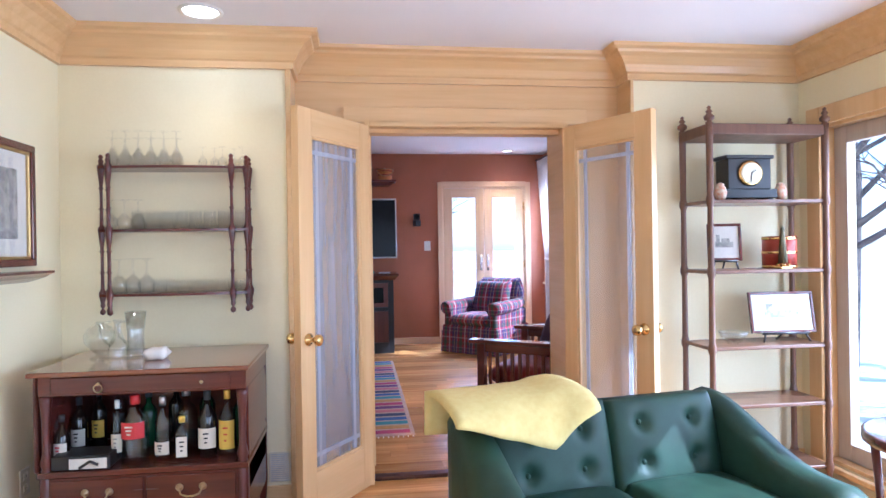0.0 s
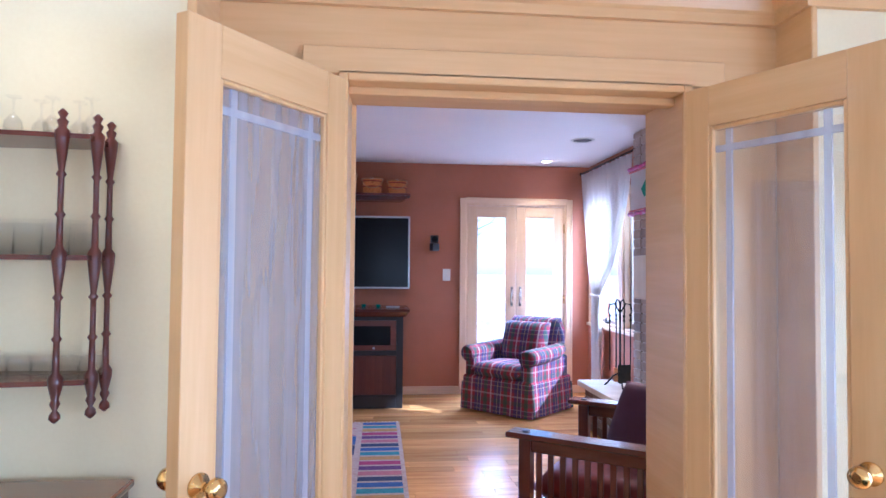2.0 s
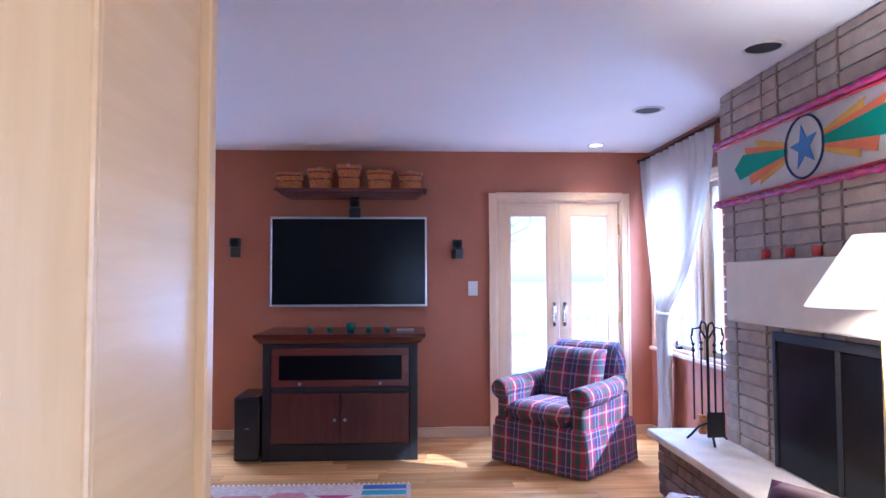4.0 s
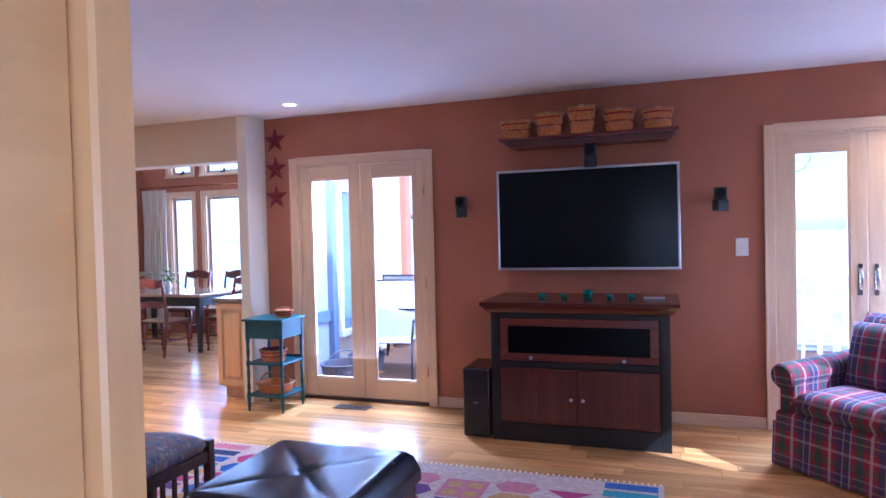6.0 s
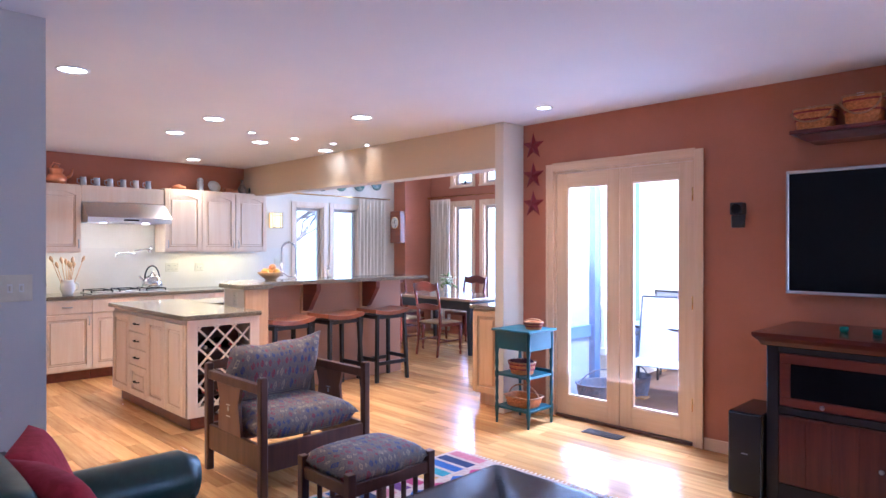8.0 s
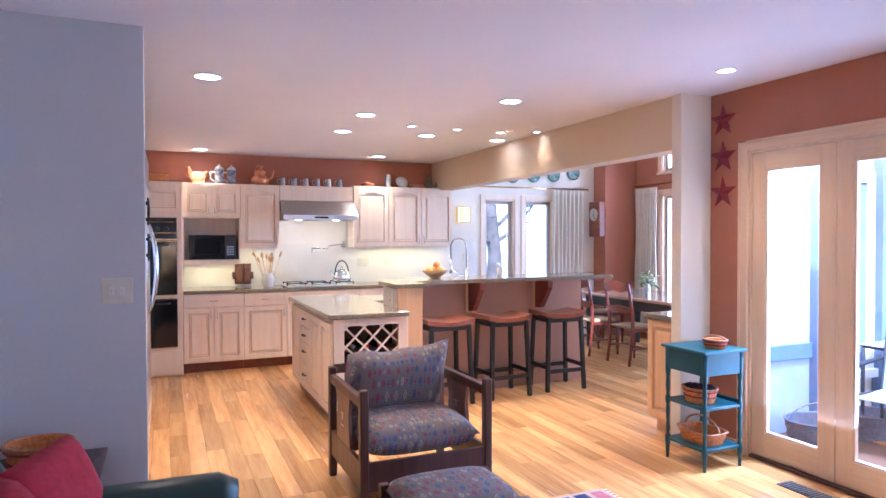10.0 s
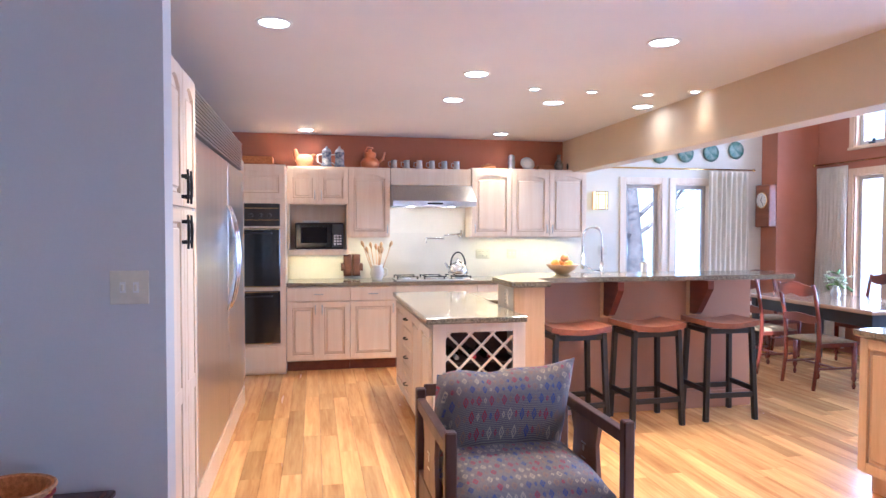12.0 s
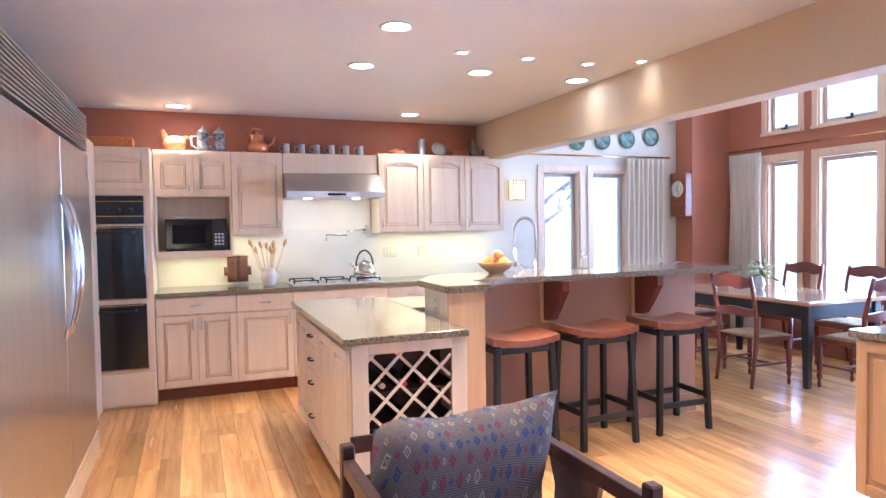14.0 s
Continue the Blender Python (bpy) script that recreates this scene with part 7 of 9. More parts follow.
for s in (-1, 1):
    for f in (-1, 1):
        zt = 0.70
        bm = bmesh.new()
        add_box(bm, f * HX - 0.024, f * HX + 0.024, s * HY - 0.024, s * HY + 0.024, 0, zt, bevel=0.006)
        part("post", bm, M_OAK, mc)
    box("arm_rail", (-HX + 0.024, HX - 0.024, s * HY - 0.02, s * HY + 0.02, 0.60, 0.655), M_OAK, mc, rot=None)
    box("side_rail", (-HX + 0.024, HX - 0.024, s * HY - 0.014, s * HY + 0.014, 0.14, 0.30), M_OAK, mc)
    bm = bmesh.new()
    add_prism(bm, [(-0.20, 0.30), (0.10, 0.30), (0.07, 0.50), (0.10, 0.60), (-0.22, 0.60), (-0.18, 0.50)], s * HY - 0.010, s * HY + 0.010)
    part("side_splat", bm, M_OAKL, mc, "wide shaped splat")
    bm = bmesh.new()
    for d in ((-0.085, -0.035, 0.47, 0.476), (-0.085, -0.035, 0.40, 0.404), (-0.068, -0.052, 0.435, 0.462)):
        add_box(bm, d[0], d[1], s * HY - 0.012, s * HY + 0.012, d[2], d[3])
    part("inlay", bm, M_PEWTER, mc, "small pewter inlay")
box("front_rail", (HX - 0.014, HX + 0.014, -HY + 0.024, HY - 0.024, 0.14, 0.30), M_OAK, mc)
box("back_rail", (-HX - 0.014, -HX + 0.014, -HY + 0.024, HY - 0.024, 0.14, 0.30), M_OAK, mc)
RB = Matrix.Translation((-HX + 0.02, 0, 0.30)) @ Euler((0, radians(-14), 0)).to_matrix().to_4x4()
for z in (0.08, 0.24, 0.38):
    box("back_slat", (-0.012, 0.012, -HY + 0.03, HY - 0.03, z - 0.03, z + 0.03), M_OAK, mc, rot=RB)
bm = bmesh.new()
add_pad(bm, 0.66, 0.69, 0.20, (0.0, 0, 0.37), n=16, puff=0.32)
part("seat_cushion", bm, M_MOTIF, mc, "brown and blue tapestry seat with small diamonds")
bm = bmesh.new()
add_pad(bm, 0.46, 0.67, 0.24, (0, 0, 0), n=16, puff=0.4)
for v in bm.verts:
    if v.co.x > 0.0:
        k = v.co.x / 0.23
        v.co.x += k * (0.062 * (max(0, v.co.y) / 0.31) ** 2 + 0.02 * (max(0, -v.co.y) / 0.31) ** 2 - 0.035 + 0.008 * math.sin(v.co.y * 23))
    v.co.z += 0.007 * noise.noise(v.co * 9)
bmesh.ops.transform(bm, matrix=pose(-0.20, 0.0, 0.615, 0, -70, 0), verts=bm.verts)
part("back_cushion", bm, M_MOTIF, mc, "brown and blue tapestry back cushion")

fs = thing("footstool", (-1.42, 7.46, 0), "oak slatted footstool with a tapestry cushion", "footstool")
for s in (-1, 1):
    for t in (-1, 1):
        box("leg", (s * 0.20 - 0.022, s * 0.20 + 0.022, t * 0.26 - 0.022, t * 0.26 + 0.022, 0, 0.385), M_OAK, fs)
    box("rail", (s * 0.20 - 0.012, s * 0.20 + 0.012, -0.24, 0.24, 0.27, 0.33), M_OAK, fs)
    box("rail", (s * 0.20 - 0.012, s * 0.20 + 0.012, -0.24, 0.24, 0.08, 0.12), M_OAK, fs)
    for i in range(5):
        y = -0.16 + 0.08 * i
        box("slat", (s * 0.20 - 0.006, s * 0.20 + 0.006, y - 0.015, y + 0.015, 0.12, 0.27), M_OAK, fs)
    box("end_rail", (-0.18, 0.18, s * 0.26 - 0.012, s * 0.26 + 0.012, 0.27, 0.33), M_OAK, fs)
bm = bmesh.new()
add_pad(bm, 0.42, 0.52, 0.15, (0, 0, 0.36), n=14, puff=0.3)
part("cushion", bm, M_MOTIF, fs, "brown and blue tapestry cushion")

# plaid armchair
pc = thing("plaid_armchair", (2.29, 9.22, 0), "plaid upholstered armchair with rolled arms and a pleated skirt", "armchair", turn=-46.5)
W2, D2 = 0.40, 0.38
bm = bmesh.new()
add_box(bm, -W2, W2, -D2, D2, 0.14, 0.34, bevel=0.03, seg=3)
part("base", bm, M_PLAID, pc)
bm = bmesh.new()
n = 96
def rim(t, z, out_):
    per = [(-W2, -D2), (W2, -D2), (W2, D2), (-W2, D2), (-W2, -D2)]
    L = [2 * W2, 2 * D2, 2 * W2, 2 * D2]
    s = t * sum(L)
    for k in range(4):
        if s <= L[k] or k == 3:
            f = min(1, s / L[k])
            px = per[k][0] + (per[k + 1][0] - per[k][0]) * f
            py = per[k][1] + (per[k + 1][1] - per[k][1]) * f
            nx, ny = ((0, -1), (1, 0), (0, 1), (-1, 0))[k]
            return Vector((px + nx * out_, py + ny * out_, z))
        s -= L[k]
up_, dn = [], []
for i in range(n):
    w = 0.006 * math.sin(i * 2 * math.pi / 6)
    up_.append(bm.verts.new(rim(i / n, 0.27, 0.004)))
    dn.append(bm.verts.new(rim(i / n, 0.012, 0.022 + w)))
for i in range(n):
    j = (i + 1) % n
    bm.faces.new((dn[i], dn[j], up_[j], up_[i]))
sk = part("skirt", bm, M_PLAID, pc, "pleated plaid skirt")
sk.modifiers.new("thickness", "SOLIDIFY").thickness = 0.004
bm = bmesh.new()
add_pad(bm, 0.56, 0.62, 0.17, (0, -0.09, 0.40), n=14, puff=0.22)
part("seat_cushion", bm, M_PLAID, pc)
for s in (-1, 1):
    bm = bmesh.new()
    add_box(bm, s * 0.33 - 0.06, s * 0.33 + 0.06, -D2 + 0.03, D2 - 0.05, 0.28, 0.54, bevel=0.03, seg=3)
    pts = [(s * 0.345, -D2 + 0.0, 0.545), (s * 0.345, -D2 + 0.02, 0.548), (s * 0.345, -0.1, 0.555), (s * 0.34, 0.15, 0.57), (s * 0.32, 0.30, 0.60)]
    add_tube(bm, pts, [0.070, 0.082, 0.082, 0.078, 0.06], 18)
    part("arm", bm, M_PLAID, pc, "rolled plaid arm")
bm = bmesh.new()
add_pad(bm, 0.72, 0.60, 0.22, n=16, puff=0.3)
for v in bm.verts:
    if v.co.y > 0.1:
        v.co.x *= 1 - 0.35 * ((v.co.y - 0.1) / 0.2) ** 2 * 0.6
bmesh.ops.transform(bm, matrix=pose(0, 0.30, 0.60, 78, 0, 0), verts=bm.verts)
part("back", bm, M_PLAID, pc, "rounded plaid back")
bm = bmesh.new()
add_pad(bm, 0.54, 0.42, 0.18, n=12, puff=0.35)
bmesh.ops.transform(bm, matrix=pose(0, 0.14, 0.65, 74, 0, 0), verts=bm.verts)
part("back_cushion", bm, M_PLAID, pc, "loose plaid back cushion")

# slatted mahogany chair with red leather, beside the opening
ms = thing("mission_armchair", (2.10, 5.84, 0), "dark mahogany slat-sided armchair with red leather cushions", "armchair", turn=-125.6)
for s in (-1, 1):
    for f in (-1, 1):
        box("post", (s * 0.42 - 0.027, s * 0.42 + 0.027, f * 0.36 - 0.027, f * 0.36 + 0.027, 0, 0.63), M_MAHOGZ, ms)
    bm = bmesh.new()
    add_box(bm, s * 0.42 - 0.055, s * 0.42 + 0.055, -0.44, 0.42, 0.63, 0.655, bevel=0.005)
    part("arm", bm, M_MAHOGY, ms, "flat wooden arm")
    box("arm_plug", (s * 0.42 - 0.015, s * 0.42 + 0.015, -0.375, -0.345, 0.655, 0.660), M_BLACK, ms)
    box("side_rail", (s * 0.42 - 0.012, s * 0.42 + 0.012, -0.333, 0.333, 0.15, 0.23), M_MAHOGY, ms)
    box("side_rail", (s * 0.42 - 0.012, s * 0.42 + 0.012, -0.333, 0.333, 0.57, 0.63), M_MAHOGY, ms)
    for i in range(12):
        y = -0.30 + i * 0.0545
        box("slat", (s * 0.42 - 0.007, s * 0.42 + 0.007, y - 0.013, y + 0.013, 0.23, 0.57), M_MAHOGZ, ms)
for f in (-1, 1):
    box("front_rail", (-0.393, 0.393, f * 0.36 - 0.012, f * 0.36 + 0.012, 0.20, 0.30), M_MAHOG, ms)
bm = bmesh.new()
add_pad(bm, 0.76, 0.68, 0.15, (0, -0.02, 0.40), n=14, puff=0.2)
part("seat_cushion", bm, M_REDLEATHER, ms, "red leather seat cushion")
bm = bmesh.new()
add_pad(bm, 0.72, 0.46, 0.16, n=14, puff=0.25)
bmesh.ops.transform(bm, matrix=pose(0, 0.30, 0.60, 72, 0, 0), verts=bm.verts)
part("back_cushion", bm, M_REDLEATHER, ms, "red leather back cushion")
e = thing("throw_pillow", (2.22, 5.93, 0.60), "dark purple throw pillow on the red leather chair", "pillow", turn=-60)
bm = bmesh.new()
add_pad(bm, 0.40, 0.40, 0.15, n=12, m=pose(0, 0, 0.02, 62, 0, 0))
part("pillow", bm, shade("purple_cloth", (0.06, 0.012, 0.035), rough=0.6, bump=0.1), e)

# green leather loveseat, with its back to the room wall
gs = thing("leather_loveseat", (-0.62, 6.06, 0), "dark green leather loveseat with rounded arms", "sofa")
box("base", (-0.72, 0.72, -0.40, 0.42, 0.06, 0.30), M_GREENL, gs, bevel=0.03, seg=3)
for s in (-1, 1):
    bm = bmesh.new()
    add_box(bm, s * 0.76 - 0.09, s * 0.76 + 0.09, -0.42, 0.44, 0.05, 0.50, bevel=0.03, seg=3)
    add_tube(bm, [(s * 0.77, -0.42, 0.52), (s * 0.77, -0.38, 0.52), (s * 0.77, 0.40, 0.51), (s * 0.77, 0.455, 0.50)], [0.09, 0.115, 0.115, 0.09], 20)
    part("arm", bm, M_GREENL, gs, "rounded green leather arm")
    bm = bmesh.new()
    add_pad(bm, 0.66, 0.66, 0.17, (s * 0.335, 0.08, 0.36), n=12, puff=0.2)
    part("seat_cushion", bm, M_GREENL, gs)
    bm = bmesh.new()
    add_pad(bm, 0.66, 0.50, 0.2, n=12, puff=0.25)
    bmesh.ops.transform(bm, matrix=pose(s * 0.335, -0.28, 0.60, 105, 0, 0), verts=bm.verts)
    part("back_cushion", bm, M_GREENL, gs)
for x, y, t in ((-1.25, 5.95, -20), (-0.9, 5.92, 10)):
    e = thing("red_pillow", (x, y, 0.62), "crimson cloth pillow leaning in the green loveseat", "pillow", "pair of red pillows", t)
    bm = bmesh.new()
    add_pad(bm, 0.42, 0.42, 0.16, n=12, m=pose(0, 0, 0.0, 112, 0, 0))
    part("pillow", bm, M_REDCLOTH, e)

# end table with a basket
et = thing("end_table", (-1.97, 5.74, 0), "small dark red wooden end table by the grey wall", "side table")
box("tabletop", (-0.27, 0.27, -0.28, 0.28, 0.505, 0.53), M_MAHOG, et, bevel=0.006)
for s in (-1, 1):
    for t in (-1, 1):
        box("leg", (s * 0.22 - 0.02, s * 0.22 + 0.02, t * 0.23 - 0.02, t * 0.23 + 0.02, 0, 0.505), M_MAHOGZ, et)
basket("picnic_basket", (-1.98, 5.78, 0.531), 0.13, 0.11, 0.13, "light woven splint basket with a handle on the end table", "down", 70, band=True)

# fireplace
BX = 3.07
slabs = structure(box("wall_chimney", (BX + 0.012, EAST, 5.6, 8.17, 0, CEIL), M_MORTAR, bevel=0), "mortar core of the painted brick chimney breast")
HY0, HY1, HZ0, HZ1 = 6.55, 7.60, 0.42, 1.12
hs = thing("hearth", (0, 0, 0), "raised brick hearth with a cream stone slab", "hearth")
box("core", (2.74, BX, 5.75, 8.42, 0, 0.345), M_MORTAR, hs, bevel=0)
bm = bmesh.new()
add_box(bm, 2.68, BX + 0.01, 5.70, 8.50, 0.350, 0.40, bevel=0.008, seg=2)
bmesh.ops.subdivide_edges(bm, edges=[e_ for e_ in bm.edges if e_.calc_length() > 0.3], cuts=14)
for v in bm.verts:
    if v.co.x < 2.70:
        v.co.x += 0.010 * noise.noise(v.co * 7)
    v.co.z += 0.003 * noise.noise(v.co * 5)
part("slab", bm, M_STONE, hs, "rough-edged cream stone slab")
for r in range(5):
    z = 0.008 + r * 0.068
    y = 5.76 - (r % 2) * 0.1
    while y < 8.42:
        a, b = max(y, 5.75), min(y + 0.195, 8.425)
        if b - a > 0.03:
            box("brick", (2.726, 2.742, a, b, z, z + 0.057), M_BRICKD, hs, bevel=0)
        y += 0.205
    for a in (2.75 + (r % 2) * 0.09, 2.96):
        box("brick", (a, min(a + 0.195, BX), 8.418, 8.432, z, z + 0.057), M_BRICKD, hs, bevel=0)

# thin black panel in place of a recessed opening
box("firebox", (BX - 0.004, BX + 0.016, HY0, HY1, HZ0, HZ1), M_SOOT, slabs, "flat black panel in place of the fireplace opening", bevel=0)
fb = thing("fire_screen", (BX - 0.03, 0, 0), "black framed glass fireplace doors", "fireplace")
for d in ((HY0, HY0 + 0.03, HZ0 - 0.015, HZ1), (HY1 - 0.03, HY1, HZ0 - 0.015, HZ1), (HY0 + 0.03, HY1 - 0.03, HZ1 - 0.05, HZ1), ((HY0 + HY1) / 2 - 0.015, (HY0 + HY1) / 2 + 0.015, HZ0, HZ1 - 0.05)):
    box("frame", (0, 0.02, d[0], d[1], d[2], d[3]), M_IRON, fb)
box("door_glass", (0.008, 0.012, HY0 + 0.03, HY1 - 0.03, HZ0 - 0.01, HZ1 - 0.05), M_SCREEN, fb, "dark glass", bevel=0)

mt = thing("mantel", (0, 0, 0), "thick off-white plaster mantel box across the brick", "mantel")
box("body", (2.99, BX + 0.01, 5.95, 7.99, 1.15, 1.50), M_PLASTER, mt, bevel=0.012, seg=2)
for y in (7.60, 7.38, 7.16):
    e = thing("candle_glass", (3.02, y, 1.50), "small red candle in a glass cup on the mantel", "candle", "red candles on the mantel")
    bm = bmesh.new()
    add_turned(bm, [(0.028, 0), (0.03, 0.005), (0.03, 0.075), (0.027, 0.075), (0.026, 0.006)], 14)
    g_ = part("glass", bm, M_CRYSTAL, e)
    g_.visible_shadow = False
    bm = bmesh.new()
    add_turned(bm, [(0.024, 0.008), (0.024, 0.055), (0.004, 0.057)], 14)
    part("candle", bm, shade("red_wax", (0.6, 0.03, 0.03), rough=0.4, bump=0), e)

# banner
bn = thing("quilted_banner", (BX - 0.012, 8.19, 1.84), "white cloth banner with a blue star, coloured rays and magenta ruffles", "wall hanging")
box("cloth", (-0.004, 0.004, -1.80, 0, 0.03, 0.385), M_CLOTHW, bn, bevel=0)
for z0 in (0.0, 0.385):
    bm = bmesh.new()
    add_tube(bm, [(-0.012 + 0.004 * math.sin(i * 1.9), -1.82 + 1.84 * i / 60, z0 + 0.018 + 0.004 * math.sin(i * 1.3)) for i in range(61)], [0.017 + 0.005 * math.sin(i * 2.1) for i in range(61)], 8)
    part("ruffle", bm, shade("magenta_satin", (0.50, 0.02, 0.14), (0.32, 0.03, 0.20), 0.35, scale=14, bump=0.2, stretch=(1, 5, 1)), bn, "magenta satin ruffle")
    bm = bmesh.new()
    add_tube(bm, [(-0.010, -1.82 + 1.84 * i / 60, z0 + (0.045 if z0 == 0 else -0.008)) for i in range(61)], 0.008, 6)
    part("piping", bm, M_CAPR, bn, "red piping")


def banner_shape(name, pts, mat, d, label):
    bm = bmesh.new()
    a = [bm.verts.new((-0.005 - d, y, z)) for y, z in pts]
    b = [bm.verts.new((-0.004, y, z)) for y, z in pts]
    bm.faces.new(a)
    bm.faces.new(b[::-1])
    for i in range(len(a)):
        j = (i + 1) % len(a)
        bm.faces.new((a[j], a[i], b[i], b[j]))
    part(name, bm, mat, bn, label)


cy_, cz_ = -0.90, 0.215
for side in (1, -1):
    def P(y, z):
        return (cy_ + side * y, cz_ + z)
    banner_shape("ray", [P(0.14, 0.05), P(0.44, 0.13), P(0.40, 0.02), P(0.40, -0.13), P(0.14, -0.05)], shade("mustard_felt", (0.70, 0.40, 0.06), rough=0.9, bump=0.2), 0.001, "mustard ray")
    banner_shape("ray", [P(0.14, 0.03), P(0.56, 0.11), P(0.52, -0.02), P(0.50, -0.12), P(0.14, -0.03)], shade("orange_felt", (0.72, 0.20, 0.07), rough=0.9, bump=0.2), 0.002, "orange ray")
    banner_shape("ray", [P(0.14, 0.02), P(0.58, 0.07), P(0.68, 0.0), P(0.62, -0.07), P(0.14, -0.015)], shade("green_felt", (0.04, 0.33, 0.22), rough=0.9, bump=0.2), 0.003, "green ray")
bm = bmesh.new()
add_tube(bm, [(-0.008, cy_ + 0.155 * math.cos(a), cz_ + 0.155 * math.sin(a)) for a in [2 * math.pi * i / 40 for i in range(41)]], 0.006, 6)
part("ring", bm, shade("navy_felt", (0.02, 0.04, 0.14), rough=0.9), bn, "navy ring")
banner_shape("star", [(cy_ + (0.115 if i % 2 == 0 else 0.045) * math.sin(i * math.pi / 5 + 0.15), cz_ + (0.115 if i % 2 == 0 else 0.045) * math.cos(i * math.pi / 5 + 0.15)) for i in range(10)], shade("blue_felt", (0.10, 0.22, 0.50), rough=0.9), 0.004, "blue star")

# fireplace tools
tl = thing("fireplace_tools", (2.93, 8.12, 0.40), "black wrought-iron fireplace tool stand with poker, brush and shovel", "fireplace tools")
bm = bmesh.new()
add_tube(bm, [(0, 0, 0.03), (0, 0, 0.70)], 0.009)
for a in (0.3, 2.4, 4.5):
    add_tube(bm, [(0, 0, 0.12), (0.06 * math.cos(a), 0.06 * math.sin(a), 0.09), (0.11 * math.cos(a), 0.11 * math.sin(a), 0.03), (0.135 * math.cos(a), 0.135 * math.sin(a), 0.006)], 0.007)
for s in (-1, 1):
    add_tube(bm, [(0, 0, 0.66), (0, s * 0.02, 0.72), (0, s * 0.07, 0.735), (0, s * 0.10, 0.70), (0, s * 0.085, 0.66)], 0.006)
    add_tube(bm, [(0, 0, 0.62), (s * 0.05, 0, 0.70), (s * 0.09, 0, 0.69), (s * 0.095, 0, 0.65)], 0.006)
part("stand", bm, M_IRON, tl)
for i, (x, y) in enumerate(((0, 0.09), (0, -0.09), (0.09, 0), (-0.09, 0))):
    bm = bmesh.new()
    add_tube(bm, [(x, y, 0.70), (x * 1.15, y * 1.15, 0.64), (x, y, 0.60), (x, y, 0.14)], 0.0055)
    for z in (0.60, 0.56):
        bmesh.ops.create_uvsphere(bm, u_segments=8, v_segments=6, radius=0.012, matrix=Matrix.Translation((x, y, z)))
    part("tool_shaft", bm, M_IRON, tl)
box("shovel_blade", (-0.055, 0.055, -0.096, -0.090, 0.05, 0.20), M_IRON, tl, bevel=0.002)
box("brush", (-0.02, 0.02, 0.07, 0.11, 0.03, 0.15), M_WICKER, tl, "brown bristle brush", bevel=0.004)

# curtain by the fireplace
drape("curtain", "x", EAST - 0.09, 8.52, 9.93, 0.05, 2.46, 11, M_CLOTHW, "white sheer curtain tied back beside the fireplace window", 0.03, gather=(9.45, 0.055, 1.12))
rod((EAST - 0.09, 8.45, 2.475), (EAST - 0.09, 9.95, 2.475), M_IRON, "dark curtain rod near the ceiling")
bm = bmesh.new()
add_tube(bm, [(EAST - 0.09 + 0.05 * math.cos(a), 9.45 + 0.085 * math.sin(a), 1.12 + 0.01 * math.sin(a)) for a in [2 * math.pi * i / 24 for i in range(25)]], 0.014, 8)
tagged(part("curtain_tieback", bm, M_CLOTHW), "white cloth tieback round the gathered curtain", "tieback")

# floor lamp near the hearth
fl = thing("floor_lamp", (2.79, 6.44, 0), "floor lamp with a lit pale cone shade by the hearth", "floor lamp")
bm = bmesh.new()
add_turned(bm, [(0.13, 0), (0.13, 0.015), (0.03, 0.035), (0.012, 0.05), (0.012, 1.30)], 20, (0, 0, 0))
part("pole", bm, M_BRASS, fl)
bm = bmesh.new()
add_turned(bm, [(0.25, 1.30), (0.09, 1.56)], 32, cap=False)
shd = part("shade", bm, M_SHADELIT, fl, "lit cream shade")
shd.modifiers.new("thickness", "SOLIDIFY").thickness = 0.003
lb = new("lamp_bulb", bpy.data.lights.new("lamp_bulb", "POINT"))
lb.data.energy, lb.data.color, lb.data.shadow_soft_size = 17.0, (1.0, 0.75, 0.45), 0.05
lb.matrix_world = pose(2.79, 6.44, 1.40)

# ---- front room ----
def turned_post(parent, x, y, z0, z1, r, mat, knots=(), finial=True, name="post", flutes=False):
    prof = [(r * 0.9, z0), (r, z0 + 0.02)]
    for k in knots:
        prof += [(r * 0.9, k - 0.035), (r * 1.6, k - 0.02), (r * 1.75, k), (r * 1.6, k + 0.02), (r * 0.9, k + 0.035)]
    prof += [(r, z1 - 0.02), (r * 0.9, z1)]
    if finial:
        prof += [(r * 1.7, z1 + 0.01), (r * 0.8, z1 + 0.025), (r * 1.5, z1 + 0.045), (r * 1.7, z1 + 0.06), (r * 0.7, z1 + 0.085), (r * 0.9, z1 + 0.10), (r * 0.2, z1 + 0.115)]
    bm = bmesh.new()
    add_turned(bm, prof, 14, (x, y, 0))
    part(name, bm, mat, parent)


# wall rack with glasses
RKX0, RKX1, RKY0, RKY1 = -0.46, 0.20, 4.47, 4.645
rk = thing("wall_rack", (0, 0, 0), "mahogany three-shelf wall rack with turned posts full of glasses", "shelf")
SHZ = (1.095, 1.395, 1.690)
for z in SHZ:
    bm = bmesh.new()
    n = 16
    o = [(RKX0, 4.67)] + [(RKX0, RKY0 + 0.05)] + [(RKX0 + (RKX1 - RKX0) * i / n, RKY0 + 0.05 - 0.035 * math.sin(math.pi * i / n)) for i in range(1, n)] + [(RKX1, RKY0 + 0.05), (RKX1, 4.67)]
    a = [bm.verts.new((x, y, z - 0.012)) for x, y in o]
    b = [bm.verts.new((x, y, z)) for x, y in o]
    bm.faces.new(a[::-1])
    bm.faces.new(b)
    for i in range(len(a)):
        j = (i + 1) % len(a)
        bm.faces.new((a[i], a[j], b[j], b[i]))
    part("shelf_board", bm, M_MAHOG, rk)
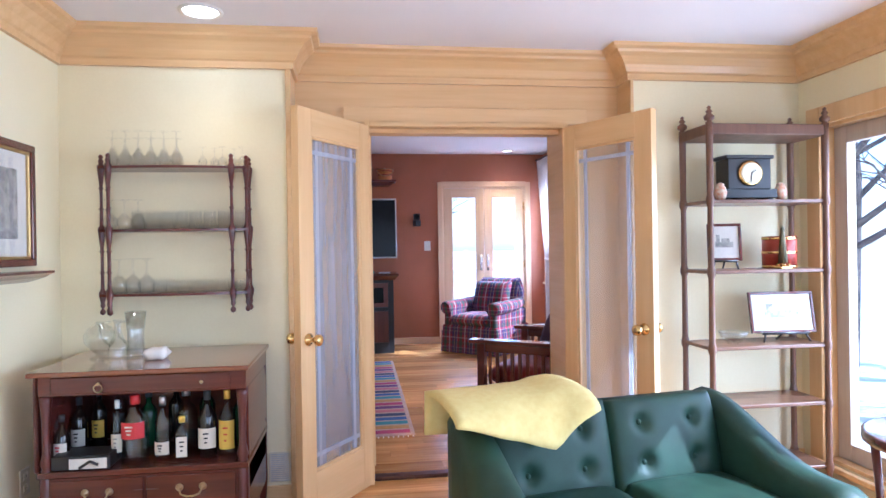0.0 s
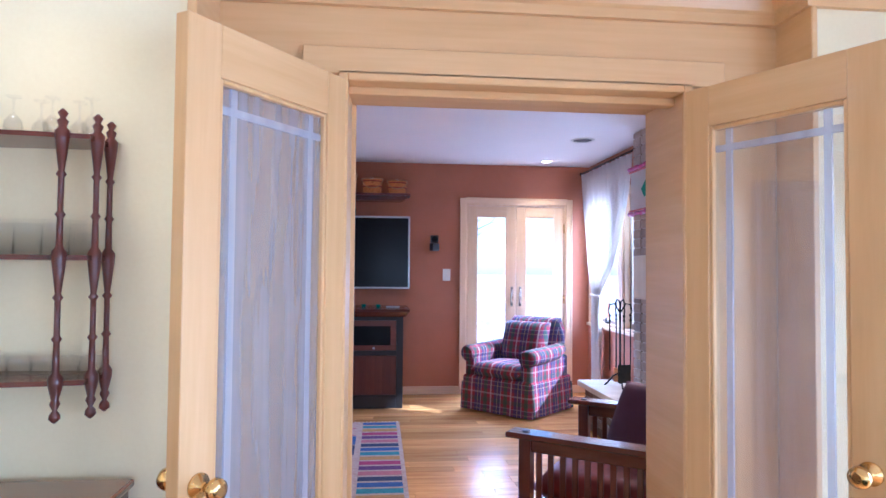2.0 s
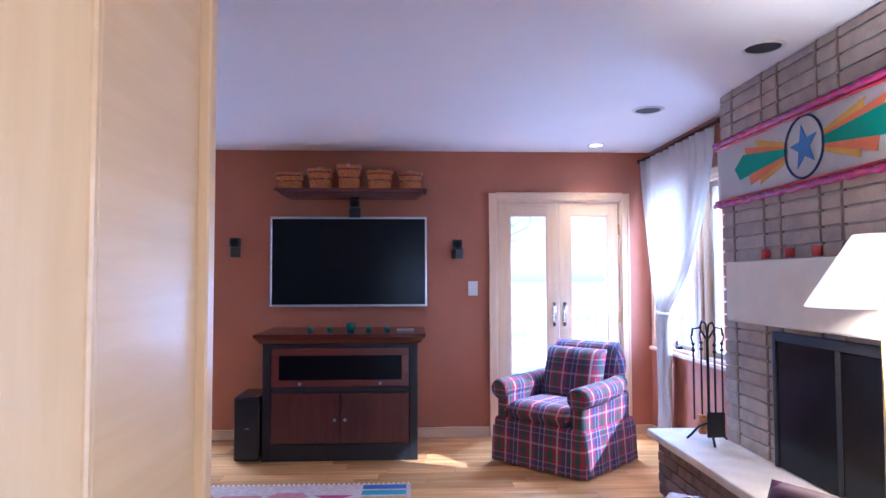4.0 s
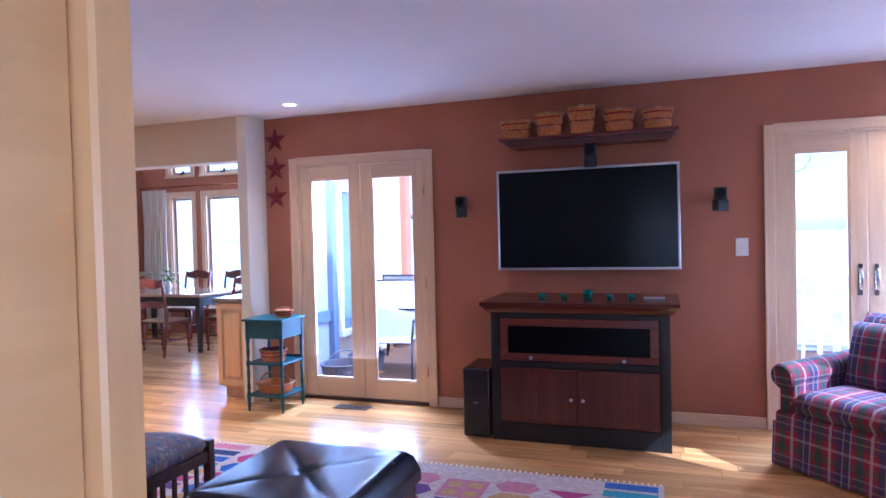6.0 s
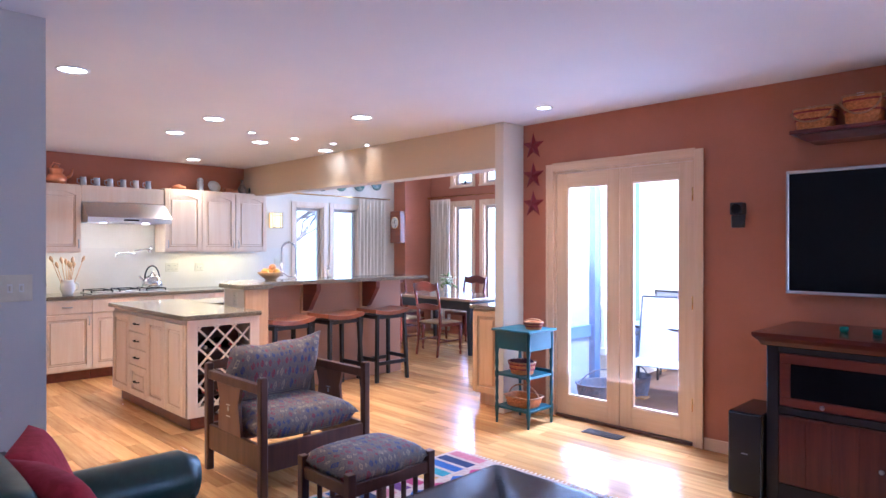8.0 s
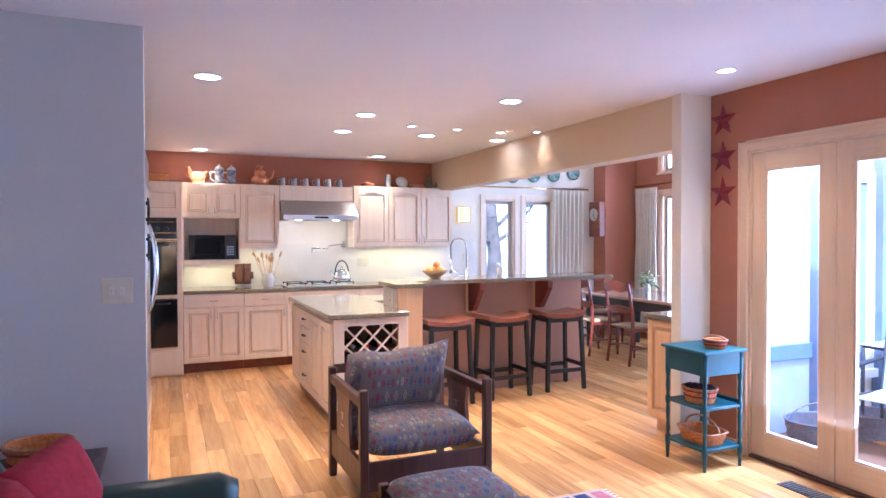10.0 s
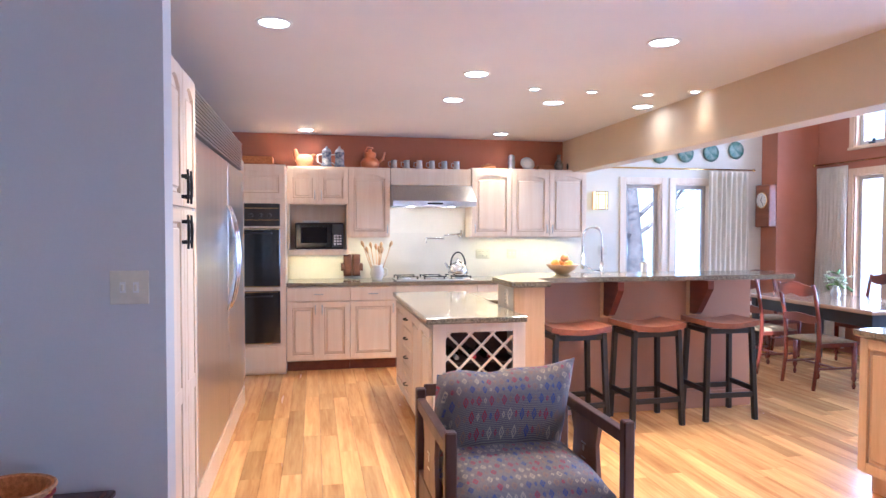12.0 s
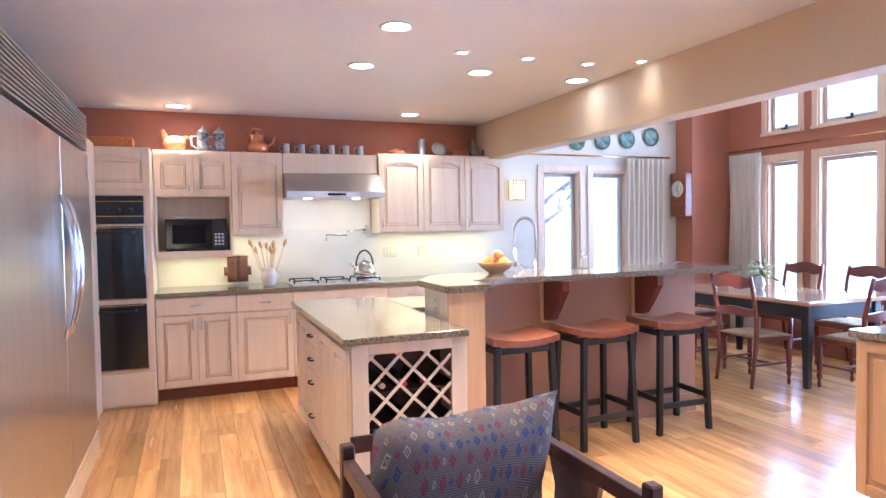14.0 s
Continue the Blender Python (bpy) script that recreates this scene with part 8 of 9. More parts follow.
for x, y in ((RKX0, 4.64), (RKX1, 4.64), (RKX0 + 0.05, RKY0 + 0.04), (RKX1 - 0.06, RKY0 + 0.04), (RKX0 - 0.0, 4.56), (RKX1, 4.56)):
    z0, z1 = SHZ[0] - 0.045, SHZ[2] + 0.015
    r = 0.0085
    prof = [(0.003, z0 - 0.055), (0.013, z0 - 0.045), (0.012, z0 - 0.035), (0.005, z0 - 0.025), (0.012, z0 - 0.01), (r, z0)]
    for a_, b_ in zip(SHZ, SHZ[1:]):
        prof += [(0.016, a_ - 0.012), (0.017, a_ + 0.006), (r, a_ + 0.02)]
        for q in (0.33, 0.66):
            zz = a_ + (b_ - a_) * q
            prof += [(r * 0.8, zz - 0.008), (r * 1.4, zz), (r * 0.8, zz + 0.008)]
    prof += [(0.016, SHZ[2] - 0.014), (0.017, SHZ[2] + 0.004), (r, SHZ[2] + 0.014), (0.013, SHZ[2] + 0.028), (0.006, SHZ[2] + 0.036), (0.012, SHZ[2] + 0.048), (0.003, SHZ[2] + 0.058)]
    bm = bmesh.new()
    add_turned(bm, prof, 12, (x, y, 0))
    part("post", bm, M_MAHOGZ, rk)


GL = {"tumbler": [(0.026, 0), (0.027, 0.003), (0.031, 0.085), (0.0295, 0.085), (0.0255, 0.012), (0.002, 0.010)],
      "rocks": [(0.030, 0), (0.033, 0.004), (0.035, 0.072), (0.033, 0.072), (0.030, 0.014), (0.002, 0.012)],
      "wine": [(0.030, 0), (0.028, 0.003), (0.005, 0.010), (0.004, 0.065), (0.012, 0.075), (0.032, 0.10), (0.035, 0.125), (0.028, 0.155), (0.0265, 0.155), (0.033, 0.125), (0.030, 0.103), (0.008, 0.080)],
      "flute": [(0.028, 0), (0.026, 0.003), (0.004, 0.010), (0.004, 0.080), (0.012, 0.095), (0.024, 0.13), (0.026, 0.17), (0.022, 0.21), (0.0205, 0.21), (0.0245, 0.17), (0.022, 0.13), (0.006, 0.10)]}
GLME = {}
for k_, pr in GL.items():
    for flip in (0, 1):
        bm = bmesh.new()
        H = max(z for r, z in pr)
        add_turned(bm, pr, 16, cap=False, m=(Matrix.Translation((0, 0, H)) @ Matrix.Diagonal((1, 1, -1, 1))) if flip else None)
        bmesh.ops.recalc_face_normals(bm, faces=bm.faces)
        me = bpy.data.meshes.new(k_ + "_glass")
        bm.to_mesh(me)
        bm.free()
        me.materials.append(M_CRYSTAL)
        GLME[k_, flip] = me


def drinking_glass(kind, x, y, z, flip=0, s=1.0):
    ob = new(kind + "_glass", GLME[kind, flip])
    ob.location, ob.scale = (x, y, z), (s, s, s)
    ob.visible_shadow = False
    what = {"tumbler": "clear tumbler", "rocks": "clear short tumbler", "wine": "clear stemmed wine glass", "flute": "clear tall stemmed glass"}[kind]
    tagged(ob, what + (" upside down on the mahogany rack" if flip else " on the mahogany rack"), "glass", kind + " glasses on the rack")


rng = random.Random(12)
for i in range(8):
    for j in (1,):
        drinking_glass("rocks", -0.22 + i * 0.056 * 1.02, 4.53 + j * 0.072, SHZ[0] + 0.001, 1, 0.80)
        drinking_glass("tumbler", -0.31 + i * 0.066, 4.53 + j * 0.072, SHZ[1] + 0.001, 1, 1.08)
for i in range(3):
    drinking_glass("wine", -0.40 + i * 0.062, 4.60, SHZ[0] + 0.001, 1, 1.05)
    drinking_glass("wine", -0.41 + i * 0.062, 4.53, SHZ[1] + 0.001, 1, 0.9)
for i in range(6):
    drinking_glass("flute", -0.42 + i * 0.058, 4.60, SHZ[2] + 0.001, 1, 0.85)
    drinking_glass("wine", -0.40 + i * 0.058, 4.53, SHZ[2] + 0.001, 1, 0.85)
for i in range(5):
    drinking_glass("wine", 0.0 + i * 0.046, 4.56 + (i % 2) * 0.04, SHZ[2] + 0.001, 1, 0.62)

# sideboard with open bottle shelf
SX0, SX1, SY0, SY1 = -0.52, 0.27, 4.06, 4.63
sb = thing("bar_cabinet", (0, 0, 0), "mahogany bar cabinet with an open bottle shelf and brass handles", "cabinet")
box("top", (SX0 - 0.03, SX1 + 0.015, SY0 - 0.03, SY1, 0.805, 0.825), M_MAHOGTOP, sb, "polished mahogany top", bevel=0.006, seg=2)
box("slide", (SX0 + 0.05, SX1 - 0.06, SY0 - 0.008, SY0 + 0.3, 0.735, 0.80), M_MAHOG, sb)
box("frieze_rail", (SX0, SX1, SY0, SY1, 0.725, 0.804), M_MAHOG, sb)
box("back_panel", (SX0, SX1, SY1 - 0.02, SY1, 0.30, 0.725), M_MAHOG, sb)
box("side_panel", (SX0, SX0 + 0.018, SY0 + 0.05, SY1 - 0.02, 0.30, 0.725), M_MAHOG, sb)
box("side_panel", (SX1 - 0.018, SX1, SY0 + 0.05, SY1 - 0.02, 0.30, 0.725), M_MAHOG, sb)
box("bottle_shelf", (SX0 - 0.005, SX1 + 0.005, SY0 - 0.01, SY1 - 0.02, 0.405, 0.43), M_MAHOG, sb, bevel=0.005)
box("drawer_case", (SX0, SX1, SY0 + 0.004, SY1 - 0.02, 0.17, 0.404), M_MAHOG, sb)
box("hanging_flap", (SX0 - 0.028, SX0 - 0.010, SY0 + 0.02, SY1 - 0.02, 0.42, 0.80), M_MAHOGZ, sb, "dropped side leaf", bevel=0.006)
for x in (SX0 + 0.02, SX1 - 0.02):
    for y in (SY0 + 0.022, SY1 - 0.04):
        bm = bmesh.new()
        add_turned(bm, [(0.010, 0), (0.014, 0.04), (0.02, 0.12), (0.024, 0.17), (0.024, 0.42), (0.016, 0.44), (0.024, 0.46), (0.014, 0.50), (0.015, 0.62), (0.022, 0.70), (0.024, 0.725)], 14, (x, y, 0))
        part("turned_leg", bm, M_MAHOGZ, sb)


def bail(parent, x, y, z, w=0.045):
    bm = bmesh.new()
    for s in (-1, 1):
        add_turned(bm, [(0.016, 0), (0.013, 0.004), (0.006, 0.008), (0.006, 0.014)], 10, m=pose(x + s * w, y, z, 90))
    add_tube(bm, [(x - w, y - 0.012, z), (x - w * 0.8, y - 0.018, z - 0.022), (x - w * 0.3, y - 0.02, z - 0.030), (x + w * 0.3, y - 0.02, z - 0.030), (x + w * 0.8, y - 0.018, z - 0.022), (x + w, y - 0.012, z)], 0.0035, 6)
    part("bail_handle", bm, M_BRASSDULL, parent, "antique brass bail handle")


M_BRASSDULL = shade("antique_brass", (0.50, 0.38, 0.20), rough=0.35, metal=0.9, bump=0.05)
for a, b in ((SX0 + 0.045, -0.13), (-0.12, SX1 - 0.045)):
    d = box("drawer", (a, b, SY0 - 0.008, SY0 + 0.004, 0.27, 0.395), M_MAHOG, sb, bevel=0.003)
    bail(d, (a + b) / 2 + 0.0, SY0 - 0.008, 0.345)
    d = box("drawer", (a, b, SY0 - 0.008, SY0 + 0.004, 0.175, 0.262), M_MAHOG, sb, bevel=0.003)
bm = bmesh.new()
add_tube(bm, [(-0.29 + 0.016 * math.cos(a), SY0 - 0.016, 0.755 + 0.016 * math.sin(a)) for a in [2 * math.pi * i / 16 for i in range(17)]], 0.003, 6)
add_turned(bm, [(0.006, 0), (0.006, 0.012)], 8, m=pose(-0.29, SY0 - 0.008, 0.772, 90))
part("ring_pull", bm, M_BRASSDULL, sb, "small brass ring pull")
bm = bmesh.new()
add_turned(bm, [(0.005, 0), (0.008, 0.010), (0.004, 0.014)], 10, m=pose(0.10, SY0 - 0.008, 0.765, 90))
part("knob", bm, M_BRASSDULL, sb)


def bottle(x, y, h, r, glass, cap, label_m, lab, lz=(0.15, 0.45), square=False, extra=None, neck=0.33):
    e = thing("liquor_bottle", (x, y, 0.431), lab, "bottle", "bottles on the bar shelf", random.Random(int(x * 991)).uniform(-12, 12))
    z1 = h * (1 - neck)
    prof = [(r * 0.9, 0), (r, 0.006), (r, z1 * 0.88), (r * 0.8, z1), (r * 0.36, z1 + h * 0.09), (r * 0.33, h * 0.90)]
    bm = bmesh.new()
    add_turned(bm, prof, 4 if square else 18, m=pose(0, 0, 0, 0, 0, 45) if square else None)
    part("bottle_body", bm, glass, e)
    bm = bmesh.new()
    add_turned(bm, [(r * 0.38, h * 0.86), (r * 0.40, h * 0.99), (r * 0.3, h)], 14)
    part("cap", bm, cap, e)
    if label_m:
        bm = bmesh.new()
        q = r * 1.015 if not square else r * 0.72
        if square:
            add_box(bm, -q * 0.9, q * 0.9, -q * 1.0 - 0.0015, -q * 0.985, h * lz[0], h * lz[1])
        else:
            z0, z1_ = h * lz[0], h * lz[1]
            ring0, ring1 = [], []
            for i in range(13):
                a = -math.pi / 2 - 1.15 + 2.3 * i / 12
                ring0.append(bm.verts.new((q * math.cos(a), q * math.sin(a), z0)))
                ring1.append(bm.verts.new((q * math.cos(a), q * math.sin(a), z1_)))
            for i in range(12):
                bm.faces.new((ring0[i], ring0[i + 1], ring1[i + 1], ring1[i]))
        part("label", bm, label_m, e, "paper label")
        # unreadable print: bars
        bm = bmesh.new()
        yb_ = -(q * 1.02) - 0.001
        for k, wz in enumerate((0.75, 0.55, 0.35)):
            zz = h * (lz[0] + (lz[1] - lz[0]) * (0.75 - 0.22 * k))
            add_box(bm, -r * 0.4 * wz, r * 0.4 * wz, yb_ - 0.0005, yb_ + 0.0015, zz - 0.003, zz + 0.003)
        part("label_print", bm, extra or M_LABELK, e, "bars of print")
    return e


B = bottle
B(-0.475, 4.16, 0.20, 0.030, M_BOTTLED, M_LABELK, M_LABELW, "dark square-shouldered whiskey bottle with a cream label", extra=M_LABELR, neck=0.36)
B(-0.465, 4.30, 0.24, 0.032, M_BOTTLED, M_LABELK, M_LABELW, "dark bottle with a black cap")
B(-0.43, 4.42, 0.25, 0.030, M_BOTTLED, M_LABELK, M_LABELY, "dark brown bottle with a pale label")
B(-0.37, 4.50, 0.27, 0.030, M_BOTTLEC, M_PEWTER, M_LABELK, "clear bottle with a grey cap and dark label")
B(-0.265, 4.17, 0.25, 0.024, M_BOTTLEC, M_CERAMIC, M_LABELW, "slim clear bottle with a white cap", extra=M_INK)
B(-0.185, 4.14, 0.275, 0.052, M_BOTTLEC, M_CAPR, M_LABELR, "large clear vodka bottle with a red cap and red label", (0.38, 0.62), extra=M_LABELW, neck=0.28)
B(-0.08, 4.15, 0.26, 0.032, M_BOTTLEC, M_PEWTER, M_LABELW, "clear spirit bottle with a silver cap", (0.1, 0.3))
B(0.0, 4.13, 0.18, 0.032, M_BOTTLEC, M_LABELY, M_LABELW, "short clear square bottle with a cream label", (0.1, 0.55), True)
B(-0.02, 4.28, 0.27, 0.045, M_BOTTLEC, M_SILVER, None, "tall clear bottle with a grey cap")
B(0.045, 4.38, 0.28, 0.035, M_BOTTLEG, M_BOTTLEG, None, "tall green glass bottle")
B(0.095, 4.16, 0.275, 0.038, M_BOTTLED, M_LABELK, M_LABELW, "dark whisky bottle with a black cap and cream label")
B(0.175, 4.16, 0.275, 0.034, M_BOTTLEC, M_LABELY, M_LABELY, "clear bottle with a yellow cap and yellow-red label", (0.12, 0.55), extra=M_LABELR)
B(0.205, 4.30, 0.26, 0.034, M_BOTTLEG, M_LABELR, None, "green bottle behind the others")
B(-0.10, 4.42, 0.27, 0.034, M_BOTTLED, M_LABELK, None, "dark tall bottle behind the others")
B(-0.20, 4.36, 0.25, 0.036, M_BOTTLEG, M_LABELK, None, "dark green bottle behind the others")
e = thing("cork_tools_box", (-0.36, 4.12, 0.431), "low dark box of corkscrews and bar tools on the shelf", "box")
box("box_body", (-0.12, 0.10, -0.05, 0.08, 0, 0.055), M_BLACK, e, bevel=0.004)
box("box_front", (-0.05, 0.09, -0.056, -0.051, 0.005, 0.045), M_CERAMIC, e, bevel=0)
bm = bmesh.new()
add_tube(bm, [(-0.01, -0.06, 0.01), (0.03, -0.062, 0.035), (0.06, -0.06, 0.02)], 0.006)
part("corkscrew", bm, M_BLACK, e)

# decanters and napkin on top
for nm, x, y, prof, lab in (("decanter", -0.40, 4.36, [(0.045, 0), (0.03, 0.006), (0.012, 0.016), (0.03, 0.03), (0.062, 0.07), (0.064, 0.10), (0.045, 0.135), (0.018, 0.15), (0.014, 0.16)], "round clear footed glass decanter"),
                            ("cruet", -0.315, 4.33, [(0.040, 0), (0.042, 0.01), (0.035, 0.06), (0.016, 0.11), (0.012, 0.15), (0.020, 0.17)], "clear glass cruet with a bent neck"),
                            ("glass_pitcher", -0.25, 4.36, [(0.036, 0), (0.038, 0.01), (0.034, 0.10), (0.044, 0.20), (0.042, 0.20), (0.032, 0.10), (0.034, 0.015), (0.002, 0.014)], "tall clear glass pitcher")):
    e = thing(nm, (x, y, 0.826), lab + " on the bar cabinet", nm.replace("_", " "))
    bm = bmesh.new()
    add_turned(bm, prof, 20, cap=False)
    g_ = part("glass_body", bm, M_FLUE, e)
    g_.visible_shadow = False
    if nm != "decanter":
        bm = bmesh.new()
        add_tube(bm, [(-0.03, 0, 0.16), (-0.075, 0, 0.15), (-0.07, 0, 0.09), (-0.035, 0, 0.06)], 0.005)
        part("glass_handle", bm, M_FLUE, e).visible_shadow = False
e = thing("folded_napkin", (-0.14, 4.28, 0.826), "crumpled white napkin on the bar cabinet", "napkin")
bm = bmesh.new()
add_pad(bm, 0.10, 0.08, 0.06, (0, 0, 0.02), n=8)
for v in bm.verts:
    v.co += Vector((noise.noise(v.co * 30), noise.noise(v.co * 31 + Vector((5, 0, 0))), noise.noise(v.co * 29))) * 0.015
    v.co.z = max(0, v.co.z)
part("napkin", bm, M_CERAMIC, e)

# picture and ledge on the left wall
pf_ = thing("framed_picture", (SUN_L, 4.18, 1.22), "framed print in a wide cream mat leaning on a ledge", "picture")
for d in ((-0.36, 0.20, 0.015, 0.045), (-0.36, 0.20, 0.505, 0.535), (-0.36, -0.33, 0.045, 0.505), (0.17, 0.20, 0.045, 0.505)):
    box("frame", (0.004, 0.030, d[0], d[1], d[2], d[3]), M_MAHOG, pf_)
for d in ((-0.33, 0.17, 0.045, 0.057), (-0.33, 0.17, 0.493, 0.505), (-0.33, -0.318, 0.057, 0.493), (0.158, 0.17, 0.057, 0.493)):
    box("gilt_slip", (0.006, 0.022, d[0], d[1], d[2], d[3]), M_GILT, pf_)
box("mat", (0.004, 0.010, -0.318, 0.158, 0.057, 0.493), M_PAPER, pf_, "cream mat")
box("print", (0.010, 0.012, -0.24, 0.08, 0.13, 0.42), M_INK, pf_, "grey print")
g_ = box("picture_glass", (0.014, 0.016, -0.318, 0.158, 0.057, 0.493), M_GLASS, pf_, bevel=0)
g_.visible_shadow = False
lg = thing("picture_ledge", (SUN_L, 4.05, 1.165), "dark moulded wooden picture ledge", "shelf")
bm = bmesh.new()
pr = [(0, 0.05), (0.11, 0.05), (0.11, 0.04), (0.09, 0.032), (0.07, 0.02), (0.03, 0.008), (0, 0)]
a = [bm.verts.new((x, -0.40, z)) for x, z in pr]
b = [bm.verts.new((x, 0.31, z)) for x, z in pr]
bm.faces.new(a)
bm.faces.new(b[::-1])
for i in range(len(pr)):
    j = (i + 1) % len(pr)
    bm.faces.new((a[j], a[i], b[i], b[j]))
part("ledge", bm, M_MAHOG, lg)
wall_plate((SUN_L, 4.30, 0.32), "x", 1, kind="outlet", label="ivory outlet low on the cream wall")
e = thing("wall_vent", (0.325, 4.67, 0.20), "cream louvred wall register", "vent")
box("frame", (-0.055, 0.055, -0.006, 0, -0.075, 0.075), M_IVORY, e)
bm = bmesh.new()
for i in range(14):
    z = -0.065 + i * 0.01
    add_box(bm, -0.045, 0.045, -0.010, -0.006, z - 0.003, z + 0.002)
part("louvre", bm, M_PEWTER, e)

# etagere
EX0, EX1, EY0, EY1 = 2.50, 3.14, 4.41, 4.68
et_ = thing("etagere", (0, 0, 0), "tall walnut etagere with fluted posts, finials and five shelves", "shelf")
for x in (EX0, EX1):
    for y in (EY0, EY1):
        prof = [(0.013, 0.0), (0.020, 0.02), (0.012, 0.05)]
        for z in (0.12, 0.45, 0.75, 1.14, 1.50):
            prof += [(0.014, z - 0.03), (0.021, z - 0.012), (0.021, z + 0.012), (0.016, z + 0.03)]
        prof += [(0.018, 1.83), (0.019, 1.90), (0.010, 1.905), (0.024, 1.915), (0.026, 1.93), (0.010, 1.945), (0.018, 1.955), (0.006, 1.968), (0.012, 1.975), (0.002, 1.985)]
        bm = bmesh.new()
        add_turned(bm, prof, 16, (x, y, 0))
        part("post", bm, M_WALNUT, et_)
for z in (0.12, 0.45, 0.75, 1.14, 1.50):
    box("shelf_board", (EX0 - 0.005, EX1 + 0.005, EY0 - 0.005, EY1 + 0.005, z - 0.009, z + 0.009), M_WALNUTX, et_, bevel=0.003)
box("top_frame", (EX0 - 0.012, EX1 + 0.012, EY0 - 0.012, EY1 + 0.012, 1.84, 1.895), M_WALNUT, et_, bevel=0.004)

ck_ = thing("mantel_clock", (2.77, 4.55, 1.509), "black mantel clock with a round ivory dial on the etagere", "clock")
box("plinth", (-0.15, 0.15, -0.07, 0.07, 0.012, 0.06), M_BLACK, ck_)
box("case", (-0.12, 0.12, -0.06, 0.06, 0.06, 0.22), M_BLACK, ck_)
box("cornice", (-0.135, 0.135, -0.068, 0.068, 0.22, 0.238), M_BLACK, ck_)
for x in (-0.12, 0.12):
    box("foot", (x - 0.015, x + 0.015, -0.06, 0.06, 0, 0.012), M_BLACK, ck_)
bm = bmesh.new()
add_turned(bm, [(0.066, 0), (0.068, 0.010), (0.058, 0.014)], 28, m=pose(0, -0.06, 0.143, 90))
part("bezel", bm, M_BRASS, ck_)
bm = bmesh.new()
add_turned(bm, [(0.057, 0.012), (0.05, 0.0135)], 28, m=pose(0, -0.062, 0.143, 90))
part("dial", bm, M_IVORY, ck_, "ivory dial")
bm = bmesh.new()
for a_, L in ((60, 0.03), (185, 0.045)):
    add_box(bm, -0.002, 0.002, -0.079, -0.077, -0.005, L, rot=Matrix.Translation((0, 0, 0.143)) @ Euler((0, radians(a_), 0)).to_matrix().to_4x4())
part("clock_hand", bm, M_BLACK, ck_)
for x in (2.61, 2.95):
    e = thing("ginger_jar", (x, 4.50, 1.509), "small orange and cream painted ginger jar beside the clock", "jar", "pair of small jars")
    bm = bmesh.new()
    add_turned(bm, [(0.018, 0), (0.030, 0.02), (0.034, 0.045), (0.025, 0.07), (0.018, 0.078), (0.022, 0.085), (0.006, 0.095)], 16)
    part("jar", bm, shade("painted_jar", (0.60, 0.22, 0.10), (0.70, 0.60, 0.45), 0.25, scale=40, bump=0), e)
dr = thing("drum_box", (2.98, 4.56, 1.149), "red drum-shaped box with brass hoops on the etagere", "box")
bm = bmesh.new()
add_turned(bm, [(0.085, 0), (0.085, 0.17), (0.002, 0.172)], 26)
part("drum", bm, shade("red_lacquer", (0.42, 0.06, 0.03), (0.3, 0.04, 0.02), 0.3), dr)
bm = bmesh.new()
for z in (0.01, 0.085, 0.16):
    add_turned(bm, [(0.086, z - 0.006), (0.088, z), (0.086, z + 0.006)], 26, cap=False)
part("hoop", bm, M_BRASS, dr)
ob_ = thing("obelisk", (2.93, 4.46, 1.149), "dark bronze obelisk on small brass balls", "ornament")
bm = bmesh.new()
add_turned(bm, [(0.030, 0.03), (0.012, 0.21), (0.001, 0.225)], 4)
part("spire", bm, M_OBEL, ob_)
bm = bmesh.new()
for x in (-0.018, 0.018):
    for y in (-0.018, 0.018):
        bmesh.ops.create_uvsphere(bm, u_segments=8, v_segments=6, radius=0.008, matrix=Matrix.Translation((x, y, 0.022)))
add_box(bm, -0.032, 0.032, -0.032, 0.032, 0, 0.014, bevel=0.003)
part("foot", bm, M_BRASS, ob_)


def easel_picture(x, y, z, w, h, turn, lab, portrait=False):
    e = thing("tabletop_picture", (x, y, z), lab, "picture", "", turn)
    T = Matrix.Translation((0, 0, 0.045)) @ Euler((radians(-10), 0, 0)).to_matrix().to_4x4()
    for d in ((-w / 2, w / 2, 0, 0.014), (-w / 2, w / 2, h - 0.014, h), (-w / 2, -w / 2 + 0.014, 0.014, h - 0.014), (w / 2 - 0.014, w / 2, 0.014, h - 0.014)):
        box("frame", (d[0], d[1], -0.008, 0.008, d[2], d[3]), M_MAHOG, e, rot=T, bevel=0.002)
    box("mat", (-w / 2 + 0.014, w / 2 - 0.014, -0.002, 0.004, 0.014, h - 0.014), M_PAPER, e, "cream mat", bevel=0, rot=T)
    bm = bmesh.new()
    k = w * 0.26
    add_box(bm, -k, k, -0.0035, -0.002, h * 0.36, h * 0.50, rot=T)
    add_box(bm, -k * 0.9, -k * 0.5, -0.0036, -0.002, h * 0.50, h * 0.70, rot=T)
    add_box(bm, -k * 0.3, k * 0.6, -0.0036, -0.002, h * 0.50, h * 0.60, rot=T)
    part("print", bm, M_INK, e, "small grey drawing")
    bm = bmesh.new()
    for s in (-1, 1):
        add_tube(bm, [(s * w * 0.36, -0.03, 0.0), (s * w * 0.30, -0.01, 0.05)], 0.005)
    add_tube(bm, [(-w * 0.36, -0.016, 0.044), (w * 0.36, -0.016, 0.044)], 0.006)
    add_tube(bm, [(0, 0.0, 0.05), (0, 0.07, 0.0)], 0.005)
    part("easel", bm, M_BLACK, e, "dark little easel")
    return e


easel_picture(2.98, 4.53, 0.759, 0.36, 0.22, -3, "small framed drawing of a building on a dark easel")
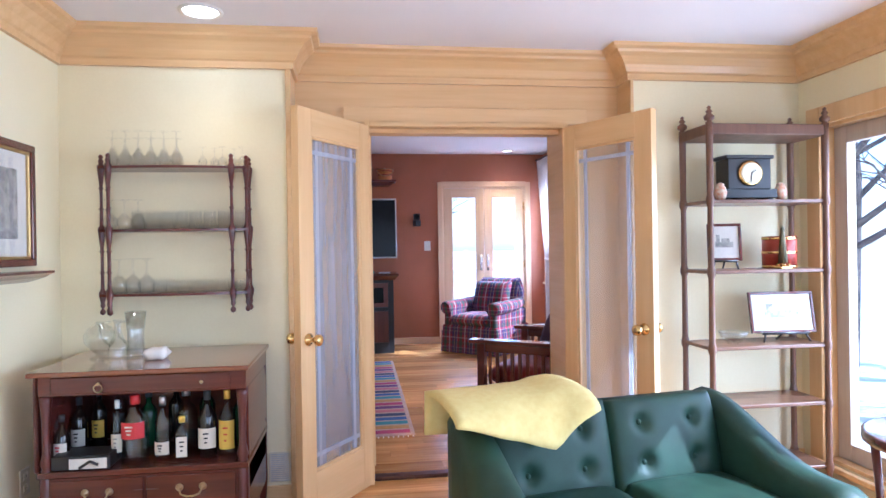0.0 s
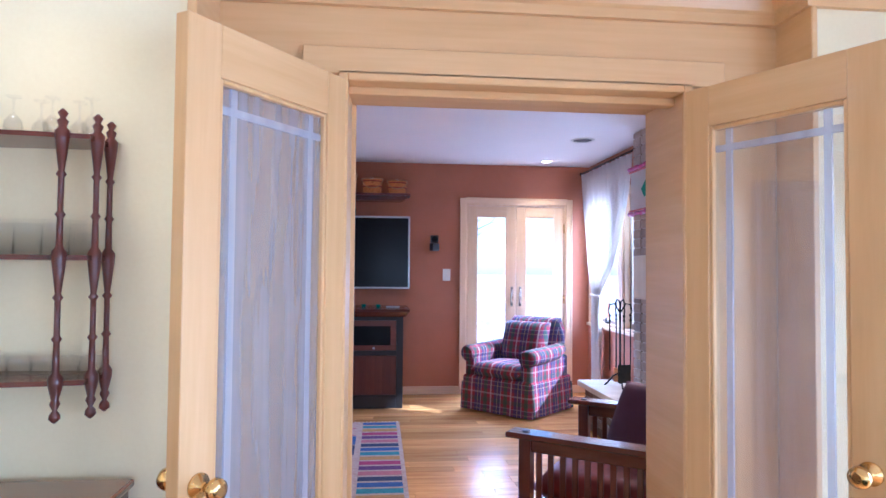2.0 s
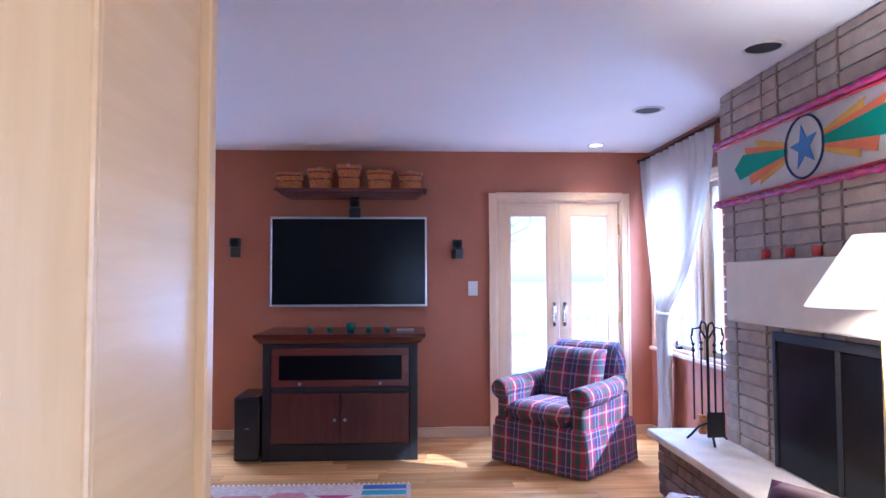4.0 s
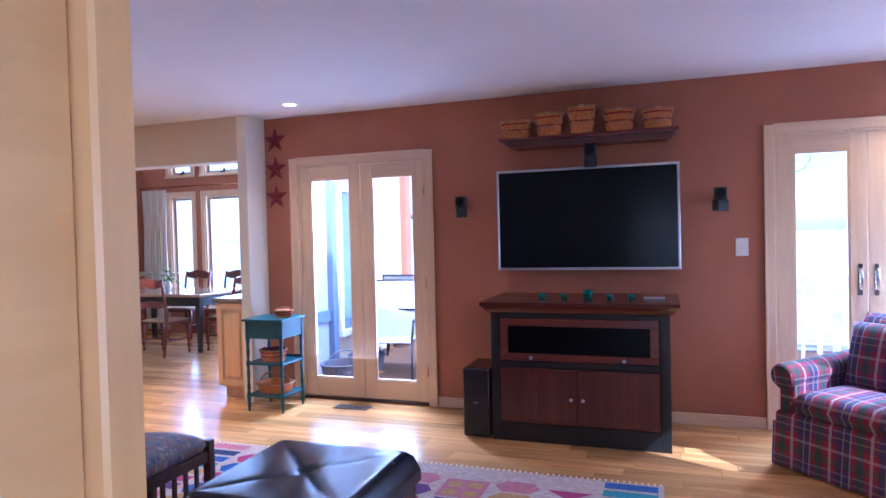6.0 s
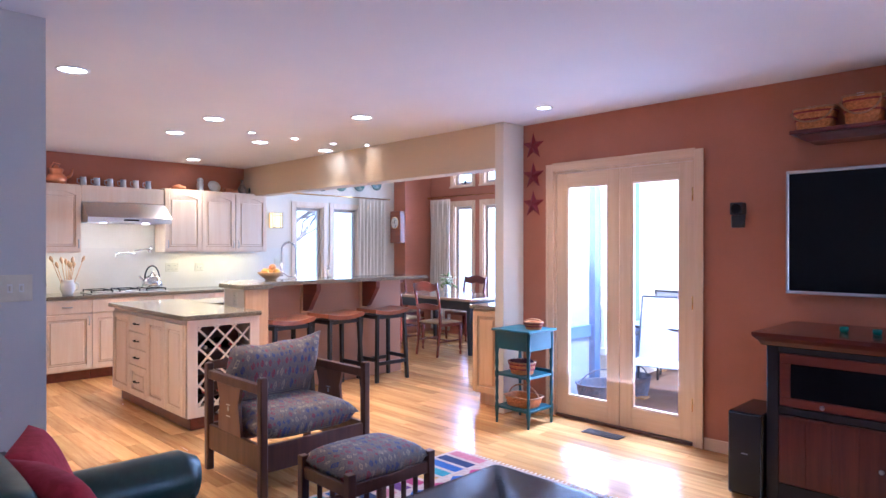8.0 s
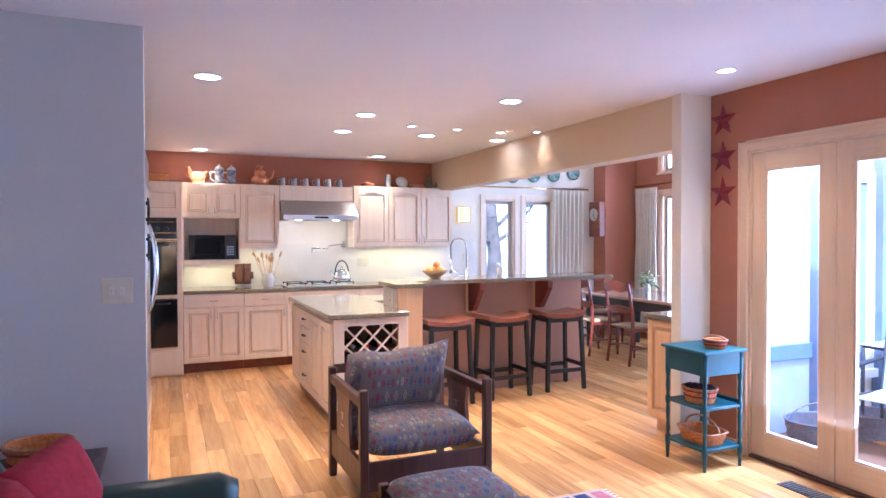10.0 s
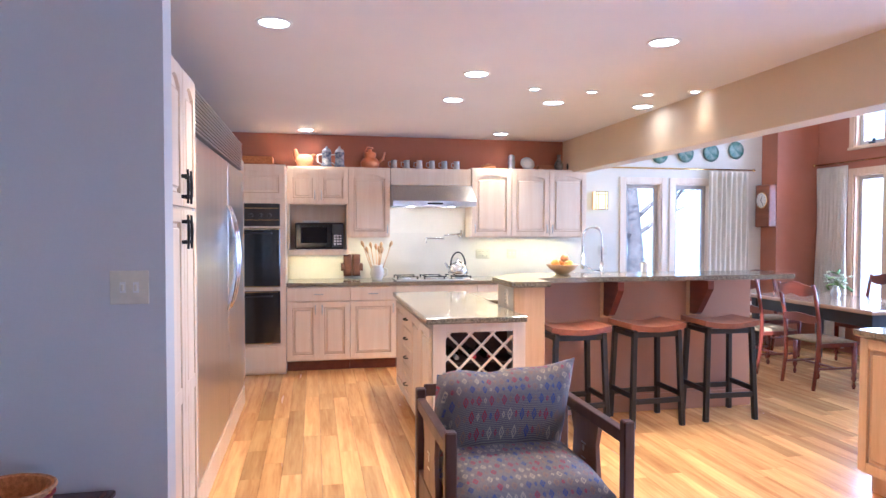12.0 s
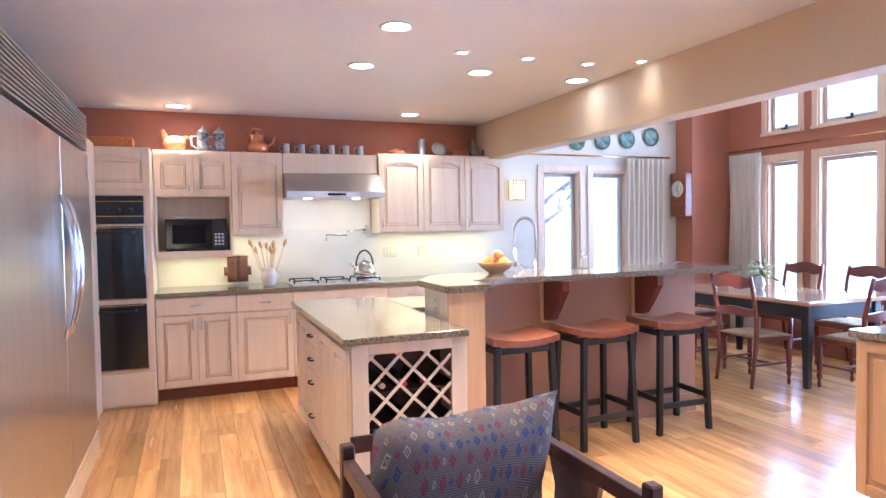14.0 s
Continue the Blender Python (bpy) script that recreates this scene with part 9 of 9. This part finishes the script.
easel_picture(2.66, 4.55, 1.149, 0.17, 0.20, -22, "small framed portrait print on a carved stand")
e = thing("crystal_bowl", (2.67, 4.50, 0.759), "cut-glass bowl on the etagere", "bowl")
bm = bmesh.new()
add_turned(bm, [(0.03, 0), (0.035, 0.008), (0.065, 0.04), (0.075, 0.065), (0.070, 0.065), (0.055, 0.038), (0.002, 0.012)], 12, cap=False)
part("bowl", bm, M_FLUE, e).visible_shadow = False

# green sofa with a yellow throw
sf = thing("green_sofa", (1.66, 3.02, 0), "green velvet loveseat with button-tufted cushions and sloping arms", "sofa", turn=178)
SOFA_AT = pose(1.68, 3.50, 0, 0, 0, 9) @ Matrix.Diagonal((0.80, 0.85, 0.905, 1))
sf.matrix_world = SOFA_AT
box("base", (-0.62, 0.62, -0.42, 0.36, 0.10, 0.32), M_GREEN, sf, bevel=0.03, seg=3)
bm = bmesh.new()
add_box(bm, -0.64, 0.64, 0.24, 0.40, 0.12, 0.74, bevel=0.05, seg=4)
for v in bm.verts:
    if v.co.z > 0.5:
        v.co.y += 0.10 * (v.co.z - 0.3)
        v.co.z += 0.03 * (1 - (v.co.x / 0.64) ** 2) * (v.co.z - 0.5) / 0.24
part("back", bm, M_GREEN, sf, "green velvet back")
for s in (-1, 1):
    bm = bmesh.new()
    segs = 14
    rings = []
    for i in range(segs + 1):
        k = i / segs
        y = 0.38 - 0.86 * k
        zt = 0.76 - 0.20 * (0.5 - 0.5 * math.cos(math.pi * min(1, k * 1.25)))
        if k > 0.93:
            zt -= 0.03
        w = 0.075 + 0.02 * k
        cx = s * 0.66
        ring = []
        for (dx, z) in ((-w, 0.12), (w, 0.12), (w, zt - 0.05), (w * 0.7, zt - 0.012), (0, zt), (-w * 0.7, zt - 0.012), (-w, zt - 0.05)):
            ring.append(bm.verts.new((cx + dx, y, z)))
        rings.append(ring)
    for a, b in zip(rings, rings[1:]):
        for i in range(7):
            f = bm.faces.new((a[i], a[(i + 1) % 7], b[(i + 1) % 7], b[i]))
            f.smooth = True
    bm.faces.new(rings[0])
    bm.faces.new(rings[-1][::-1])
    part("arm", bm, M_GREEN, sf, "sloping green velvet arm")
    bm = bmesh.new()
    add_pad(bm, 0.585, 0.62, 0.16, (s * 0.295, -0.14, 0.40), n=14, puff=0.2)
    part("seat_cushion", bm, M_GREEN, sf)
    bm = bmesh.new()
    add_pad(bm, 0.60, 0.42, 0.16, n=30, puff=0.28, tufts=((-0.14, -0.06), (0.14, -0.06), (-0.14, 0.10), (0.14, 0.10)))
    bmesh.ops.transform(bm, matrix=pose(s * 0.295, 0.22, 0.57, 76, 0, 0), verts=bm.verts)
    bc = part("back_cushion", bm, M_GREEN, sf, "button-tufted green velvet cushion")
    bm = bmesh.new()
    for tx in (-0.14, 0.14):
        for ty in (-0.06, 0.10):
            bmesh.ops.create_uvsphere(bm, u_segments=10, v_segments=6, radius=0.013, matrix=pose(s * 0.295, 0.22, 0.57, 76, 0, 0) @ Matrix.Translation((tx, ty, 0.040)))
    part("button", bm, M_GREEN, bc)
for s in (-1, 1):
    for y in (-0.38, 0.30):
        box("foot", (s * 0.60 - 0.02, s * 0.60 + 0.02, y - 0.02, y + 0.02, 0, 0.12), M_OAK, sf)

th = thing("yellow_throw", (1.62, 2.95, 0), "pale yellow wool blanket folded to a point over the sofa back", "blanket")
th.matrix_world = SOFA_AT
bm = bmesh.new()
nx, nk = 18, 14
grid = []
for i in range(nx + 1):
    u = i / nx
    x = -0.80 + 0.66 * u
    drop = 0.035 + 0.125 * (u / 0.68) if u < 0.68 else 0.035 + 0.125 * (1 - u) / 0.32
    row = []
    zt = 0.800 + 0.012 * u + 0.020 * math.exp(-((x + 0.22) / 0.08) ** 2)
    for k in range(nk + 1):
        q = k / nk
        if q < 0.3:
            a = q / 0.3
            y, z = 0.52 - 0.0 * a, 0.62 + (zt - 0.62) * a
        elif q < 0.5:
            a = (q - 0.3) / 0.2
            y, z = 0.52 - 0.36 * a, zt + 0.012 * math.sin(a * math.pi)
        else:
            a = (q - 0.5) / 0.5
            y, z = 0.16 - 0.09 * math.sin(a * 1.6), zt - drop * a
        y += 0.006 * math.sin(x * 30 + q * 5)
        row.append(bm.verts.new((x, y, z)))
    grid.append(row)
for i in range(nx):
    for k in range(nk):
        f = bm.faces.new((grid[i][k], grid[i + 1][k], grid[i + 1][k + 1], grid[i][k + 1]))
        f.smooth = True
ob = part("blanket", bm, M_YELLOW, th)
ob.modifiers.new("thickness", "SOLIDIFY").thickness = 0.025
ob.modifiers["thickness"].offset = 1

# round table and lamp by the window
rt = thing("round_table", (2.78, 3.30, 0), "small round dark mahogany table with a railed edge", "side table")
bm = bmesh.new()
add_turned(bm, [(0.30, 0.57), (0.31, 0.575), (0.31, 0.605), (0.30, 0.61), (0.295, 0.60), (0.002, 0.60)], 36)
part("tabletop", bm, M_MAHOG, rt, "dark polished round top")
for i in range(4):
    a = math.pi / 4 + i * math.pi / 2
    bm = bmesh.new()
    add_tube(bm, [(0.27 * math.cos(a), 0.27 * math.sin(a), 0.57), (0.25 * math.cos(a), 0.25 * math.sin(a), 0.3), (0.27 * math.cos(a), 0.27 * math.sin(a), 0.0)], [0.016, 0.012, 0.009])
    part("leg", bm, M_MAHOGZ, rt)
tlm = thing("table_lamp", (2.90, 3.38, 0.611), "table lamp with a pleated yellow-green shade", "table lamp")
bm = bmesh.new()
add_turned(bm, [(0.07, 0), (0.07, 0.01), (0.02, 0.03), (0.035, 0.10), (0.04, 0.16), (0.015, 0.22), (0.01, 0.36)], 20)
part("base", bm, M_BRASS, tlm)
bm = bmesh.new()
k = 48
r0 = [bm.verts.new(((0.20 + 0.005 * (i % 2)) * math.cos(2 * math.pi * i / k), (0.20 + 0.005 * (i % 2)) * math.sin(2 * math.pi * i / k), 0.38)) for i in range(k)]
r1 = [bm.verts.new(((0.07 + 0.003 * (i % 2)) * math.cos(2 * math.pi * i / k), (0.07 + 0.003 * (i % 2)) * math.sin(2 * math.pi * i / k), 0.54)) for i in range(k)]
for i in range(k):
    bm.faces.new((r0[i], r0[(i + 1) % k], r1[(i + 1) % k], r1[i]))
o_ = part("shade", bm, shade("yellow_shade_cloth", (0.62, 0.52, 0.16), rough=0.8), tlm, "pleated yellow shade")
o_.modifiers.new("thickness", "SOLIDIFY").thickness = 0.003
floor_grille(3.05, 2.95, 0.06, 0.16, M_BLACK, "dark metal floor vent below the tall window")

# ---- outside ----
dk = thing("deck", (0, 0, 0), "weathered grey wooden deck outside the glazed doors", "deck")
for i in range(26):
    y = FAM_Y1 + 0.21 + i * 0.145
    box("deck_board", (-2.30, 6.5, y, y + 0.138, -0.07, -0.035), M_DECK, dk, bevel=0)
box("joists", (-2.28, 6.45, FAM_Y1 + 0.22, 13.9, -1.0, -0.072), M_DECK, dk, bevel=0)
rl = thing("deck_railing", (0, 13.8, -0.035), "white wooden deck railing with square balusters", "railing")
box("top_rail", (-2.3, 6.5, -0.04, 0.04, 0.86, 0.90), M_WHITEWOOD, rl)
box("bottom_rail", (-2.3, 6.5, -0.02, 0.02, 0.08, 0.12), M_WHITEWOOD, rl)
for i in range(60):
    x = -2.2 + i * 0.145
    box("baluster", (x - 0.015, x + 0.015, -0.015, 0.015, 0.12, 0.86), M_WHITEWOOD, rl, bevel=0)
for x in (-1.72, 6.4):
    box("porch_post", (x - 0.05, x + 0.05, -0.05, 0.05, 0.0, 2.9), M_WHITEWOOD, rl)
st_ = thing("deck_stairs", (1.9, 12.3, 0), "white slanted stair rail on the deck", "railing")
for k_ in range(2):
    bm = bmesh.new()
    add_box(bm, 0, 1.6, k_ * 0.9, k_ * 0.9 + 0.05, 0.0, 0.06, rot=pose(0, 0, 0.75, 0, 24, 0))
    part("hand_rail", bm, M_WHITEWOOD, st_)
    for i in range(9):
        x = 0.08 + i * 0.16
        z = 0.78 - x * math.tan(radians(24))
        box("baluster", (x - 0.015, x + 0.015, k_ * 0.9 + 0.01, k_ * 0.9 + 0.04, -0.035, z), M_WHITEWOOD, st_, bevel=0)
M_PATIO = shade("dark_patio_metal", (0.05, 0.05, 0.055), rough=0.5, metal=0.4)
pt_ = thing("patio_table", (-1.75, 11.7, -0.035), "dark metal patio table with a glass top on the deck", "table")
box("table_glass", (-0.38, 0.38, -0.38, 0.38, 0.70, 0.712), M_SIDING, pt_, bevel=0.003)
bm = bmesh.new()
for s in (-1, 1):
    for t in (-1, 1):
        add_tube(bm, [(s * 0.36, t * 0.36, 0.70), (s * 0.36, t * 0.36, 0)], 0.014)
    add_tube(bm, [(s * 0.36, -0.36, 0.69), (s * 0.36, 0.36, 0.69)], 0.012)
    add_tube(bm, [(-0.36, s * 0.36, 0.69), (0.36, s * 0.36, 0.69)], 0.012)
part("frame", bm, M_PATIO, pt_)


def patio_chair(x, y, t):
    e = thing("patio_chair", (x, y, -0.035), "grey sling patio chair on the deck", "chair", "patio chairs", t)
    bm = bmesh.new()
    for s in (-1, 1):
        add_tube(bm, [(s * 0.26, -0.25, 0), (s * 0.26, -0.22, 0.42), (s * 0.26, 0.22, 0.40), (s * 0.26, 0.36, 1.0)], 0.013)
        add_tube(bm, [(s * 0.26, 0.26, 0), (s * 0.26, 0.22, 0.40)], 0.013)
        add_tube(bm, [(s * 0.28, -0.22, 0.62), (s * 0.28, 0.27, 0.64)], 0.018)
        add_tube(bm, [(s * 0.28, -0.22, 0.62), (s * 0.26, -0.22, 0.42)], 0.013)
    add_tube(bm, [(-0.26, 0.36, 1.0), (0.26, 0.36, 1.0)], 0.013)
    part("frame", bm, M_PATIO, e)
    bm = bmesh.new()
    add_box(bm, -0.25, 0.25, -0.22, 0.22, 0.40, 0.41)
    add_box(bm, -0.25, 0.25, -0.004, 0.004, 0, 0.60, rot=Matrix.Translation((0, 0.22, 0.41)) @ Euler((radians(-13), 0, 0)).to_matrix().to_4x4())
    part("sling", bm, M_SIDING, e, "grey sling cloth")
    return e


c0 = patio_chair(-1.6, 11.05, 10)
copy_thing(c0, pose(-1.95, 12.6, -0.035, 0, 0, 175))
ps = structure(box("porch_siding", (-2.338, -2.318, 10.19, 11.00, -0.5, 2.9), M_SIDING, bevel=0), "pale blue-grey siding beside the deck doors")
for a_, b_ in ((11.002, 11.10), (11.80, 11.92)):
    box("corner_board", (-2.338, -2.25, a_, b_, -0.5, 2.9), M_SLATE, ps, "slate blue corner board")
box("rail_board", (-2.318, -2.29, 10.20, 11.0, 0.56, 0.68), M_SLATE, ps, "slate blue rail board")
ow = thing("porch_window", (-2.30, 11.46, 0), "white framed window in the siding beside the deck", "window")
ow["kind"] = "structure"
for nm_, d in (("frame", (-0.004, 0.035, -0.26, -0.19, 0.42, 2.06)), ("frame", (-0.004, 0.035, 0.19, 0.26, 0.42, 2.06)), ("frame", (-0.004, 0.035, -0.19, 0.19, 1.97, 2.06)), ("sill", (-0.004, 0.06, -0.28, 0.28, 0.35, 0.42))):
    box(nm_, d, M_WHITEWOOD, ow)
# slate colour stands in for the darkness inside the white frame
box("pane", (0.0, 0.006, -0.19, 0.19, 0.42, 1.97), M_SLATE, ow, "opaque slate panel in place of a dark opening", bevel=0)
for x_, y_, k_ in ((-1.95, 10.62, 1.0), (-1.98, 11.22, 0.9)):
    pb = basket("porch_basket", (x_, y_, -0.035), 0.24 * k_, 0.20 * k_, 0.24 * k_, "large woven basket, tinted grey-blue for shade, with a bentwood handle", 0.7, 70, "baskets on the deck", band=False)
    # swap the honey wicker for the copy with shade in its colour
    for ch in pb.children:
        ch.data.materials[0] = M_GREYWICKER


def bare_tree(x, y, h, seed, spread=1.0):
    rng = random.Random(seed)
    e = thing("bare_tree", (x, y, -1.0), "leafless grey tree with many fine branches", "tree", "bare trees outside")
    bt, bc = bmesh.new(), bmesh.new()
    add_tube(bt, [(0, 0, -0.1), (0.02 * h, 0.01 * h, h * 0.25), (0, 0.03 * h, h * 0.5), (0.03 * h, 0, h * 0.8)], [0.035 * h, 0.025 * h, 0.018 * h, 0.006 * h], 8)

    def grow(p, d, L, r, depth):
        q = p + d * L * 0.5 + Vector((rng.gauss(0, 0.08), rng.gauss(0, 0.08), rng.gauss(0, 0.05))) * L
        s = p + d * L
        add_tube(bc, [p, q, s], [r, r * 0.75, r * 0.5], 4)
        if depth:
            for _ in range(3):
                nd = (d + Vector((rng.gauss(0, 0.55), rng.gauss(0, 0.55), rng.gauss(0.12, 0.35)))).normalized()
                grow(s if rng.random() < 0.6 else q, nd, L * 0.62, r * 0.5, depth - 1)

    for i in range(11):
        z = h * rng.uniform(0.22, 0.78)
        a = rng.uniform(0, 6.28)
        grow(Vector((0.01 * h, 0.01 * h, z)), Vector((math.cos(a) * spread, math.sin(a) * spread, 0.6)).normalized(), h * 0.24, 0.010 * h, 3)
    part("trunk", bt, M_BARK, e)
    part("crown", bc, M_BARK, e, "fine bare branches")
    return e


t0 = bare_tree(-12.5, 11.0, 7.0, 4)
for x, y, t, s in ((-14.5, 14.5, 60, 1.1), (-4.8, 21.0, 20, 1.2), (-0.5, 24.0, 110, 1.2), (2.6, 20.5, 200, 1.0), (9.5, 12.0, 250, 1.0), (9.0, 8.0, 300, 0.9), (13.0, 9.0, 10, 1.0), (9.5, -3.5, 90, 1.0)):
    c = copy_thing(t0, pose(x, y, -1.0, 0, 0, t))
    c.scale = (s, s, s)

# ---- floor planks ----
def planks():
    rng = random.Random(7)
    W = 0.12
    cache = {}
    floor_ob = bpy.data.objects["floor"]
    bm_verts, bm_faces, count = [], [], 0
    y = 1.5
    while y < 13.1:
        x = -7.1 + rng.random() * 0.8 - 0.8
        while x < 3.28:
            L = rng.choice((0.5, 0.7, 0.9, 1.1, 1.4))
            x0, x1 = x, min(x + L, 3.28)
            x += L
            xm, ym = (x0 + x1) / 2, y + W / 2
            if ym < 4.95 and (xm < -0.8 or xm > 3.25):
                continue
            if x1 < KW or x1 - x0 < 0.1:
                continue
            x0 = max(x0, KW)
            if ym > FAM_Y1 and xm > DIN_EAST:
                continue
            g = 0.0009
            if count < 300 and ((-6.4 < xm < -1.6 and 6.2 < ym < 9.2) or (0 < xm < 2 and 5.3 < ym < 9)) and not (-5.2 < xm < -3.8 and 7.5 < ym < 8.2):
                key = round(x1 - x0, 2)
                if key not in cache:
                    b = bmesh.new()
                    add_box(b, 0, key - 2 * g, 0, W - 2 * g, -0.012, 0.0)
                    me = bpy.data.meshes.new("plank")
                    b.to_mesh(me)
                    b.free()
                    me.materials.append(M_PLANK)
                    cache[key] = me
                ob = new("plank", cache[key])
                ob.location = (x0 + g, y + g, 0)
                ob.parent = floor_ob
                count += 1
            else:
                n = len(bm_verts)
                for zz in (-0.012, 0.0):
                    bm_verts += [(x0 + g, y + g, zz), (x1 - g, y + g, zz), (x1 - g, y + W - g, zz), (x0 + g, y + W - g, zz)]
                bm_faces += [(n + 4, n + 5, n + 6, n + 7), (n, n + 1, n + 5, n + 4), (n + 1, n + 2, n + 6, n + 5), (n + 2, n + 3, n + 7, n + 6), (n + 3, n, n + 4, n + 7)]
        y += W
    me = bpy.data.meshes.new("planks")
    me.from_pydata(bm_verts, [], bm_faces)
    me.materials.append(M_PLANKFAR)
    ob = new("planks", me)
    ob.parent = floor_ob
    tagged(ob, kind="stuff")


def island_plank_material():
    """The same boards joined into one mesh: their tone varies by island."""
    m = M_PLANK.copy()
    m.name = "maple_floor_joined"
    nt = m.node_tree
    geo = nt.nodes.new("ShaderNodeNewGeometry")
    for l in list(nt.links):
        if l.from_node.bl_idname == "ShaderNodeObjectInfo":
            to = l.to_socket
            nt.links.new(geo.outputs["Random Per Island"], to)
    return m


M_PLANKFAR = island_plank_material()
planks()


def chimney_bricks():
    wall = bpy.data.objects["wall_chimney"]
    H, G = 0.078, 0.009
    widths, joint = (0.16, 0.33), 0.022
    cache = {}
    r, z = 0, 0.404
    while z < CEIL - 0.02:
        h = min(H, CEIL - z)
        y, k = 8.17, 0
        while y > 5.62:
            ln = min(widths[k % 2], y - 5.6)
            k += 1
            inside = HY0 - 0.05 < y - ln / 2 < HY1 and z + h / 2 < HZ1
            if ln > 0.04 and not inside:
                key = (round(ln, 3), round(h, 3))
                if key not in cache:
                    b = bmesh.new()
                    add_box(b, -0.014, 0.0, -ln + joint, 0.0, 0, h - G, bevel=0.003)
                    me = bpy.data.meshes.new("brick")
                    b.to_mesh(me)
                    b.free()
                    me.materials.append(M_BRICK)
                    cache[key] = me
                ob = new("brick", cache[key])
                ob.location = (BX + 0.010 + (0.002 if (r * 7 + int(y * 10)) % 5 == 0 else 0), y, z)
                ob.parent = wall
            if r == 0 and y - ln > 5.62:
                box("joint_strip", (BX + 0.004, BX + 0.0115, y - ln + 0.001, y - ln + joint - 0.001, 1.51 if HY0 - 0.05 < y - ln < HY1 else 0.41, CEIL), M_JOINT, wall, "brown upright joint", bevel=0)
            y -= ln
        z += H
        r += 1
    for r in range(31):
        z = 0.404 + r * H
        if z + 0.05 < CEIL:
            box("brick", (BX + 0.014, EAST - 0.002, 8.168, 8.176, z, min(z + H - G, CEIL)), M_BRICK, wall, bevel=0)


chimney_bricks()
